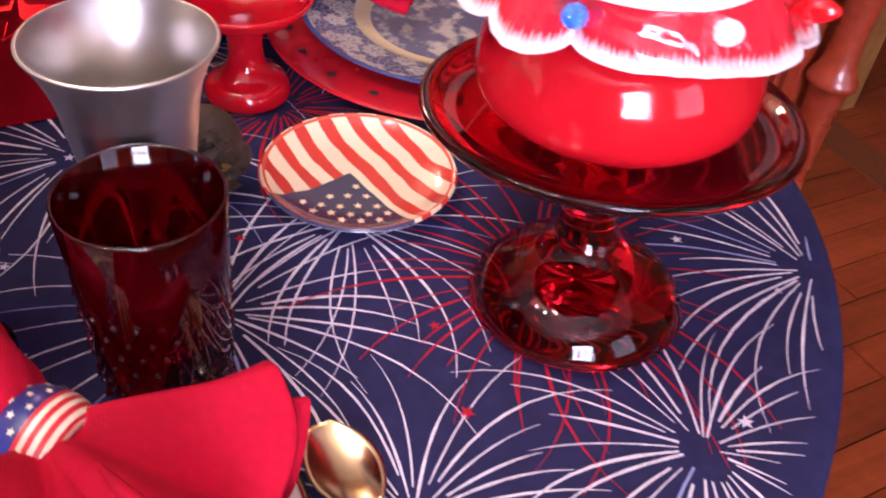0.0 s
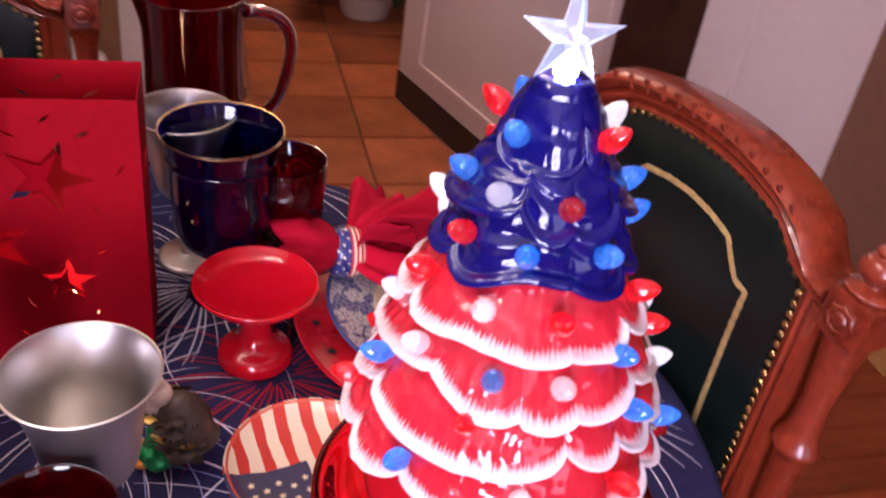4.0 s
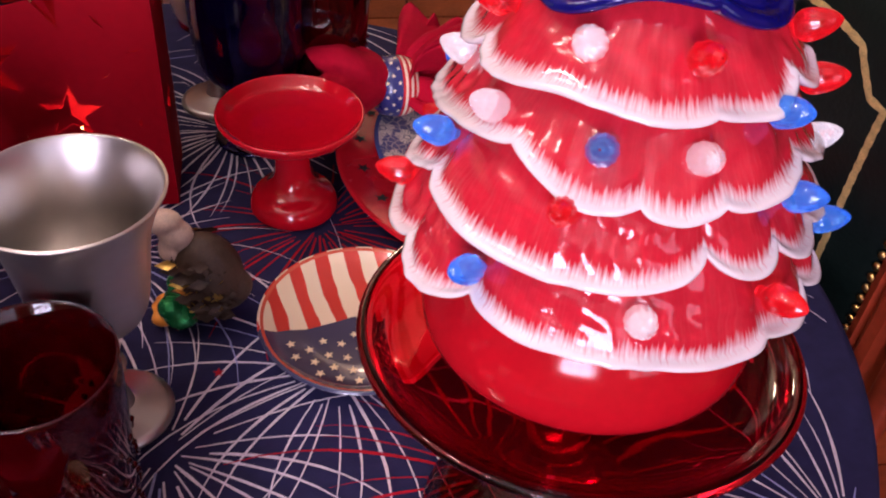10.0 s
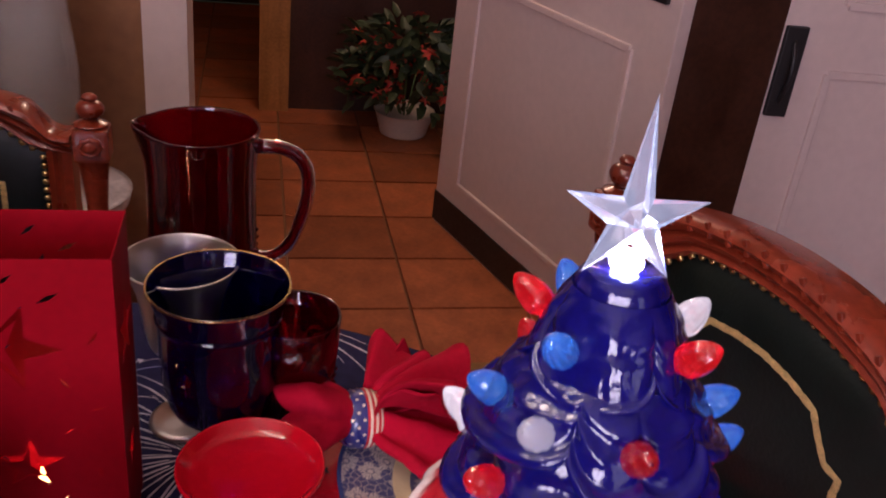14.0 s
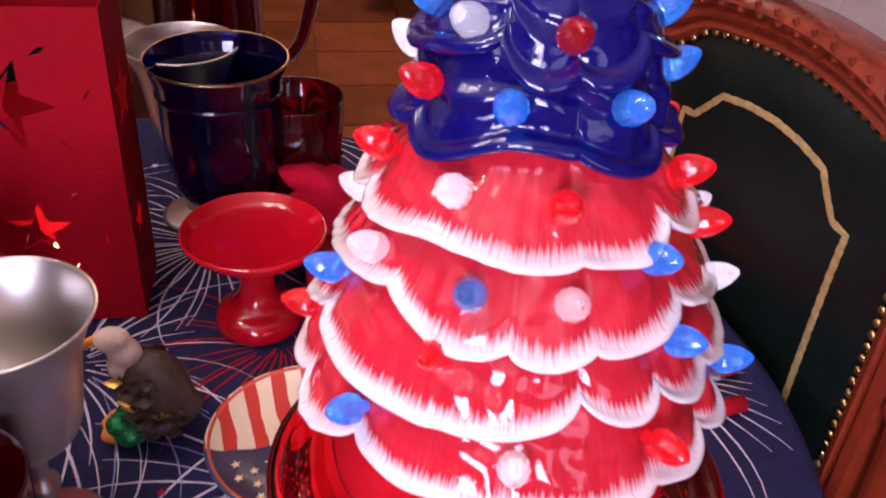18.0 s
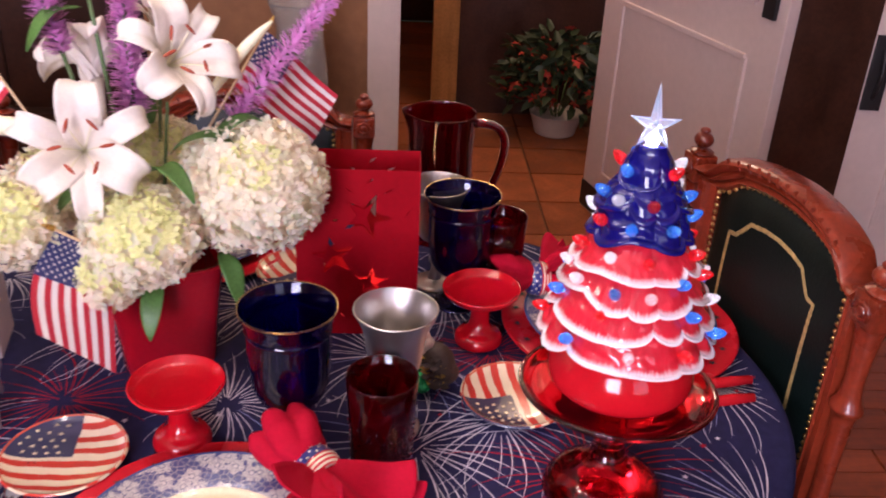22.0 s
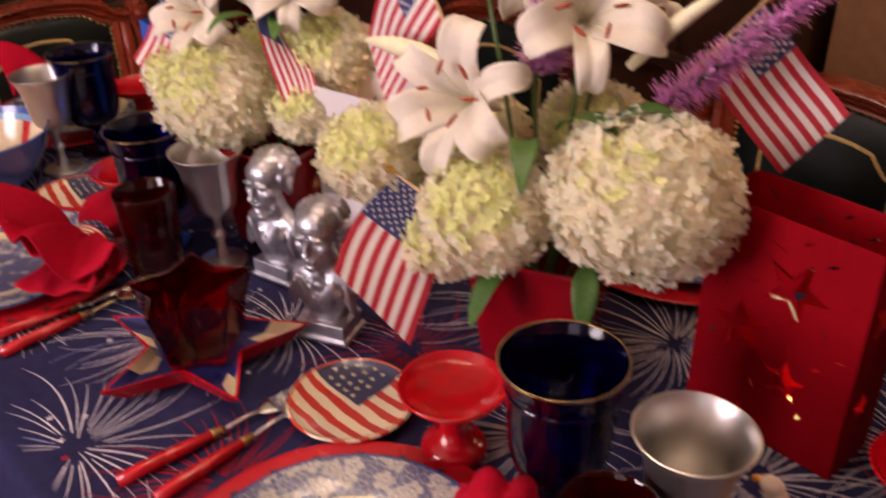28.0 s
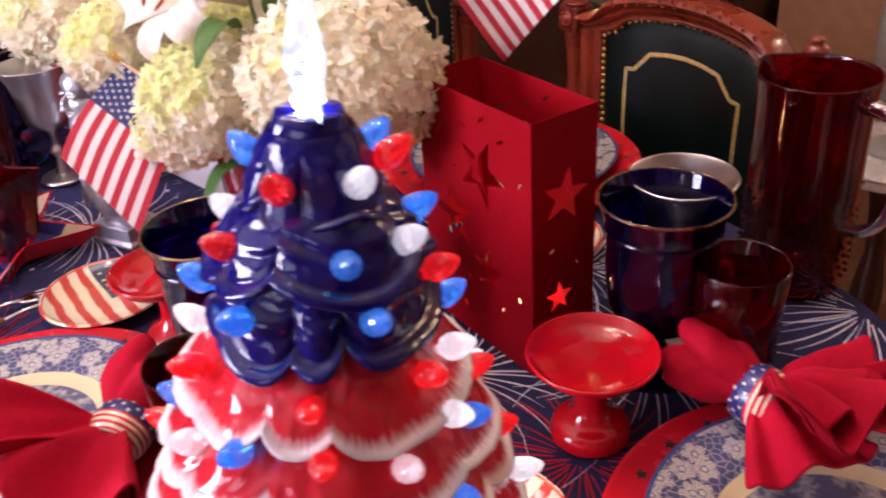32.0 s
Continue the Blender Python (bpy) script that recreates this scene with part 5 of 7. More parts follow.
rings = [star_ring(0.042, 0.66, 0.0, ST + 0.3), star_ring(0.052, 0.64, 0.012, ST + 0.3), star_ring(0.060, 0.62, 0.05, ST + 0.3), star_ring(0.072, 0.60, 0.088, ST + 0.3), star_ring(0.0735, 0.60, 0.0905, ST + 0.3), star_ring(0.0690, 0.60, 0.089, ST + 0.3), star_ring(0.0565, 0.62, 0.05, ST + 0.3), star_ring(0.047, 0.64, 0.014, ST + 0.3)]
v = [q for r in rings for q in r]
f = [(j * 60 + k, j * 60 + (k + 1) % 60, (j + 1) * 60 + (k + 1) % 60, (j + 1) * 60 + k) for j in range(len(rings) - 1) for k in range(60)]
f += [tuple(range(60))[::-1], tuple(7 * 60 + k for k in range(60))]
part("glass_body", mesh("glass_body", v, f, ruby_deep, smooth=False), star_bowl)

# painted bowl
big_bowl = thing("serving_bowl", -1.188, -0.661, T1, 0, "blue serving bowl painted with red and cream tents inside", "bowl")
prof_out = [(0.0005, 0.0), (0.045, 0.0), (0.050, 0.003), (0.075, 0.030), (0.098, 0.068), (0.106, 0.096), (0.108, 0.099), (0.105, 0.100)]
part("outside", lathe("outside", prof_out, bowl_blue, 72), big_bowl)
n, rowsb, v, f, idx = 72, [(0.1052, 0.0998), (0.101, 0.090), (0.097, 0.080), (0.090, 0.064), (0.078, 0.042), (0.06, 0.022), (0.042, 0.009), (0.0005, 0.006)], [], [], []
for r, z in rowsb:
    v += [(r * math.cos(2 * math.pi * k / n), r * math.sin(2 * math.pi * k / n), z) for k in range(n)]
for j in range(len(rowsb) - 1):
    for k in range(n):
        f.append((j * n + k, (j + 1) * n + k, (j + 1) * n + (k + 1) % n, j * n + (k + 1) % n))
        idx.append(0 if j == 0 else (3 if j == 1 and k % 9 not in (4,) else (1 if k % 9 in (0, 1) else (2 if j > 5 else 4))))
part("inside", mesh("inside", v, f, [bowl_blue, ring_red, bowl_pale, bowl_pale, cream], idx), big_bowl, "painted inside with cream and red panels")

# ruby stand with a milk-glass mug
cake_stand(-1.477, -0.302, "second ruby glass cake stand carrying a white mug")
mug = thing("mug", -1.477, -0.302, T1 + PLATE_Z - 0.0080, -105, "plain white milk-glass mug", "mug")
part("mug_body", lathe("mug_body", [(0.0005, 0.0)] + smooth_profile([(0.028, 0.0), (0.032, 0.003), (0.033, 0.02), (0.034, 0.06), (0.0355, 0.088), (0.0350, 0.0895), (0.0335, 0.088), (0.0315, 0.05), (0.030, 0.010)], 4) + [(0.0005, 0.007)], milk_glass, 48), mug)
part("handle", tube("handle", arc((0.033, 0, 0.075), (0.066, 0, 0.080), (0.060, 0, 0.045), 8)[:-1] + arc((0.060, 0, 0.045), (0.056, 0, 0.018), (0.032, 0, 0.020), 8), 0.0045, milk_glass, 10), mug)


# ---- luminary bags ----
def panel_with_stars(width, height, stars, z0=0.0, slits=()):
    """A flat card with star openings cut through it, in x and z."""
    bm = bmesh.new()
    loops = [[(0, z0), (width, z0), (width, height), (0, height)]]
    for x, z, r, t in stars:
        loops.append([(x + a, z + b) for a, b in star_outline(r, 0.40, t)])
    for x, z, l, t in slits:
        c, s = math.cos(t), math.sin(t)
        loops.append([(x + a * c - b * s, z + a * s + b * c) for a, b in ((-l, 0), (0, -l * 0.22), (l, 0), (0, l * 0.22))])
    edges = []
    for lp in loops:
        vs = [bm.verts.new((x, 0, z)) for x, z in lp]
        edges += [bm.edges.new((vs[i], vs[(i + 1) % len(vs)])) for i in range(len(vs))]
    bmesh.ops.triangle_fill(bm, use_beauty=True, use_dissolve=False, edges=edges)
    ret = bmesh.ops.extrude_face_region(bm, geom=bm.faces[:])
    bmesh.ops.translate(bm, vec=(0, 0.0006, 0), verts=[q for q in ret["geom"] if isinstance(q, bmesh.types.BMVert)])
    return bm


def luminary(name, x, y, rz, width, depth, height, m, lining, stars, slits, label, flame_at=None):
    """A folded paper bag, open at the top, with cut stars and bent-out flaps."""
    bag = thing(name, x, y, T1, rz, label, "luminary bag")
    for pn, w, mm in (("front_panel", width, Matrix.Identity(4)), ("back_panel", width, Matrix.Translation((0, depth - 0.0006, 0))),
                      ("side_panel", depth - 0.0014, Matrix.Translation((width, 0.0007, 0)) @ Matrix.Rotation(math.pi / 2, 4, "Z")), ("side_panel", depth - 0.0014, Matrix.Translation((0.0006, 0.0007, 0)) @ Matrix.Rotation(math.pi / 2, 4, "Z"))):
        front = pn != "side_panel"
        st = stars if front else [(depth * 0.5, height * 0.70, 0.026, 1.4), (depth * 0.42, height * 0.30, 0.016, 0.3)]
        bm = panel_with_stars(w, height - (0.0 if pn != "front_panel" else 0.0), st, 0.0, slits if front else [(depth * 0.3, height * 0.5, 0.005, 0.8), (depth * 0.7, height * 0.42, 0.004, 2.0)])
        me = bpy.data.meshes.new(pn)
        bm.to_mesh(me)
        bm.free()
        me.materials.append(m)
        part(pn, me, bag, m=mm)
    part("bottom", box("bottom", width - 0.002, depth - 0.002, 0.0008, m, 0, (width / 2, depth / 2, 0.0006)), bag)
    for i, (sx, sz, r, t) in enumerate(stars):
        ol = star_outline(r * 0.94, 0.40, t)
        keep = ol[:7]
        me = mesh("star_flap", [(a, 0, b) for a, b in keep] + [(0, 0, 0)], [(k, k + 1, 7) for k in range(6)], lining, smooth=False)
        part("star_flap", me, bag, m=Matrix.Translation((sx, -0.0015, sz)) @ Matrix.Rotation(radians(14 + 10 * (i % 2)), 4, "X") @ Matrix.Rotation(radians(-10 + 9 * i), 4, "Z"))
    if flame_at:
        tl = thing("tealight", 0, 0, 0, 0, "small flickering tealight glowing inside a paper bag", "tealight")
        tl.matrix_world = bag.matrix_world @ Matrix.Translation((flame_at[0], flame_at[1], 0.0016))
        part("candle_cup", lathe("candle_cup", [(0.0005, 0), (0.019, 0), (0.019, 0.016), (0.0175, 0.016), (0.0175, 0.014), (0.0005, 0.013)], white_paint, 28), tl)
        part("candle_flame", lathe("candle_flame", smooth_profile([(0.0005, 0.014), (0.0045, 0.020), (0.0052, 0.027), (0.002, 0.040), (0.0005, 0.048)], 4), flame, 16), tl)
        lamp("tealight_glow", "POINT", tl.matrix_world @ Vector((0, 0, 0.052)), tl.matrix_world @ Vector((0, 0, 0)), 0.16, (1.0, 0.55, 0.2), 0.012)
    return bag


MORE_SLITS = [(0.145, 0.185, 0.007, 1.0), (0.052, 0.172, 0.006, 0.3), (0.020, 0.225, 0.008, 2.4), (0.142, 0.072, 0.005, 1.7), (0.018, 0.100, 0.006, 0.9), (0.060, 0.030, 0.005, 2.3), (0.096, 0.228, 0.007, 0.7), (0.145, 0.128, 0.005, 0.2)]
R_STARS = [(0.092, 0.178, 0.034, 1.2), (0.048, 0.120, 0.030, 0.5), (0.098, 0.082, 0.022, 1.5)]
R_SLITS = [(0.03, 0.20, 0.009, 0.9), (0.125, 0.15, 0.006, 2.2), (0.07, 0.215, 0.007, 2.6), (0.12, 0.215, 0.008, 0.5), (0.025, 0.16, 0.006, 1.4), (0.125, 0.11, 0.004, 0.7), (0.068, 0.062, 0.005, 2.0), (0.03, 0.07, 0.005, 0.4), (0.118, 0.05, 0.004, 1.1)]
luminary("luminary_bag", -0.419, 0.122, 25, 0.160, 0.070, 0.243, red_card, red_card, R_STARS, R_SLITS + MORE_SLITS, "red paper luminary bag with cut stars and a candle inside", (0.095, 0.034))
luminary("luminary_bag", -0.837, -0.187, 36.8, 0.145, 0.080, 0.238, white_card, rust_print, [(0.094, 0.178, 0.030, 1.3), (0.045, 0.122, 0.028, 0.7), (0.098, 0.072, 0.022, 1.6)], R_SLITS, "white paper luminary bag with orange lined cut stars", (0.095, 0.034))
luminary("luminary_bag", -1.230, -0.396, 24, 0.145, 0.080, 0.232, blue_card, blue_card, [(0.05, 0.17, 0.030, 1.3), (0.10, 0.115, 0.028, 0.7), (0.052, 0.078, 0.020, 1.6)], R_SLITS, "blue paper luminary bag with cut stars and a candle inside", (0.055, 0.034))


# ---- vases and bouquets ----
def square_ring(h, z, corner=0.30, n=40):
    out = []
    for k in range(n):
        a = 2 * math.pi * (k + 0.5) / n
        c, s = math.cos(a), math.sin(a)
        e = 0.36
        out.append((h * math.copysign(abs(c) ** e, c), h * math.copysign(abs(s) ** e, s), z))
    return out


vase_glaze = mat("deep_red_vase_glaze", (0.30, 0.004, 0.010), 0.12, vary=0.10, scale=20, coat=0.3)


def vase(x, y, rz, label):
    ob = thing("flower_vase", x, y, T1, rz, label, "vase")
    rings = [square_ring(h * 1.25, z) for h, z in ((0.040, 0.0), (0.0445, 0.001), (0.046, 0.006), (0.050, 0.06), (0.056, 0.12), (0.060, 0.143), (0.061, 0.146), (0.0585, 0.146), (0.054, 0.12), (0.047, 0.06), (0.043, 0.012))]
    v = [q for r in rings for q in r]
    f = [(j * 40 + k, j * 40 + (k + 1) % 40, (j + 1) * 40 + (k + 1) % 40, (j + 1) * 40 + k) for j in range(len(rings) - 1) for k in range(40)]
    f += [tuple(range(40))[::-1], tuple((len(rings) - 1) * 40 + k for k in range(40))]
    part("vase_body", mesh("vase_body", v, f, vase_glaze), ob)
    rim = [square_ring(h * 1.25, z) for h, z in ((0.0600, 0.1445), (0.0625, 0.146), (0.0625, 0.149), (0.0580, 0.149), (0.0575, 0.1455))]
    part("rim", mesh("rim", [q for r in rim for q in r], [(j * 40 + k, j * 40 + (k + 1) % 40, (j + 1) * 40 + (k + 1) % 40, (j + 1) * 40 + k) for j in range(4) for k in range(40)], vase_glaze), ob)
    return ob


vase(-0.550, 0.010, 49, "square glossy red ceramic vase full of white flowers")
vase(-0.911, -0.229, 40, "square glossy red ceramic vase, second along the table")


def hydrangea(name, centre, radius, mats, parent, seed, count=190, squash=0.86, label=""):
    """A head of many small four-petalled florets."""
    q = random.Random(seed)
    g = Geo()
    count = int(1150 * (radius / 0.08) ** 2)
    axis = Vector((0.45, -0.55, 0.70)).normalized()
    for k in range(count):
        z = 1 - 2 * (k + 0.5) / count
        if z < -0.86:
            continue
        a = k * 2.39996 + q.uniform(-0.15, 0.15)
        rr = math.sqrt(1 - z * z)
        d = Vector((rr * math.cos(a), rr * math.sin(a), z))
        lump = 1 + 0.07 * noise.noise(d * 3.1 + Vector((seed, 0, 0)))
        depth = radius * q.uniform(0.90, 1.05) * lump
        p = Vector((d.x * depth, d.y * depth, d.z * depth * squash))
        nrm = (d + Vector((q.uniform(-0.5, 0.5), q.uniform(-0.5, 0.5), q.uniform(-0.5, 0.5)))).normalized()
        side = nrm.orthogonal().normalized()
        other = nrm.cross(side)
        s = q.uniform(0.0062, 0.0098)
        tw = q.uniform(0, 6.3)
        toward = d.dot(axis) + 0.10 * q.uniform(-1, 1)
        mi = 1 if toward > {1: 0.97, 11: 0.80}.get(seed, 0.72 if seed % 2 else 0.66) else 0
        if mi:
            s *= 0.75
        for j in range(4):
            e = tw + j * math.pi / 2
            u = side * math.cos(e) + other * math.sin(e)
            w = nrm.cross(u)
            up = s * q.uniform(0.05, 0.75)
            pts = [p, p + u * s * 0.55 + w * s * 0.48 + nrm * 0.0014, p + u * s * 1.02 + w * s * 0.20 + nrm * up, p + u * s * 1.02 - w * s * 0.20 + nrm * up, p + u * s * 0.55 - w * s * 0.48 + nrm * 0.0014]
            g.add(pts, [(0, 1, 2, 3, 4)], mi)
    g.add(*ellipsoid_geo((0, 0, 0), (radius * 0.91, radius * 0.91, radius * 0.91 * squash), None, 28, 18), 0)
    return part(name, g.mesh(name, mats), parent, label, loc=centre)


def petal_geo(length, width, curl, base, heading, rise, seed=0, n_s=12, n_w=7):
    """A lily petal: rises from its base, widens and curls back."""
    c, s = math.cos(heading), math.sin(heading)
    q = random.Random(seed)
    ph = q.uniform(0, 6)

    def fn(t, w):
        ang = rise - curl * t ** 1.6
        x = length * (t * math.cos(rise - curl * 0.5 * t ** 1.4))
        z = length * (t * math.sin(ang * 0.75 + 0.12))
        hw = width * math.sin(math.pi * min(0.08 + 0.90 * t, 1)) ** 0.75
        y = w * hw
        z += 0.18 * hw * abs(w) ** 1.5 + 0.0015 * math.sin(9 * t + ph) * abs(w)
        return base + Vector((x * c - y * s, x * s + y * c, z))

    return sheet(n_s, n_w, fn)


def lily_petal(length, width, heading, seed, th0=0.35, th1=3.7):
    """Leaves the throat steeply, spreads wide and rolls back at its tip."""
    q = random.Random(seed)
    ph, th1 = q.uniform(0, 6), th1 * q.uniform(0.86, 1.14)
    ns, path, r, z = 20, [], 0.0, 0.0
    for i in range(ns):
        t = i / (ns - 1)
        th = th0 + 1.15 * t ** 0.9 + (th1 - 1.2) * (max(t - 0.5, 0) / 0.5) ** 1.4
        path.append((r, z, th))
        r += length / (ns - 1) * math.sin(th)
        z += length / (ns - 1) * math.cos(th)
    c, s = math.cos(heading), math.sin(heading)
    v, nw = [], 11
    for i, (r, z, th) in enumerate(path):
        t = i / (ns - 1)
        hw = width * (0.20 + 0.80 * math.sin(math.pi * min(t ** 1.1 * 0.9 + 0.02, 1)) ** 0.7) * (1 if t < 0.72 else math.sqrt(max(1 - ((t - 0.72) / 0.28) ** 2.4, 0.002)))
        for j in range(nw):
            w = 2 * j / (nw - 1) - 1
            cup = 0.30 * hw * abs(w) ** 1.7 * (1 - 0.6 * t) - 0.10 * hw * math.exp(-(w / 0.16) ** 2)
            ruf = 0.0032 * math.sin(11 * t + 2.5 * w + ph) * abs(w) ** 1.5 * min(t * 3, 1)
            n = cup + ruf
            rr, zz, y = r - n * math.cos(th), z + n * math.sin(th), w * hw
            v.append((rr * c - y * s, rr * s + y * c, zz))
    f = [(i * nw + j, i * nw + j + 1, (i + 1) * nw + j + 1, (i + 1) * nw + j) for i in range(ns - 1) for j in range(nw - 1)]
    return v, f


def lily(parent, at, tilt, turn, size, seed, label="open white lily with rust anthers"):
    """An open lily, facing along its local z, as one part with petals and stamens under it."""
    fl = part("lily", mesh("lily", *tube_geo([(0, 0, -0.05 * size), (0, 0, -0.02 * size), (0, 0, 0.004)], lambda t: (0.004 + 0.005 * t) * size, 10), petal_lily), parent, label,
              m=Matrix.Translation(at) @ Matrix.Rotation(turn, 4, "Z") @ Matrix.Rotation(tilt, 4, "Y"))
    for k in range(6):
        wide = 0.0230 if k % 2 else 0.0160
        p = part("petal", mesh("petal", *lily_petal(0.118 * size, wide * size, k * math.pi / 3 + 0.12 * math.sin(seed * 3 + k), seed * 7 + k, 0.30 if k % 2 else 0.36), petal_lily), fl)
        p.modifiers.new("petal", "SOLIDIFY").thickness = 0.0009
    for k in range(6):
        a = k * math.pi / 3 + 0.5
        tip = Vector((0.026 * math.cos(a), 0.026 * math.sin(a), 0.060)) * size
        g = Geo()
        g.add(*tube_geo(arc((0, 0, 0), (0.004 * math.cos(a), 0.004 * math.sin(a), 0.03 * size), tip, 6), 0.0008, 6), 0)
        g.add(*ellipsoid_geo((0, 0, 0), (0.0021, 0.0021, 0.0085), Matrix.Translation(tip) @ Matrix.Rotation(1.3, 4, Vector((math.sin(a), math.cos(a), 0.2))), 8, 6), 1)
        part("stamen", g.mesh("stamen", [bud_green, anther]), fl)
    return fl


def bud(parent, p0, p1, width, m, name="lily_bud"):
    a, b = Vector(p0), Vector(p1)
    pts = [a + (b - a) * (i / 12) + Vector((0, 0, 0.006 * math.sin(math.pi * i / 12))) for i in range(13)]
    return part(name, tube(name, pts, lambda t: max(width * (0.35 + 1.1 * t - 1.32 * t * t + 0.02) if t < 0.93 else width * 0.16, 0.0012), m, 12), parent)


def leaf(parent, base, heading, rise, length, width, seed):
    p = part("leaf", mesh("leaf", *petal_geo(length, width, 0.9, Vector(base), heading, rise, seed), leaf_green), parent)
    p.modifiers.new("leaf", "SOLIDIFY").thickness = 0.0007


def liatris(parent, p0, p1, seed):
    """A tall spike covered with purple florets."""
    q = random.Random(seed)
    a, b = Vector(p0), Vector(p1)
    g = Geo()
    g.add(*tube_geo([a, (a + b) / 2, b], 0.003, 6), 1)
    d = (b - a).normalized()
    s = d.orthogonal().normalized()
    w = d.cross(s)
    for k in range(1500):
        t = q.random()
        e = q.uniform(0, 6.3)
        u = s * math.cos(e) + w * math.sin(e)
        p = a + (b - a) * t
        r = q.uniform(0.009, 0.0265) * (1.08 - 0.45 * t)
        tip = p + u * r + d * q.uniform(-0.002, 0.007)
        x = u.cross(d) * 0.0013
        g.add([p + u * 0.003 + x, p + u * 0.003 - x, tip - x * 1.3, tip + x * 1.3], [(0, 1, 2, 3)], 0)
    part("liatris_spike", g.mesh("liatris_spike", [purple, stem_green]), parent, "tall purple liatris spike")


def bouquet(x, y, label):
    return thing("flower_bouquet", x, y, T1 + 0.10, 0, label, "flowers")


def stems(b, tops, seed):
    q = random.Random(seed)
    for t in tops:
        foot = Vector((q.uniform(-0.018, 0.018), q.uniform(-0.018, 0.018), -0.07))
        top = Vector(t)
        part("stem", tube("stem", arc(foot, (foot.x * 0.5 + top.x * 0.25, foot.y * 0.5 + top.y * 0.25, 0.05), top, 8), 0.0024, stem_green, 6), b)


# first bouquet
B1 = Vector((-0.550, 0.010, T1 + 0.10))
b1 = bouquet(B1.x, B1.y, "white hydrangeas, lilies and purple liatris in the red vase")
HEADS = [((-0.437, 0.059, 0.992), 0.086, 1), ((-0.497, -0.070, 0.968), 0.062, 2), ((-0.593, -0.160, 1.000), 0.052, 3), ((-0.651, -0.032, 0.98), 0.055, 4), ((-0.595, 0.082, 0.985), 0.062, 5), ((-0.529, -0.105, 0.930), 0.045, 6)]
for p, r, s in HEADS:
    hydrangea("hydrangea_head", Vector(p) - B1, r, [petal_white, petal_lime], b1, s, 300 if r > 0.08 else 190, 0.86, "creamy white hydrangea head with lime centre")
stems(b1, [Vector(p) - B1 - Vector((0, 0, 0.02)) for p, r, s in HEADS], 8)
LILIES = [((-0.571, -0.059, 1.050), 1.12, -0.85, 1.0, 1), ((-0.524, 0.028, 1.130), 1.0, -0.25, 0.95, 2), ((-0.614, 0.017, 1.100), 0.8, 2.4, 0.9, 3), ((-0.571, 0.072, 1.125), 0.8, 1.4, 0.85, 9)]
for p, tilt, turn, size, s in LILIES:
    lily(b1, Vector(p) - B1, tilt, turn, size, s)
stems(b1, [Vector(p) - B1 - Vector((0, 0, 0.04)) for p, *_ in LILIES], 9)
bud(b1, Vector((-0.613, -0.062, 1.065)) - B1, Vector((-0.715, -0.137, 1.078)) - B1, 0.0185, bud_green)
bud(b1, Vector((-0.484, 0.058, 1.10)) - B1, Vector((-0.440, 0.123, 1.175)) - B1, 0.012, bud_green)
for i, (p, h, r, l) in enumerate((((-0.505, -0.031, 1.03), -0.4, 0.6, 0.09), ((-0.502, -0.001, 1.04), 0.4, 0.9, 0.085), ((-0.539, -0.051, 1.02), -1.8, 0.4, 0.08), ((-0.467, 0.029, 1.05), 1.0, 0.9, 0.08), ((-0.568, 0.047, 1.05), 2.4, 0.7, 0.09), ((-0.458, 0.019, 0.915), -0.5, -0.5, 0.07), ((-0.497, -0.051, 0.90), -1.2, -0.4, 0.07))):
    leaf(b1, Vector(p) - B1, h, r, l, 0.013, i)
liatris(b1, Vector((-0.487, 0.098, 1.055)) - B1, Vector((-0.415, 0.222, 1.19)) - B1, 4)
liatris(b1, Vector((-0.562, 0.018, 1.08)) - B1, Vector((-0.598, 0.057, 1.25)) - B1, 5)
liatris(b1, Vector((-0.548, -0.002, 1.08)) - B1, Vector((-0.557, 0.013, 1.26)) - B1, 6)

bud(b1, Vector((-0.610, 0.012, 1.245)) - B1, Vector((-0.652, -0.062, 1.243)) - B1, 0.0150, bud_yellow)
leaf(b1, Vector((-0.600, -0.008, 1.195)) - B1, -1.75, 0.1, 0.075, 0.012, 17)
liatris(b1, Vector((-0.606, -0.036, 1.150)) - B1, Vector((-0.646, -0.030, 1.262)) - B1, 7)
stems(b1, [Vector(p) - B1 for p in ((-0.606, -0.036, 1.150), (-0.610, 0.012, 1.245))], 10)

# second bouquet
B2 = Vector((-0.911, -0.229, T1 + 0.10))
b2 = bouquet(B2.x, B2.y, "white and lime hydrangeas with lilies in the second vase")
HEADS = [((-0.931, -0.294, 0.960), 0.080, 11), ((-0.902, -0.155, 1.008), 0.058, 12), ((-1.035, -0.338, 0.955), 0.050, 13), ((-0.973, -0.214, 0.99), 0.055, 14), ((-0.862, -0.193, 0.95), 0.045, 15)]
for p, r, s in HEADS:
    hydrangea("hydrangea_head", Vector(p) - B2, r, [petal_white, petal_lime], b2, s, 280 if r > 0.07 else 190, 0.86, "white hydrangea head turning lime yellow on top")
stems(b2, [Vector(p) - B2 - Vector((0, 0, 0.02)) for p, r, s in HEADS], 18)
LILIES = [((-0.978, -0.293, 1.045), 1.1, -0.75, 0.85, 21), ((-0.918, -0.184, 1.085), 1.0, -0.3, 0.85, 22), ((-1.025, -0.259, 1.065), 0.9, -1.5, 0.8, 23), ((-0.946, -0.199, 1.10), 0.6, 1.6, 0.8, 24)]
for p, tilt, turn, size, s in LILIES:
    lily(b2, Vector(p) - B2, tilt, turn, size, s)
stems(b2, [Vector(p) - B2 - Vector((0, 0, 0.04)) for p, *_ in LILIES], 19)
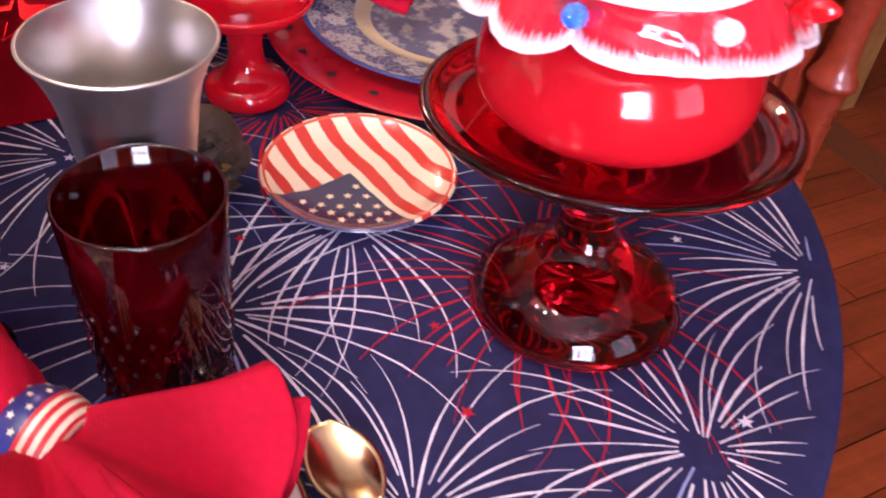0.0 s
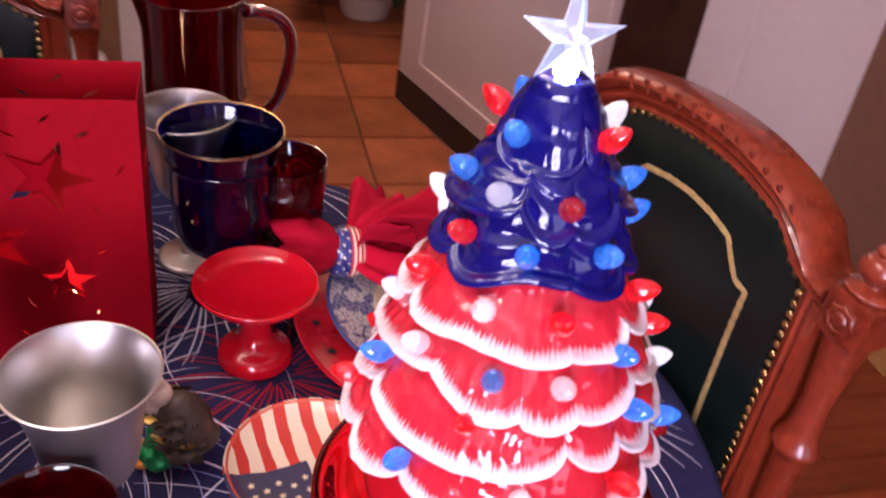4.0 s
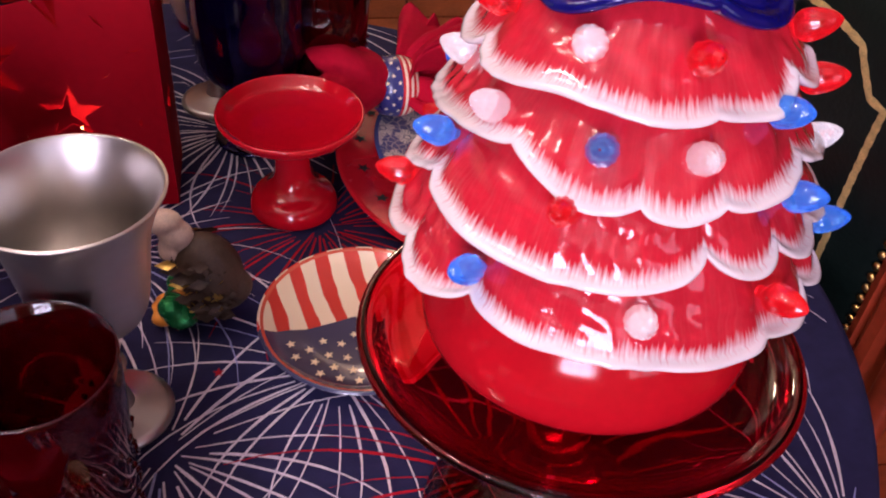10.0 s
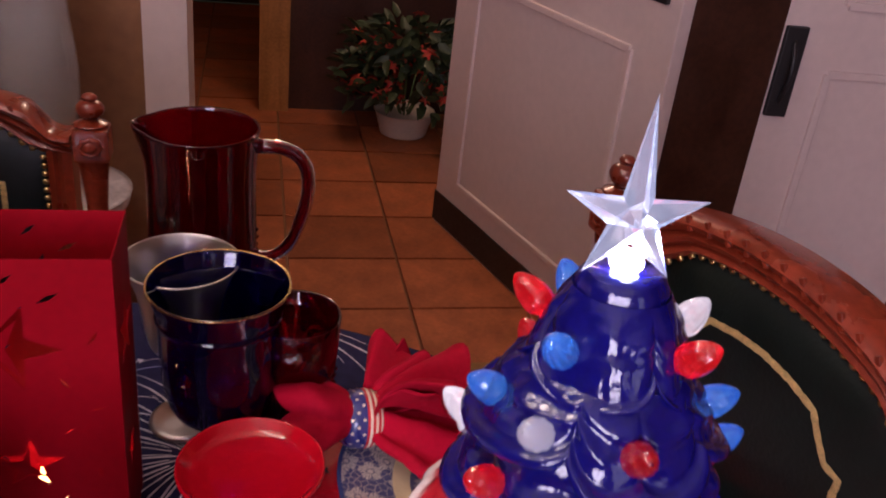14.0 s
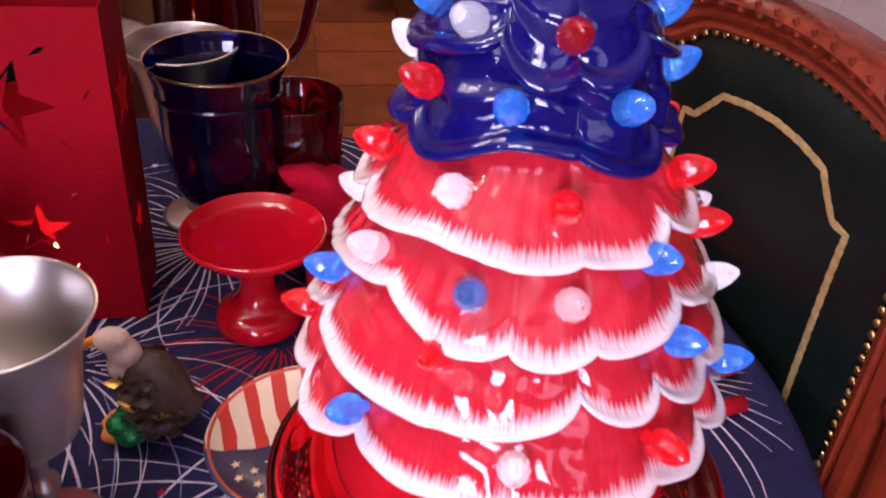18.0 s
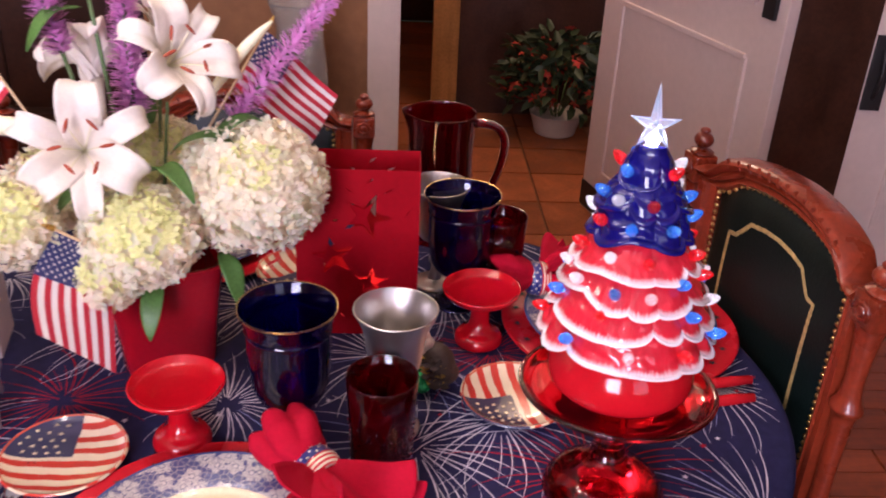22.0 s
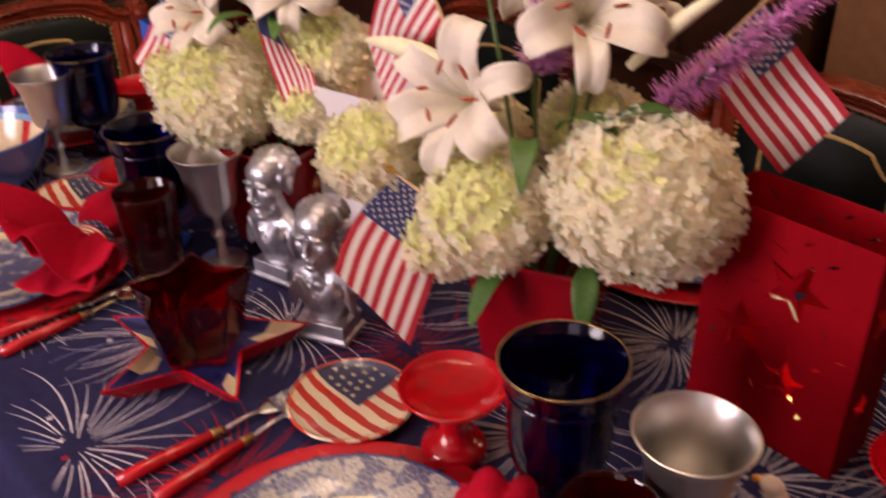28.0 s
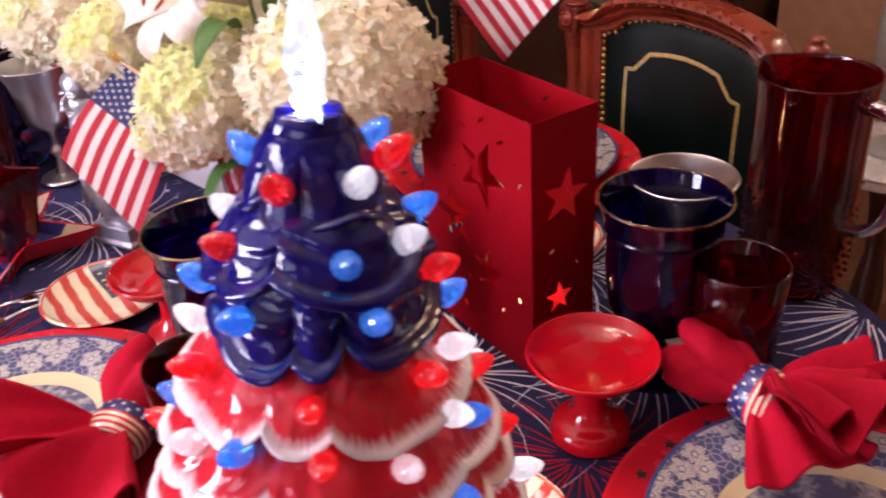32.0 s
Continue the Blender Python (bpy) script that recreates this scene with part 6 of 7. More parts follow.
bud(b2, Vector((-0.946, -0.243, 1.11)) - B2, Vector((-0.928, -0.312, 1.165)) - B2, 0.012, bud_green)
for i, (p, h, r, l) in enumerate((((-0.910, -0.203, 1.04), -0.3, 0.9, 0.085), ((-0.913, -0.233, 1.05), -1.1, 0.8, 0.08), ((-0.941, -0.204, 1.05), 2.0, 0.8, 0.09))):
    leaf(b2, Vector(p) - B2, h, r, l, 0.013, 30 + i)
bud(b2, Vector((-0.968, -0.254, 1.158)) - B2, Vector((-1.024, -0.322, 1.196)) - B2, 0.0150, bud_yellow)
lily(b2, Vector((-0.905, -0.150, 1.120)) - B2, 0.9, -0.9, 0.8, 25)
liatris(b2, Vector((-0.941, -0.204, 1.08)) - B2, Vector((-0.954, -0.179, 1.24)) - B2, 14)
liatris(b2, Vector((-0.919, -0.193, 1.08)) - B2, Vector((-0.900, -0.164, 1.23)) - B2, 15)


# ---- small stick flags ----
def stick_flag(foot, tip, drop, span, length, seed, ripple=0.006, label="small cloth flag on a gold-tipped stick", ends=None):
    """A flag of thirteen stripes on a stick; drop: the hoist's length, span: the way the fly hangs."""
    a, b = Vector(foot), Vector(tip)
    ob = thing("stick_flag", a.x, a.y, a.z, 0, label, "flag", "small flags among the flowers")
    part("stick", tube("stick", [Vector((0, 0, 0)), (b - a) * 0.5, b - a], 0.0018, stick_wood, 8), ob)
    d = (b - a).normalized()
    part("finial", tube("finial", [b - a - d * 0.002, b - a + d * 0.004, b - a + d * 0.012, b - a + d * 0.016], lambda t: 0.0034 * (1.05 - t) + 0.0004, gold_paint, 10), ob, "gold spear tip")
    q = random.Random(seed)
    ph = q.uniform(0, 6)
    hoist = -d * drop
    fly = Vector(span).normalized() * length
    nrm = hoist.cross(fly).normalized()
    top = b - a - d * 0.006

    def at(s, w, lift=0.0):
        if ends:
            c0, c1 = Vector(ends[0]) - a, Vector(ends[1]) - a
            belly = nrm * (ripple * math.sin(3.2 * s + 1.6 * w + ph) * min(s * 3, 1) + lift)
            return (top * (1 - w) + (top + hoist) * w) * (1 - s) + (c0 * (1 - w) + c1 * w) * s + belly + Vector((-0.006, -0.010, 0)) * math.sin(math.pi * s) * (1 - w)
        sag = Vector((0, 0, -0.14 * length * s * s))
        return top + hoist * w + fly * s + sag + nrm * (ripple * s * math.sin(7 * s + 2.2 * w + ph) + lift) + hoist * (0.04 * s * math.sin(5 * s + ph))

    nx, ny = 30, 26
    v = [at(i / nx, j / ny) for i in range(nx + 1) for j in range(ny + 1)]
    f, idx = [], []
    for i in range(nx):
        for j in range(ny):
            f.append((i * (ny + 1) + j, (i + 1) * (ny + 1) + j, (i + 1) * (ny + 1) + j + 1, i * (ny + 1) + j + 1))
            idx.append(2 if i < 12 and j < 14 else ((j // 2) % 2 == 0) * 1)
    c = part("cloth", mesh("cloth", v, f, [flag_white, flag_red, flag_blue], idx), ob, "red and white stripes with a navy corner")
    g = Geo()
    for r in range(9):
        for k in range(6 if r % 2 == 0 else 5):
            s0, w0 = (0.033 + 0.066 * k + (0.033 if r % 2 else 0)), 0.028 + 0.0575 * r
            for lift in (0.0006, -0.0006):
                rr = drop * 0.030
                e1, e2 = fly.normalized(), hoist.normalized()
                p = at(s0, w0, lift)
                g.add([p + e1 * x + e2 * y for x, y in star_outline(rr, 0.45)] + [p], [(i, (i + 1) % 10, 10) for i in range(10)])
    tagged(part("star_field", g.mesh("star_field", flag_white, smooth=False), c), kind="stuff")
    return ob


stick_flag((-0.506, -0.037, 0.895), (-0.539, -0.152, 1.004), 0.072, (0.3, -0.45, -0.85), 0.118, 1, 0.004, ends=((-0.510, -0.221, 0.922), (-0.476, -0.159, 0.845)))
stick_flag((-0.569, -0.002, 0.90), (-0.498, 0.201, 1.145), 0.082, (0.52, 0.50, -0.62), 0.12, 2)
stick_flag((-0.600, -0.020, 0.950), (-0.694, -0.091, 1.194), 0.090, (-0.64, -0.24, -0.73), 0.155, 3)
stick_flag((-0.900, -0.193, 0.930), (-0.880, -0.222, 1.115), 0.076, (0.18, 0.10, -0.95), 0.125, 4, 0.010, ends=((-0.845, -0.232, 0.965), (-0.830, -0.182, 0.985)))
stick_flag((-0.936, -0.253, 0.90), (-1.023, -0.348, 1.075), 0.080, (-0.45, -0.52, -0.72), 0.105, 5)


LEAF_SCALE = ([(0, 0, 0), (0.0035, 0.006, 0.001), (0, 0.014, 0), (-0.0035, 0.006, 0.001), (0, 0.006, 0.0026)], [(0, 1, 4), (1, 2, 4), (2, 3, 4), (3, 0, 4)])


# ---- busts ----
def bust(x, y, rz, bearded):
    """A small cast portrait bust on a block, one plain skin."""
    rings = []
    for z, w, d0, d1 in ((0.022, 0.022, 0.016, 0.016), (0.032, 0.025, 0.019, 0.017), (0.046, 0.034, 0.023, 0.018), (0.060, 0.042, 0.024, 0.019), (0.072, 0.0465, 0.022, 0.019), (0.081, 0.045, 0.018, 0.018), (0.089, 0.035, 0.015, 0.016), (0.096, 0.022, 0.014, 0.014), (0.104, 0.014, 0.013, 0.013)):
        ring = []
        for k in range(36):
            a = 2 * math.pi * k / 36
            c, s = math.cos(a), math.sin(a)
            fold = 1 + 0.05 * math.sin(9 * a + z * 160) * (0.04 < z < 0.085)
            ring.append((w * math.copysign(abs(c) ** 0.85, c), (d0 if s < 0 else d1) * math.copysign(abs(s) ** 0.85, s) * fold, z))
        rings.append(ring)
    p = [("skin", *sweep(rings)), ("block", (0, 0, 0.0125), (0.058, 0.048, 0.025)), ("block", (0, 0, 0.003), (0.064, 0.054, 0.006)),
         ((0.015, -0.0235, 0.064), (0.0066, 0.0042, 0.028), (4, 20, 0)), ((-0.015, -0.0235, 0.064), (0.0066, 0.0042, 0.028), (4, -20, 0)), ((0.023, -0.0215, 0.072), (0.010, 0.0040, 0.009), (0, 35, 0)), ((-0.023, -0.0215, 0.072), (0.010, 0.0040, 0.009), (0, -35, 0)), ((0.036, -0.012, 0.060), (0.005, 0.008, 0.022), (0, -12, 0)), ((-0.036, -0.012, 0.060), (0.005, 0.008, 0.022), (0, 12, 0)), ((0, -0.0235, 0.056), (0.0016, 0.0030, 0.0016)), ((0, -0.0240, 0.066), (0.0016, 0.0030, 0.0016)),
         ((0, 0.0, 0.106), (0.0145, 0.0145, 0.016)), ((0, -0.0165, 0.0945), (0.005, 0.005, 0.0045)),
         ((0, 0.004, 0.146), (0.0215, 0.0265, 0.0235)), ((0, -0.008, 0.125), (0.0165, 0.0170, 0.0225)), ((0, -0.011, 0.148), (0.0185, 0.0135, 0.0170)), ((0, -0.0205, 0.1085), (0.0075, 0.0060, 0.0060)),
         ((0.0120, -0.0150, 0.1300), (0.0062, 0.0075, 0.0065)), ((-0.0120, -0.0150, 0.1300), (0.0062, 0.0075, 0.0065)), ((0, -0.0265, 0.1315), (0.0030, 0.0050, 0.0090), (-16, 0, 0)), ((0, -0.0290, 0.1260), (0.0048, 0.0044, 0.0034)),
         ((0.0088, -0.0225, 0.1415), (0.0075, 0.0036, 0.0022), (0, 10, 12)), ((-0.0088, -0.0225, 0.1415), (0.0075, 0.0036, 0.0022), (0, -10, -12)), ((0.0085, -0.0195, 0.1368), (0.0036, 0.0030, 0.0022)), ((-0.0085, -0.0195, 0.1368), (0.0036, 0.0030, 0.0022)),
         ((0, -0.0245, 0.1188), (0.0070, 0.0032, 0.0017)), ((0, -0.0240, 0.1152), (0.0058, 0.0034, 0.0018)), ((0.0222, 0.002, 0.133), (0.0030, 0.0055, 0.0088)), ((-0.0222, 0.002, 0.133), (0.0030, 0.0055, 0.0088))]
    q = random.Random(5 + bearded)
    if bearded:
        p += [((0.012, -0.0165, 0.0955), (0.0085, 0.0045, 0.0050), (0, 12, 0)), ((-0.012, -0.0165, 0.0955), (0.0085, 0.0045, 0.0050), (0, -12, 0)),
              ((0, -0.0185, 0.1030), (0.0115, 0.0085, 0.0080)), ((0.0135, -0.0085, 0.1110), (0.0048, 0.0080, 0.0110)), ((-0.0135, -0.0085, 0.1110), (0.0048, 0.0080, 0.0110)),
              ((0, 0.0065, 0.1525), (0.0235, 0.0260, 0.0200)), ((0.0205, 0.002, 0.1440), (0.0050, 0.0110, 0.0120)), ((-0.0205, 0.002, 0.1440), (0.0050, 0.0110, 0.0120))]
        for k in range(46):
            a, h = q.uniform(-0.35, 3.5), q.uniform(-0.25, 1.0)
            c = math.sqrt(max(1 - h * h, 0.05))
            p.append(((0.0225 * c * math.cos(a), 0.0065 + 0.025 * c * math.sin(a), 0.1525 + 0.0185 * h), (0.0040, 0.0052, 0.0030), (q.uniform(-30, 30), q.uniform(-30, 30), q.uniform(0, 180))))
    else:
        p += [((0, 0.0065, 0.1510), (0.0228, 0.0262, 0.0195)), ((0, 0.027, 0.118), (0.0075, 0.0075, 0.0220)), ((0, 0.033, 0.112), (0.0135, 0.0045, 0.0050)), ((0, -0.0185, 0.086), (0.0070, 0.0050, 0.0120)), ((0, -0.0205, 0.076), (0.0095, 0.0040, 0.0070))]
        for side in (-1, 1):
            for k in range(4):
                p.append(((side * 0.0218, 0.008, 0.1180 + 0.0075 * k), (0.0046, 0.0150, 0.0036), (-10, 0, side * 4)))
        for k in range(11):
            a = -0.2 + k * 0.354
            p.append(((0.0205 * math.cos(a), 0.0065 + 0.022 * math.sin(a), 0.1585), (0.0034, 0.0034, 0.0100), (math.degrees(0.55 * math.sin(a)), math.degrees(-0.55 * math.cos(a)), 0)))
    grown = []
    for c in p:
        if isinstance(c[0], tuple) and c[0][2] > 0.1005:
            x0, y0, z1 = c[0]
            c = ((x0 * 1.2, y0 * 1.2 - 0.003, 0.0955 + (z1 - 0.1005) * 1.12), tuple(r * k for r, k in zip(c[1], (1.2, 1.2, 1.14))), *c[2:])
        grown.append(c)
    ob = cast("bust", grown, silver_cast, 0.0013, 2)
    ob.matrix_world = pose(x, y, T1, 0, 0, rz)
    return tagged(ob, "silver painted bust of a %s man on a small block" % ("bearded" if bearded else "wigged"), "bust")


bust(-0.801, -0.251, 40, True)
bust(-0.653, -0.213, 52, False)

# eagle ornament
eagle = thing("eagle_ornament", -0.209, 0.083, T1, 290, "glass eagle ornament with white head and green perch", "ornament")
for nm, pcs, m in (("body", [((0, 0.012, 0.043), (0.018, 0.022, 0.027), (18, 0, 0)), ((0, 0.022, 0.024), (0.011, 0.020, 0.014), (40, 0, 0))], pine_brown),
                   ("head", [((0, -0.010, 0.080), (0.0085, 0.0115, 0.0085)), ((0, -0.004, 0.070), (0.0100, 0.0110, 0.0100), (-20, 0, 0)), ((0, -0.008, 0.060), (0.0095, 0.0080, 0.0100))], feather_white),
                   ("perch", [((0, -0.006, 0.012), (0.022, 0.014, 0.011)), ((0.012, -0.012, 0.020), (0.008, 0.008, 0.008)), ((-0.010, -0.010, 0.022), (0.007, 0.007, 0.007))], glitter_green),
                   ("beak", [((0, -0.0215, 0.079), (0.0032, 0.007, 0.0034), (20, 0, 0)), ((0, -0.0265, 0.0755), (0.0022, 0.0028, 0.0042))], orange_paint),
                   ("talon", [((0.008, -0.018, 0.007), (0.006, 0.008, 0.0055)), ((-0.008, -0.018, 0.007), (0.006, 0.008, 0.0055)), ((0.002, -0.020, 0.012), (0.005, 0.006, 0.0045))], orange_paint)):
    o = cast(nm, pcs, m, 0.0016, 2)
    o.parent = eagle
q = random.Random(3)
for side in (-1, 1):
    g = Geo()
    for k in range(70):
        t, w = q.random(), q.random()
        p = Vector((side * (0.012 + 0.008 * math.sin(3 * w)), -0.006 + 0.030 * w + 0.012 * t, 0.062 - 0.046 * t))
        g.add(*LEAF_SCALE, 1 if q.random() < 0.12 else 0, Matrix.Translation(p) @ Euler((radians(200 + q.uniform(-18, 18)), radians(side * q.uniform(35, 75)), q.uniform(-0.4, 0.4))).to_matrix().to_4x4())
    tagged(part("wing", g.mesh("wing", [pine_brown, gold_paint]), eagle), "folded wing of dark glittering feathers", kind="stuff")

# ---- chairs ----


def bow(x):
    """How far the chair's back bends away from the sitter."""
    return -0.034 * (1 - min(abs(x) / 0.19, 1) ** 2)


def ease(t):
    t = min(max(t, 0), 1)
    return t * t * (3 - 2 * t)


def leather_top(x):
    a = abs(x)
    return 0.874 + 0.022 * ease((0.128 - a) / 0.036) + 0.012 * max(0, 1 - (a / 0.10) ** 2)


def crest_top(x):
    a = abs(x)
    return 0.896 + 0.028 * ease((0.150 - a) / 0.03) + 0.018 * max(0, 1 - (a / 0.125) ** 2)


LEATHER_HALF, LEATHER_LOW = 0.137, 0.565


def leather_front(x, z):
    s, w = x / LEATHER_HALF, (z - LEATHER_LOW) / (leather_top(x) - LEATHER_LOW)
    edge = max(0, (1 - abs(s) ** 2.6)) * max(0, (1 - abs(2 * w - 1) ** 3.2))
    return bow(x) + 0.004 + 0.024 * edge ** 0.62


def hard(data, angle=35):
    data.set_sharp_from_angle(angle=radians(angle))
    return data


def dining_chair(label):
    c = thing("dining_chair", 0, 0, 0, 0, label, "chair", "chairs round the table")
    # leather of the back
    g = Geo()
    nu, nw = 40, 34
    verts = []
    for j in range(nw + 1):
        for i in range(nu + 1):
            x = LEATHER_HALF * (2 * i / nu - 1)
            z = LEATHER_LOW + (leather_top(x) - LEATHER_LOW) * j / nw
            verts.append((x, leather_front(x, z), z))
    faces = [(j * (nu + 1) + i, j * (nu + 1) + i + 1, (j + 1) * (nu + 1) + i + 1, (j + 1) * (nu + 1) + i) for j in range(nw) for i in range(nu)]
    back_off = len(verts)
    verts += [(x, bow(x) - 0.012, z) for x, _, z in verts]
    faces += [tuple(back_off + k for k in q)[::-1] for q in faces]
    part("backrest", mesh("backrest", verts, faces, leather), c, "dark green buttonless leather back panel")
    # tooled gold line with shouldered top
    outline = [(-0.092, 0.60), (-0.092, 0.828), (-0.078, 0.830), (-0.064, 0.846), (-0.055, 0.857), (-0.028, 0.8625), (0, 0.8645), (0.028, 0.8625), (0.055, 0.857), (0.064, 0.846), (0.078, 0.830), (0.092, 0.828), (0.092, 0.60)]
    dense = []
    for a, b in zip(outline, outline[1:]):
        k = max(2, int(math.dist(a, b) / 0.004))
        dense += [(a[0] + (b[0] - a[0]) * i / k, a[1] + (b[1] - a[1]) * i / k) for i in range(k)]
    dense.append(outline[-1])
    rows = []
    for i, (x, z) in enumerate(dense):
        a, b = dense[max(i - 1, 0)], dense[min(i + 1, len(dense) - 1)]
        d = Vector((b[0] - a[0], b[1] - a[1])).normalized()
        w = 0.0029 + 0.0004 * math.sin(i * 2.4)
        p, q = (x - d.y * w, z + d.x * w), (x + d.y * w, z - d.x * w)
        rows.append([(p[0], leather_front(*p) + 0.0006, p[1]), (x, leather_front(x, z) + 0.0012, z), (q[0], leather_front(*q) + 0.0006, q[1])])
    part("gold_line", mesh("gold_line", *sweep(rows, False), gold_tooling), c, "worn gold tooled border line")
    # brass nails
    g = Geo()
    border = [(-LEATHER_HALF, LEATHER_LOW + (0.874 - LEATHER_LOW) * i / 60) for i in range(60)]
    border += [(LEATHER_HALF * (2 * i / 80 - 1), leather_top(LEATHER_HALF * (2 * i / 80 - 1))) for i in range(80)]
    border += [(LEATHER_HALF, 0.874 - (0.874 - LEATHER_LOW) * i / 60) for i in range(61)]
    gone, last = 0, border[0]
    for p in border:
        gone += math.dist(p, last)
        last = p
        if gone >= 0.0092:
            gone = 0
            g.add(*ellipsoid_geo((p[0] * 0.985, bow(p[0]) + 0.010, p[1] - 0.002), (0.0036, 0.0030, 0.0036), nu=8, nv=5))
    tagged(part("nail_trim", g.mesh("nail_trim", brass), c), "row of domed brass nails", kind="stuff")
    # crest rail with its mouldings
    rings = []
    for i in range(61):
        x = 0.166 * (2 * i / 60 - 1)
        lo, hi, y = (leather_top(x) - 0.002) if abs(x) < LEATHER_HALF else 0.872, crest_top(x), bow(x)
        ring = [(0.004, 0), (0.013, 0.03), (0.017, 0.12), (0.014, 0.26), (0.012, 0.30), (0.020, 0.36), (0.023, 0.48), (0.019, 0.56), (0.017, 0.60), (0.026, 0.68), (0.030, 0.82), (0.027, 0.92), (0.018, 1.0), (-0.012, 1.0), (-0.020, 0.9), (-0.018, 0)]
        rings.append([(x, y + dy, lo + (hi - lo) * k) for dy, k in ring])
    part("crest_rail", hard(mesh("crest_rail", *sweep(rings), mahogany)), c, "arched moulded mahogany crest rail")
    for i in range(13):
        x = 0.112 * (2 * i / 12 - 1)
        part("notch", NOTCH, c, m=Matrix.Translation((x, bow(x) + 0.027, crest_top(x) - 0.006)) @ Matrix.Rotation(0.5, 4, "Y"))
    for side in (-1, 1):
        rings = []
        for j in range(14):
            z = 0.44 + (0.874 - 0.44) * j / 13
            prof = [(0.136, 0.002), (0.139, 0.013), (0.146, 0.016), (0.150, 0.012), (0.156, 0.018), (0.166, 0.018), (0.166, -0.018), (0.136, -0.018)]
            rings.append([(side * x, bow(x) + y, z) for x, y in (prof if side > 0 else prof[::-1])])
        part("stile", hard(mesh("stile", *sweep(rings), mahogany)), c)
    rings = []
    for i in range(31):
        x = 0.15 * (2 * i / 30 - 1)
        rings.append([(x, bow(x) + dy, z) for dy, z in ((0.004, 0.567), (0.014, 0.564), (0.018, 0.552), (0.014, 0.540), (0.018, 0.530), (-0.018, 0.530), (-0.018, 0.567))])
    part("lower_rail", hard(mesh("lower_rail", *sweep(rings), mahogany)), c)
    for side in (-1, 1):
        post = part("back_post", POST, c, "turned mahogany post with a square block", loc=(side * 0.186, 0.0, 0))
        part("post_block", BLOCK, post, loc=(0, 0, 0.885))
        part("finial", FINIAL, post, loc=(0, 0, 0.905))
        part("rosette", ROSETTE, post, m=Matrix.Translation((0, 0.0185, 0.885)) @ Matrix.Rotation(radians(-90), 4, "X"))
    # seat
    part("seat_frame", box("seat_frame", 0.40, 0.40, 0.06, mahogany, 0.008, (0, 0.19, 0.415)), c)
    v, f = box_geo(0.37, 0.37, 0.05, 0.018, (0, 0.20, 0.465))
    part("seat", mesh("seat", v, f, leather), c, "dark green leather seat")
    for x in (-0.175, 0.175):
        part("leg", LEG, c, loc=(x, 0.365, 0))
    return c


gold_tooling = mat("gold_tooling", (0.72, 0.52, 0.20), 0.42, metal=0.55, vary=0.45, scale=160, bump=0.3, bump_scale=400)
NOTCH = box("notch", 0.004, 0.004, 0.013, mahogany, 0.001)
POST = lathe("back_post", smooth_profile([(0.0004, 0), (0.014, 0), (0.017, 0.03), (0.015, 0.20), (0.021, 0.38), (0.021, 0.46), (0.012, 0.50), (0.0125, 0.56), (0.018, 0.575), (0.012, 0.59), (0.0105, 0.66), (0.013, 0.74), (0.019, 0.755), (0.013, 0.77), (0.011, 0.80), (0.014, 0.845), (0.0165, 0.866), (0.012, 0.872)], 4), mahogany, 20)
BLOCK = box("post_block", 0.036, 0.036, 0.040, mahogany, 0.004)
FINIAL = lathe("finial", smooth_profile([(0.016, 0), (0.018, 0.003), (0.012, 0.006), (0.007, 0.009), (0.012, 0.014), (0.0145, 0.021), (0.011, 0.028), (0.006, 0.031), (0.008, 0.034), (0.005, 0.038), (0.0005, 0.039)], 4), mahogany, 20)
ROSETTE = lathe("rosette", smooth_profile([(0.012, -0.002), (0.012, 0.002), (0.009, 0.0035), (0.007, 0.002), (0.005, 0.0045), (0.0005, 0.005)], 3), mahogany, 16, lambda a, z: 1 + 0.1 * math.cos(8 * a))
LEG = lathe("leg", smooth_profile([(0.0004, 0), (0.013, 0), (0.016, 0.03), (0.013, 0.06), (0.020, 0.20), (0.024, 0.30), (0.016, 0.33), (0.024, 0.345), (0.022, 0.385)], 4), mahogany, 20)


def chair_pose(u, v, face):
    return Matrix.Translation(uv(u, v, 0)) @ Matrix.Rotation(TURN + face, 4, "Z")


chair = dining_chair("carved mahogany dining chair with brass-nailed green leather back")
chair.matrix_world = chair_pose(0.264, 0.322, 1.76) @ Matrix.Diagonal((1.15, 1.0, 1.045, 1))
for u, v, face in ((-0.446, 0.835, math.pi), (-1.015, 0.785, math.pi), (-1.606, 0.145, -1.54)):
    copy_thing(chair, chair_pose(u, v, face) @ Matrix.Diagonal((0.95, 1.0, 0.945, 1)))

# ---- china cabinet ----
cab = thing("china_cabinet", 0, 0, 0, 0, "dark wood china cabinet with two lit glass doors", "cabinet")
cab.matrix_world = Matrix.Translation(uv(-1.385, 1.50, 0)) @ Matrix.Rotation(TURN, 4, "Z")
for nm, sx, sy, sz, x, y, z in (("side_panel", 0.022, 0.50, 2.1, -0.45, 0.265, 1.05), ("side_panel", 0.022, 0.50, 2.1, 0.60, 0.265, 1.05), ("top", 1.11, 0.55, 0.05, 0.075, 0.25, 2.125),
                                ("base", 1.07, 0.50, 0.66, 0.075, 0.262, 0.33), ("partition", 0.02, 0.47, 1.44, 0.315, 0.265, 1.38)):
    part(nm, box(nm, sx, sy, sz, dark_wood, 0.004, (x, y, z)), cab)
part("back_panel", box("back_panel", 0.74, 0.012, 1.44, cabinet_lining, 0.001, (-0.065, 0.50, 1.38)), cab, "pale yellow lined back")
part("display_floor", box("display_floor", 0.74, 0.46, 0.012, white_paint, 0.001, (-0.065, 0.265, 0.669)), cab)
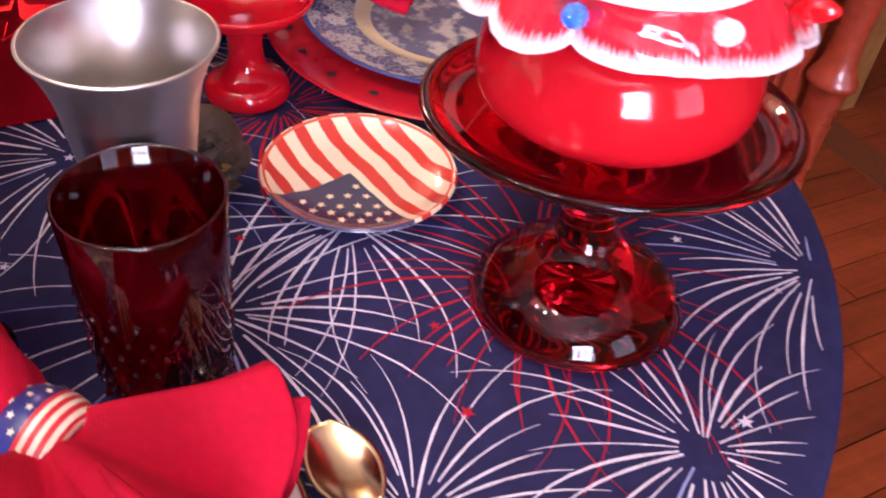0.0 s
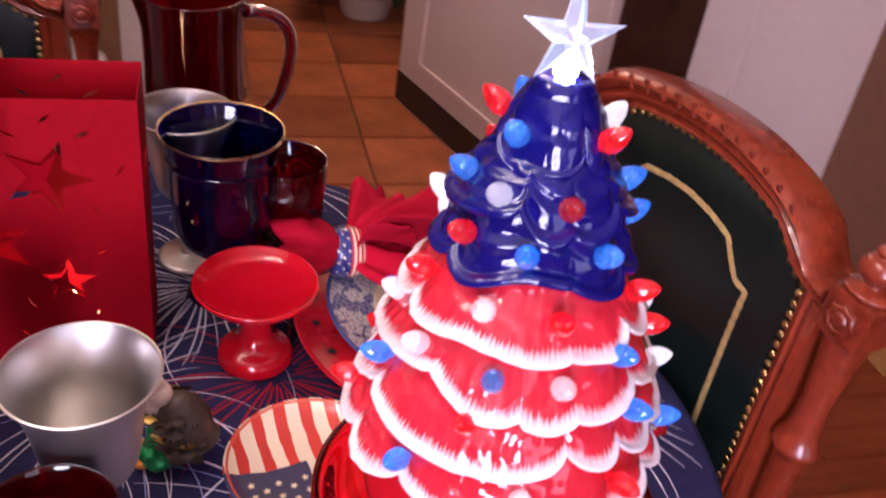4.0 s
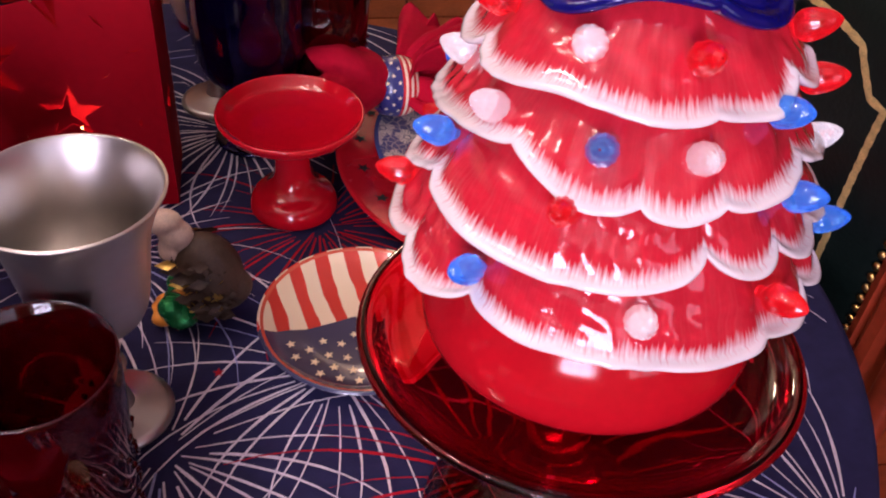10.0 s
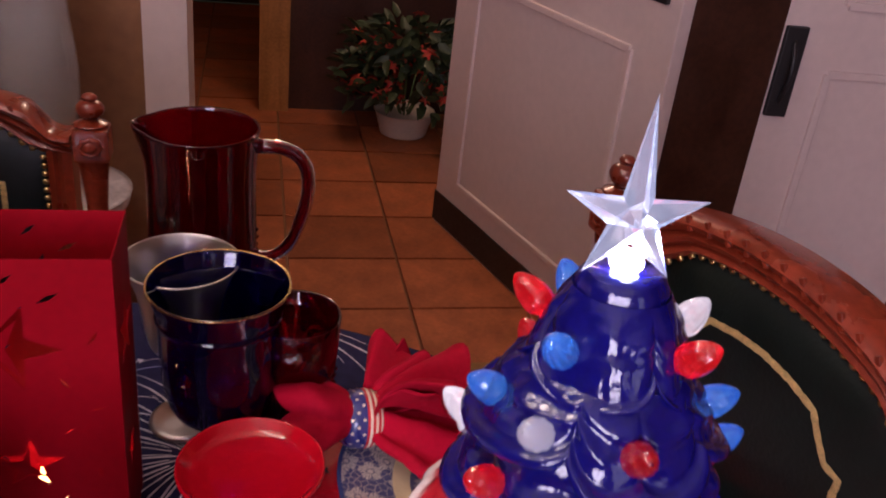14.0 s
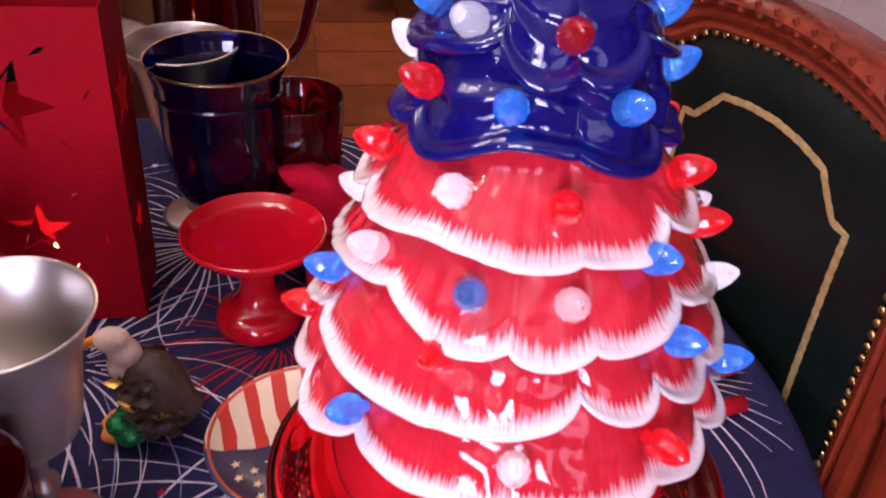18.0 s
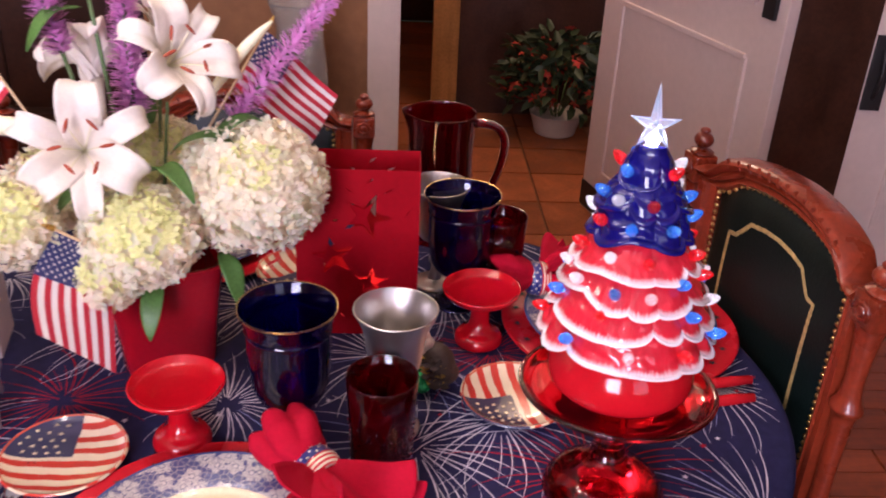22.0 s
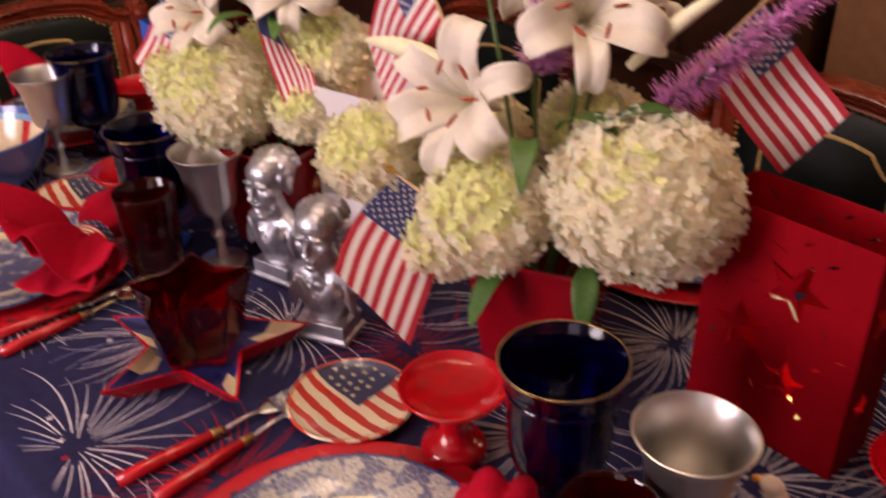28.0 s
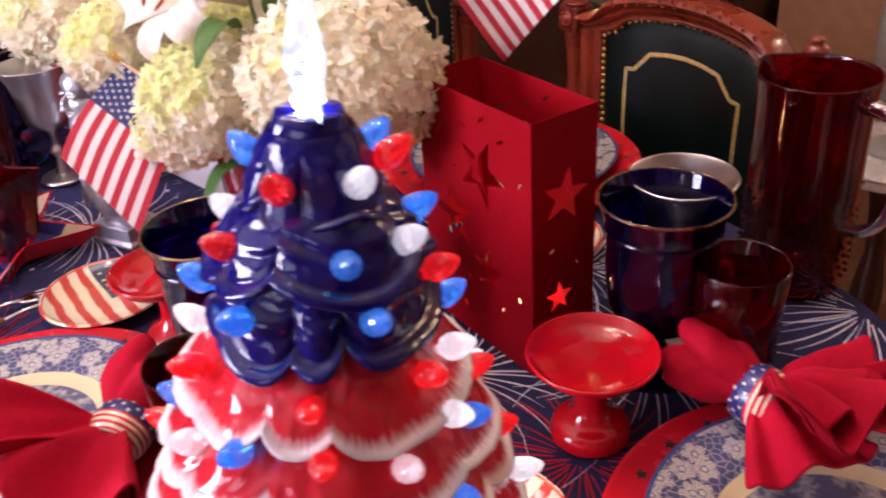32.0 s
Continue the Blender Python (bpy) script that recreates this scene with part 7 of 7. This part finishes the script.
for z in (0.955, 1.26, 1.56):
    part("shelf", box("shelf", 0.74, 0.42, 0.018, dark_wood, 0.002, (-0.065, 0.285, z)), cab)
part("door_panel", box("door_panel", 0.27, 0.022, 1.44, dark_wood, 0.004, (0.455, 0.012, 1.38)), cab, "plain dark wood panel")
part("ledge", box("ledge", 1.12, 0.05, 0.03, dark_wood, 0.006, (0.075, -0.012, 0.652)), cab)
for x0, x1 in ((-0.345, -0.012), (-0.008, 0.325)):
    w = x1 - x0
    door = part("glass_door", box("glass_door", 0.045, 0.024, 1.42, dark_wood, 0.003, (x0 + 0.0225, 0, 1.385)), cab)
    part("door_frame", box("door_frame", 0.045, 0.024, 1.42, dark_wood, 0.003, (x1 - 0.0225, 0, 1.385)), door)
    part("door_frame", box("door_frame", w - 0.09, 0.024, 0.03, dark_wood, 0.003, ((x0 + x1) / 2, 0, 0.69)), door)
    part("door_frame", box("door_frame", w - 0.09, 0.024, 0.06, dark_wood, 0.003, ((x0 + x1) / 2, 0, 2.065)), door)
    pane = part("pane", box("pane", w - 0.09, 0.004, 1.33, clear_glass, 0, ((x0 + x1) / 2, 0.004, 1.37)), door)
    pane.visible_shadow = False
rose_china = mat("rose_china", (0.80, 0.76, 0.74), 0.15, vary=0.35, scale=55, coat=0.5)
G_GOB = lathe("bowl", smooth_profile([(0.0005, 0), (0.026, 0.001), (0.024, 0.004), (0.004, 0.010), (0.004, 0.05), (0.022, 0.06), (0.030, 0.085), (0.027, 0.115)], 4), crystal, 20)
P_PLATE = lathe("plate", smooth_profile([(0.0005, 0.004), (0.06, 0.004), (0.066, 0.010), (0.095, 0.016), (0.098, 0.018), (0.095, 0.013), (0.06, 0.0), (0.0005, 0.0)], 3), rose_china, 36, lambda a, z: 1 + 0.02 * math.cos(12 * a))
BOTTLE = lathe("bottle", smooth_profile([(0.0005, 0), (0.022, 0), (0.024, 0.01), (0.024, 0.070), (0.018, 0.088), (0.008, 0.098), (0.008, 0.125), (0.0005, 0.126)], 3), amber_liquid, 16)
DECANTER = lathe("decanter", smooth_profile([(0.0005, 0), (0.034, 0), (0.038, 0.010), (0.040, 0.055), (0.030, 0.090), (0.011, 0.108), (0.011, 0.130), (0.016, 0.134), (0.008, 0.140), (0.017, 0.155), (0.012, 0.170), (0.0005, 0.175)], 3), crystal, 20, lambda a, z: 1 + 0.05 * math.cos(10 * a))


def standing(name, data, x, y, z, tilt, label, category, group):
    ob = new(name, data)
    ob.matrix_world = cab.matrix_world @ pose(x, y, z, tilt)
    return tagged(ob, label, category, group)


for z0 in (0.675, 0.964, 1.269):
    for x in (-0.33, -0.13, 0.06, 0.23):
        standing("display_plate", P_PLATE, x, 0.462, z0 + 0.096, 80, "white china plate with rosy rim on edge", "plate", "cabinet plates")
    for i in range(12):
        x = -0.385 + 0.062 * i
        kind = (i * 7 + int(z0 * 10)) % 4
        if kind == 1:
            standing("amber_bottle", BOTTLE, x, 0.16, z0, 0, "small amber glass bottle in the cabinet", "bottle", "cabinet bottles")
        elif kind == 3:
            standing("glass_decanter", DECANTER, x, 0.27, z0, 0, "stoppered cut glass decanter in the cabinet", "decanter", "cabinet decanters")
        else:
            standing("crystal_goblet", G_GOB, x, 0.19 + 0.06 * (i % 2), z0, 0, "cut crystal goblet in the lit cabinet", "goblet", "cabinet goblets")

# ---- beside the hall opening ----
marble = mat("pale_marble", (0.66, 0.60, 0.55), 0.2, vary=0.25, scale=9, coat=0.3)
stand = thing("side_table", 0, 0, 0, 0, "small round marble-topped side table", "table")
stand.location = uv(-0.42, 1.42, 0)
part("tabletop", lathe("tabletop", smooth_profile([(0.0005, 0.535), (0.12, 0.535), (0.135, 0.545), (0.135, 0.556), (0.128, 0.562), (0.0005, 0.562)], 3), marble, 40), stand, "pale round marble top")
part("pedestal", lathe("pedestal", smooth_profile([(0.0005, 0), (0.10, 0), (0.10, 0.02), (0.04, 0.05), (0.022, 0.09), (0.03, 0.25), (0.018, 0.36), (0.03, 0.48), (0.06, 0.535)], 4), dark_wood, 24), stand)
jar = thing("glass_hurricane", 0, 0, 0, 0, "clear glass hurricane vase on the marble table", "vase")
jar.location = uv(-0.42, 1.42, 0.562)
part("bowl", lathe("bowl", smooth_profile([(0.0005, 0), (0.05, 0), (0.05, 0.01), (0.015, 0.03), (0.02, 0.06), (0.055, 0.12), (0.065, 0.22), (0.055, 0.34), (0.07, 0.40), (0.067, 0.40), (0.052, 0.34), (0.062, 0.22), (0.05, 0.12), (0.0005, 0.075)], 4), crystal, 32), jar)

# ---- hall plant ----
random.seed(41)
pot = thing("flower_pot", 0, 0, 0, 0, "round white pot with red flowering foliage", "potted plant")
pot.location = uv(0.46, 3.36, 0)
part("pot", lathe("pot", smooth_profile([(0.0005, 0), (0.085, 0), (0.10, 0.03), (0.118, 0.09), (0.125, 0.10), (0.115, 0.10), (0.105, 0.085), (0.0005, 0.085)], 3), pot_white, 32), pot)
LEAF = ([(0, 0, 0), (0.018, 0.02, 0.004), (0.012, 0.055, 0.002), (0, 0.075, -0.008), (-0.012, 0.055, 0.002), (-0.018, 0.02, 0.004), (0, 0.035, -0.004)], [(0, 1, 6), (1, 2, 6), (2, 3, 6), (3, 4, 6), (4, 5, 6), (5, 0, 6)])
dark_leaf = mat("dark_leaf", (0.035, 0.055, 0.02), 0.5, vary=0.4, scale=30)
g, blooms = Geo(), Geo()
for i in range(620):
    a, b, r = random.uniform(0, 6.283), random.uniform(-0.2, 1.5), random.uniform(0.5, 1.0)
    c = Vector((0.29 * r * math.cos(a) * math.cos(b * 0.8), 0.24 * r * math.sin(a) * math.cos(b * 0.8), 0.21 + 0.25 * r * math.sin(b)))
    t = Matrix.Translation(c) @ Euler((random.uniform(-1, 1), random.uniform(-1, 1), a - 1.57)).to_matrix().to_4x4()
    g.add(*LEAF, 0, t)
    if i % 9 == 0 or (c.z < 0.22 and i % 2 == 0):
        for k in range(6):
            blooms.add(*LEAF, k % 2, t @ Matrix.Translation((0, 0, 0.02)) @ Matrix.Rotation(k * 1.047, 4, "Z") @ Matrix.Scale(0.4, 4))
part("foliage", g.mesh("foliage", dark_leaf), pot)
tagged(part("bloom", blooms.mesh("bloom", [red_bloom, mat("coral_bloom", (0.55, 0.10, 0.04), 0.7, vary=0.3)]), pot), "scattered red flowers", kind="stuff")
g = Geo()
for i in range(9):
    a = i * 0.7
    g.add(*tube_geo([(0.02 * math.cos(a), 0.02 * math.sin(a), 0.086), (0.07 * math.cos(a), 0.06 * math.sin(a), 0.2), (0.13 * math.cos(a), 0.11 * math.sin(a), 0.32)], 0.004, 6))
part("stem", g.mesh("stem", stem_green), pot)

# ---- sideboard side ----
side = thing("sideboard", 0, 0, 0, 0, "dark wood sideboard against the brown wall", "sideboard")
side.matrix_world = Matrix.Translation(uv(-2.36, -0.10, 0)) @ Matrix.Rotation(TURN, 4, "Z")
part("body", box("body", 0.40, 1.30, 0.60, dark_wood, 0.006, (0, 0, 0.42)), side)
part("worktop", box("worktop", 0.45, 1.40, 0.03, dark_wood, 0.008, (0, 0, 0.735)), side)
for y in (-0.43, 0, 0.43):
    d = part("door", box("door", 0.016, 0.40, 0.52, dark_wood, 0.004, (0.208, y, 0.42)), side)
    part("knob", lathe("knob", smooth_profile([(0.006, 0), (0.005, 0.012), (0.012, 0.02), (0.0005, 0.026)], 3), brass, 12), d, m=Matrix.Translation((0.216, y + 0.17, 0.45)) @ Matrix.Rotation(math.pi / 2, 4, "Y"))
for x in (-0.17, 0.17):
    for y in (-0.6, 0.6):
        part("leg", box("leg", 0.05, 0.05, 0.12, dark_wood, 0.006, (x, y, 0.06)), side)
ST = 0.75
tureen = thing("tureen", 0, 0, 0, 0, "white floral china tureen on the sideboard", "tureen")
tureen.location = uv(-2.30, 0.20, ST)
part("bowl", lathe("bowl", smooth_profile([(0.0005, 0), (0.05, 0), (0.045, 0.012), (0.07, 0.03), (0.10, 0.07), (0.105, 0.085), (0.098, 0.085), (0.0005, 0.04)], 4), rose_china, 36), tureen)
part("lid", lathe("lid", smooth_profile([(0.108, 0.086), (0.10, 0.096), (0.07, 0.118), (0.015, 0.13), (0.018, 0.142), (0.0005, 0.15)], 4), rose_china, 36), tureen)
floral = thing("floral_tray", 0, 0, 0, 0, "flower-painted tray leaning on the wall", "tray")
floral.matrix_world = Matrix.Translation(uv(-2.40, 0.46, ST)) @ Matrix.Rotation(TURN, 4, "Z") @ Matrix.Rotation(radians(-9), 4, "Y")
part("panel", box("panel", 0.012, 0.24, 0.20, floral_cloth, 0.004, (0, 0, 0.10)), floral)
petal_mats = [red_bloom, petal_white, leaf_green, petal_lime]
g = Geo()
for i in range(46):
    y, z, s = random.uniform(-0.09, 0.09), random.uniform(0.02, 0.15), random.uniform(0.25, 0.55)
    for k in range(5):
        g.add(*LEAF, i % 4, Matrix.Translation((0.0075 + 0.0002 * (i % 5), y, z)) @ Matrix.Rotation(k * 1.257, 4, "X") @ Matrix.Rotation(math.pi / 2, 4, "Y") @ Matrix.Diagonal((s * 0.7, s * 0.4, s * 0.1, 1)))
part("painted_flowers", g.mesh("painted_flowers", petal_mats), floral, "painted roses and leaves")
# pedestal with a striped pitcher
ped = thing("pedestal_table", 0, 0, 0, 0, "small dark round pedestal table", "table")
ped.location = uv(-1.95, 0.84, 0)
part("tabletop", lathe("tabletop", smooth_profile([(0.0005, 0.655), (0.12, 0.655), (0.135, 0.665), (0.135, 0.675), (0.128, 0.68), (0.0005, 0.68)], 3), dark_wood, 36), ped)
part("column", lathe("column", smooth_profile([(0.0005, 0), (0.11, 0), (0.10, 0.03), (0.03, 0.07), (0.025, 0.3), (0.035, 0.5), (0.025, 0.6), (0.06, 0.655)], 4), dark_wood, 24), ped)
third = cake_stand(0, 0, "ruby glass stand under a striped pitcher")
third.location = uv(-1.95, 0.84, 0.68)
striped = thing("striped_pitcher", 0, 0, 0, 0, "round red and white striped pitcher with navy stars", "pitcher")
striped.location = uv(-1.95, 0.84, 0.68 + PLATE_Z - 0.008)
prof = smooth_profile([(0.0005, 0), (0.028, 0), (0.032, 0.004), (0.055, 0.03), (0.062, 0.06), (0.05, 0.095), (0.036, 0.115), (0.042, 0.135), (0.039, 0.135), (0.034, 0.115), (0.03, 0.10)], 4)
v, f = lathe_geo(prof, 48)
part("pitcher_body", mesh("pitcher_body", v, f, [flag_white, ring_red, ring_blue], [2 if i // 48 > 24 else (1 if i % 48 % 4 < 2 else 0) for i in range(len(f))]), striped)
part("handle", tube("handle", arc((0.040, 0, 0.125), (0.10, 0, 0.12), (0.056, 0, 0.045), 12), 0.006, ring_red, 10), striped)
# window with pale slats past the sideboard
blind = thing("window_blind", 0, 0, 0, 0, "white slatted blind in an oak frame", "blind")
blind.matrix_world = Matrix.Translation(uv(U0 + 0.001, 0.92, 0)) @ Matrix.Rotation(TURN, 4, "Z")
for y in (-0.09, 0.09):
    part("frame", box("frame", 0.03, 0.03, 1.5, oak, 0.003, (0.016, y, 1.05)), blind)
for i in range(9):
    part("slat", box("slat", 0.02, 0.148, 0.012, white_paint, 0.002, (0.018, 0, 0.52 + 0.11 * i)), blind)

# ---- chandelier over the table ----
ch = thing("chandelier", 0, 0, 0, 0, "brass six-armed chandelier over the table", "chandelier")
ch.location = uv(-0.6, 0.1, 0)
part("rod", lathe("rod", smooth_profile([(0.0005, 1.92), (0.02, 1.93), (0.03, 1.96), (0.012, 2.0), (0.006, 2.05), (0.006, 2.46), (0.05, 2.48), (0.055, 2.5)], 4), brass, 20), ch)
for i in range(6):
    a = i * math.pi / 3
    d = Vector((math.cos(a), math.sin(a), 0))
    arm = part("arm", tube("arm", arc(d * 0.02 + Vector((0, 0, 1.97)), d * 0.15 + Vector((0, 0, 1.86)), d * 0.26 + Vector((0, 0, 1.98))), 0.005, brass, 8), ch)
    part("candle_sleeve", lathe("candle_sleeve", [(0.0005, 1.975), (0.02, 1.98), (0.02, 1.985), (0.009, 1.986), (0.009, 2.02), (0.0005, 2.021)], cream_wood, 14), arm, loc=d * 0.26)

# ---- floor boards and tiles ----


def pieces(name, me, parent, places):
    for x, y, turn in places:
        ob = new(name, me)
        ob.parent = parent
        ob.matrix_local = Matrix.Translation((x, y, 0)) @ Matrix.Rotation(turn, 4, "Z")


def floor_piece(name, sx, sy, m):
    v, f = box_geo(sx, sy, 0.014, 0.0, (0, 0, 0))
    g = Geo().add(v, f)
    # worn top edge
    g.v = [(x * (0.996 if z > 0 else 1), y * (0.992 if z > 0 else 1), z) for x, y, z in g.v]
    return g.mesh(name, m, smooth=False)


random.seed(7)
TOPZ = 0.034 + 0.0065  # above the slab's centre
BOARDS = {}
half_u, half_v = SU * (UF - U0) / 2, SV * (V1 - V0) / 2
row = 0
y = -half_v + 0.042
while y < half_v - 0.04:
    x = half_u - 0.002
    first = (0.62, 1.05, 0.30, 0.84)[row % 4]
    while x > -half_u + 0.05:
        ln = min(first or random.choice((1.21, 0.97, 0.78)), round(x + half_u, 3))
        first = None
        if ln not in BOARDS:
            BOARDS[ln] = floor_piece("floorboard", ln, 0.0805, plank)
        ob = new("floorboard", BOARDS[ln])
        ob.parent = floor
        ob.location = (x - ln / 2, y, TOPZ)
        x -= ln + 0.002
    y += 0.083
    row += 1
TILE = floor_piece("tile", 0.30 * SU - 0.008, 0.30 * SV - 0.008, terracotta)
for i in range(11):
    for j in range(13):
        ob = new("tile", TILE)
        ob.parent = hall_floor
        ob.location = (SU * (-1.50 + 0.3 * i), SV * (-1.83 + 0.3 * j), TOPZ)
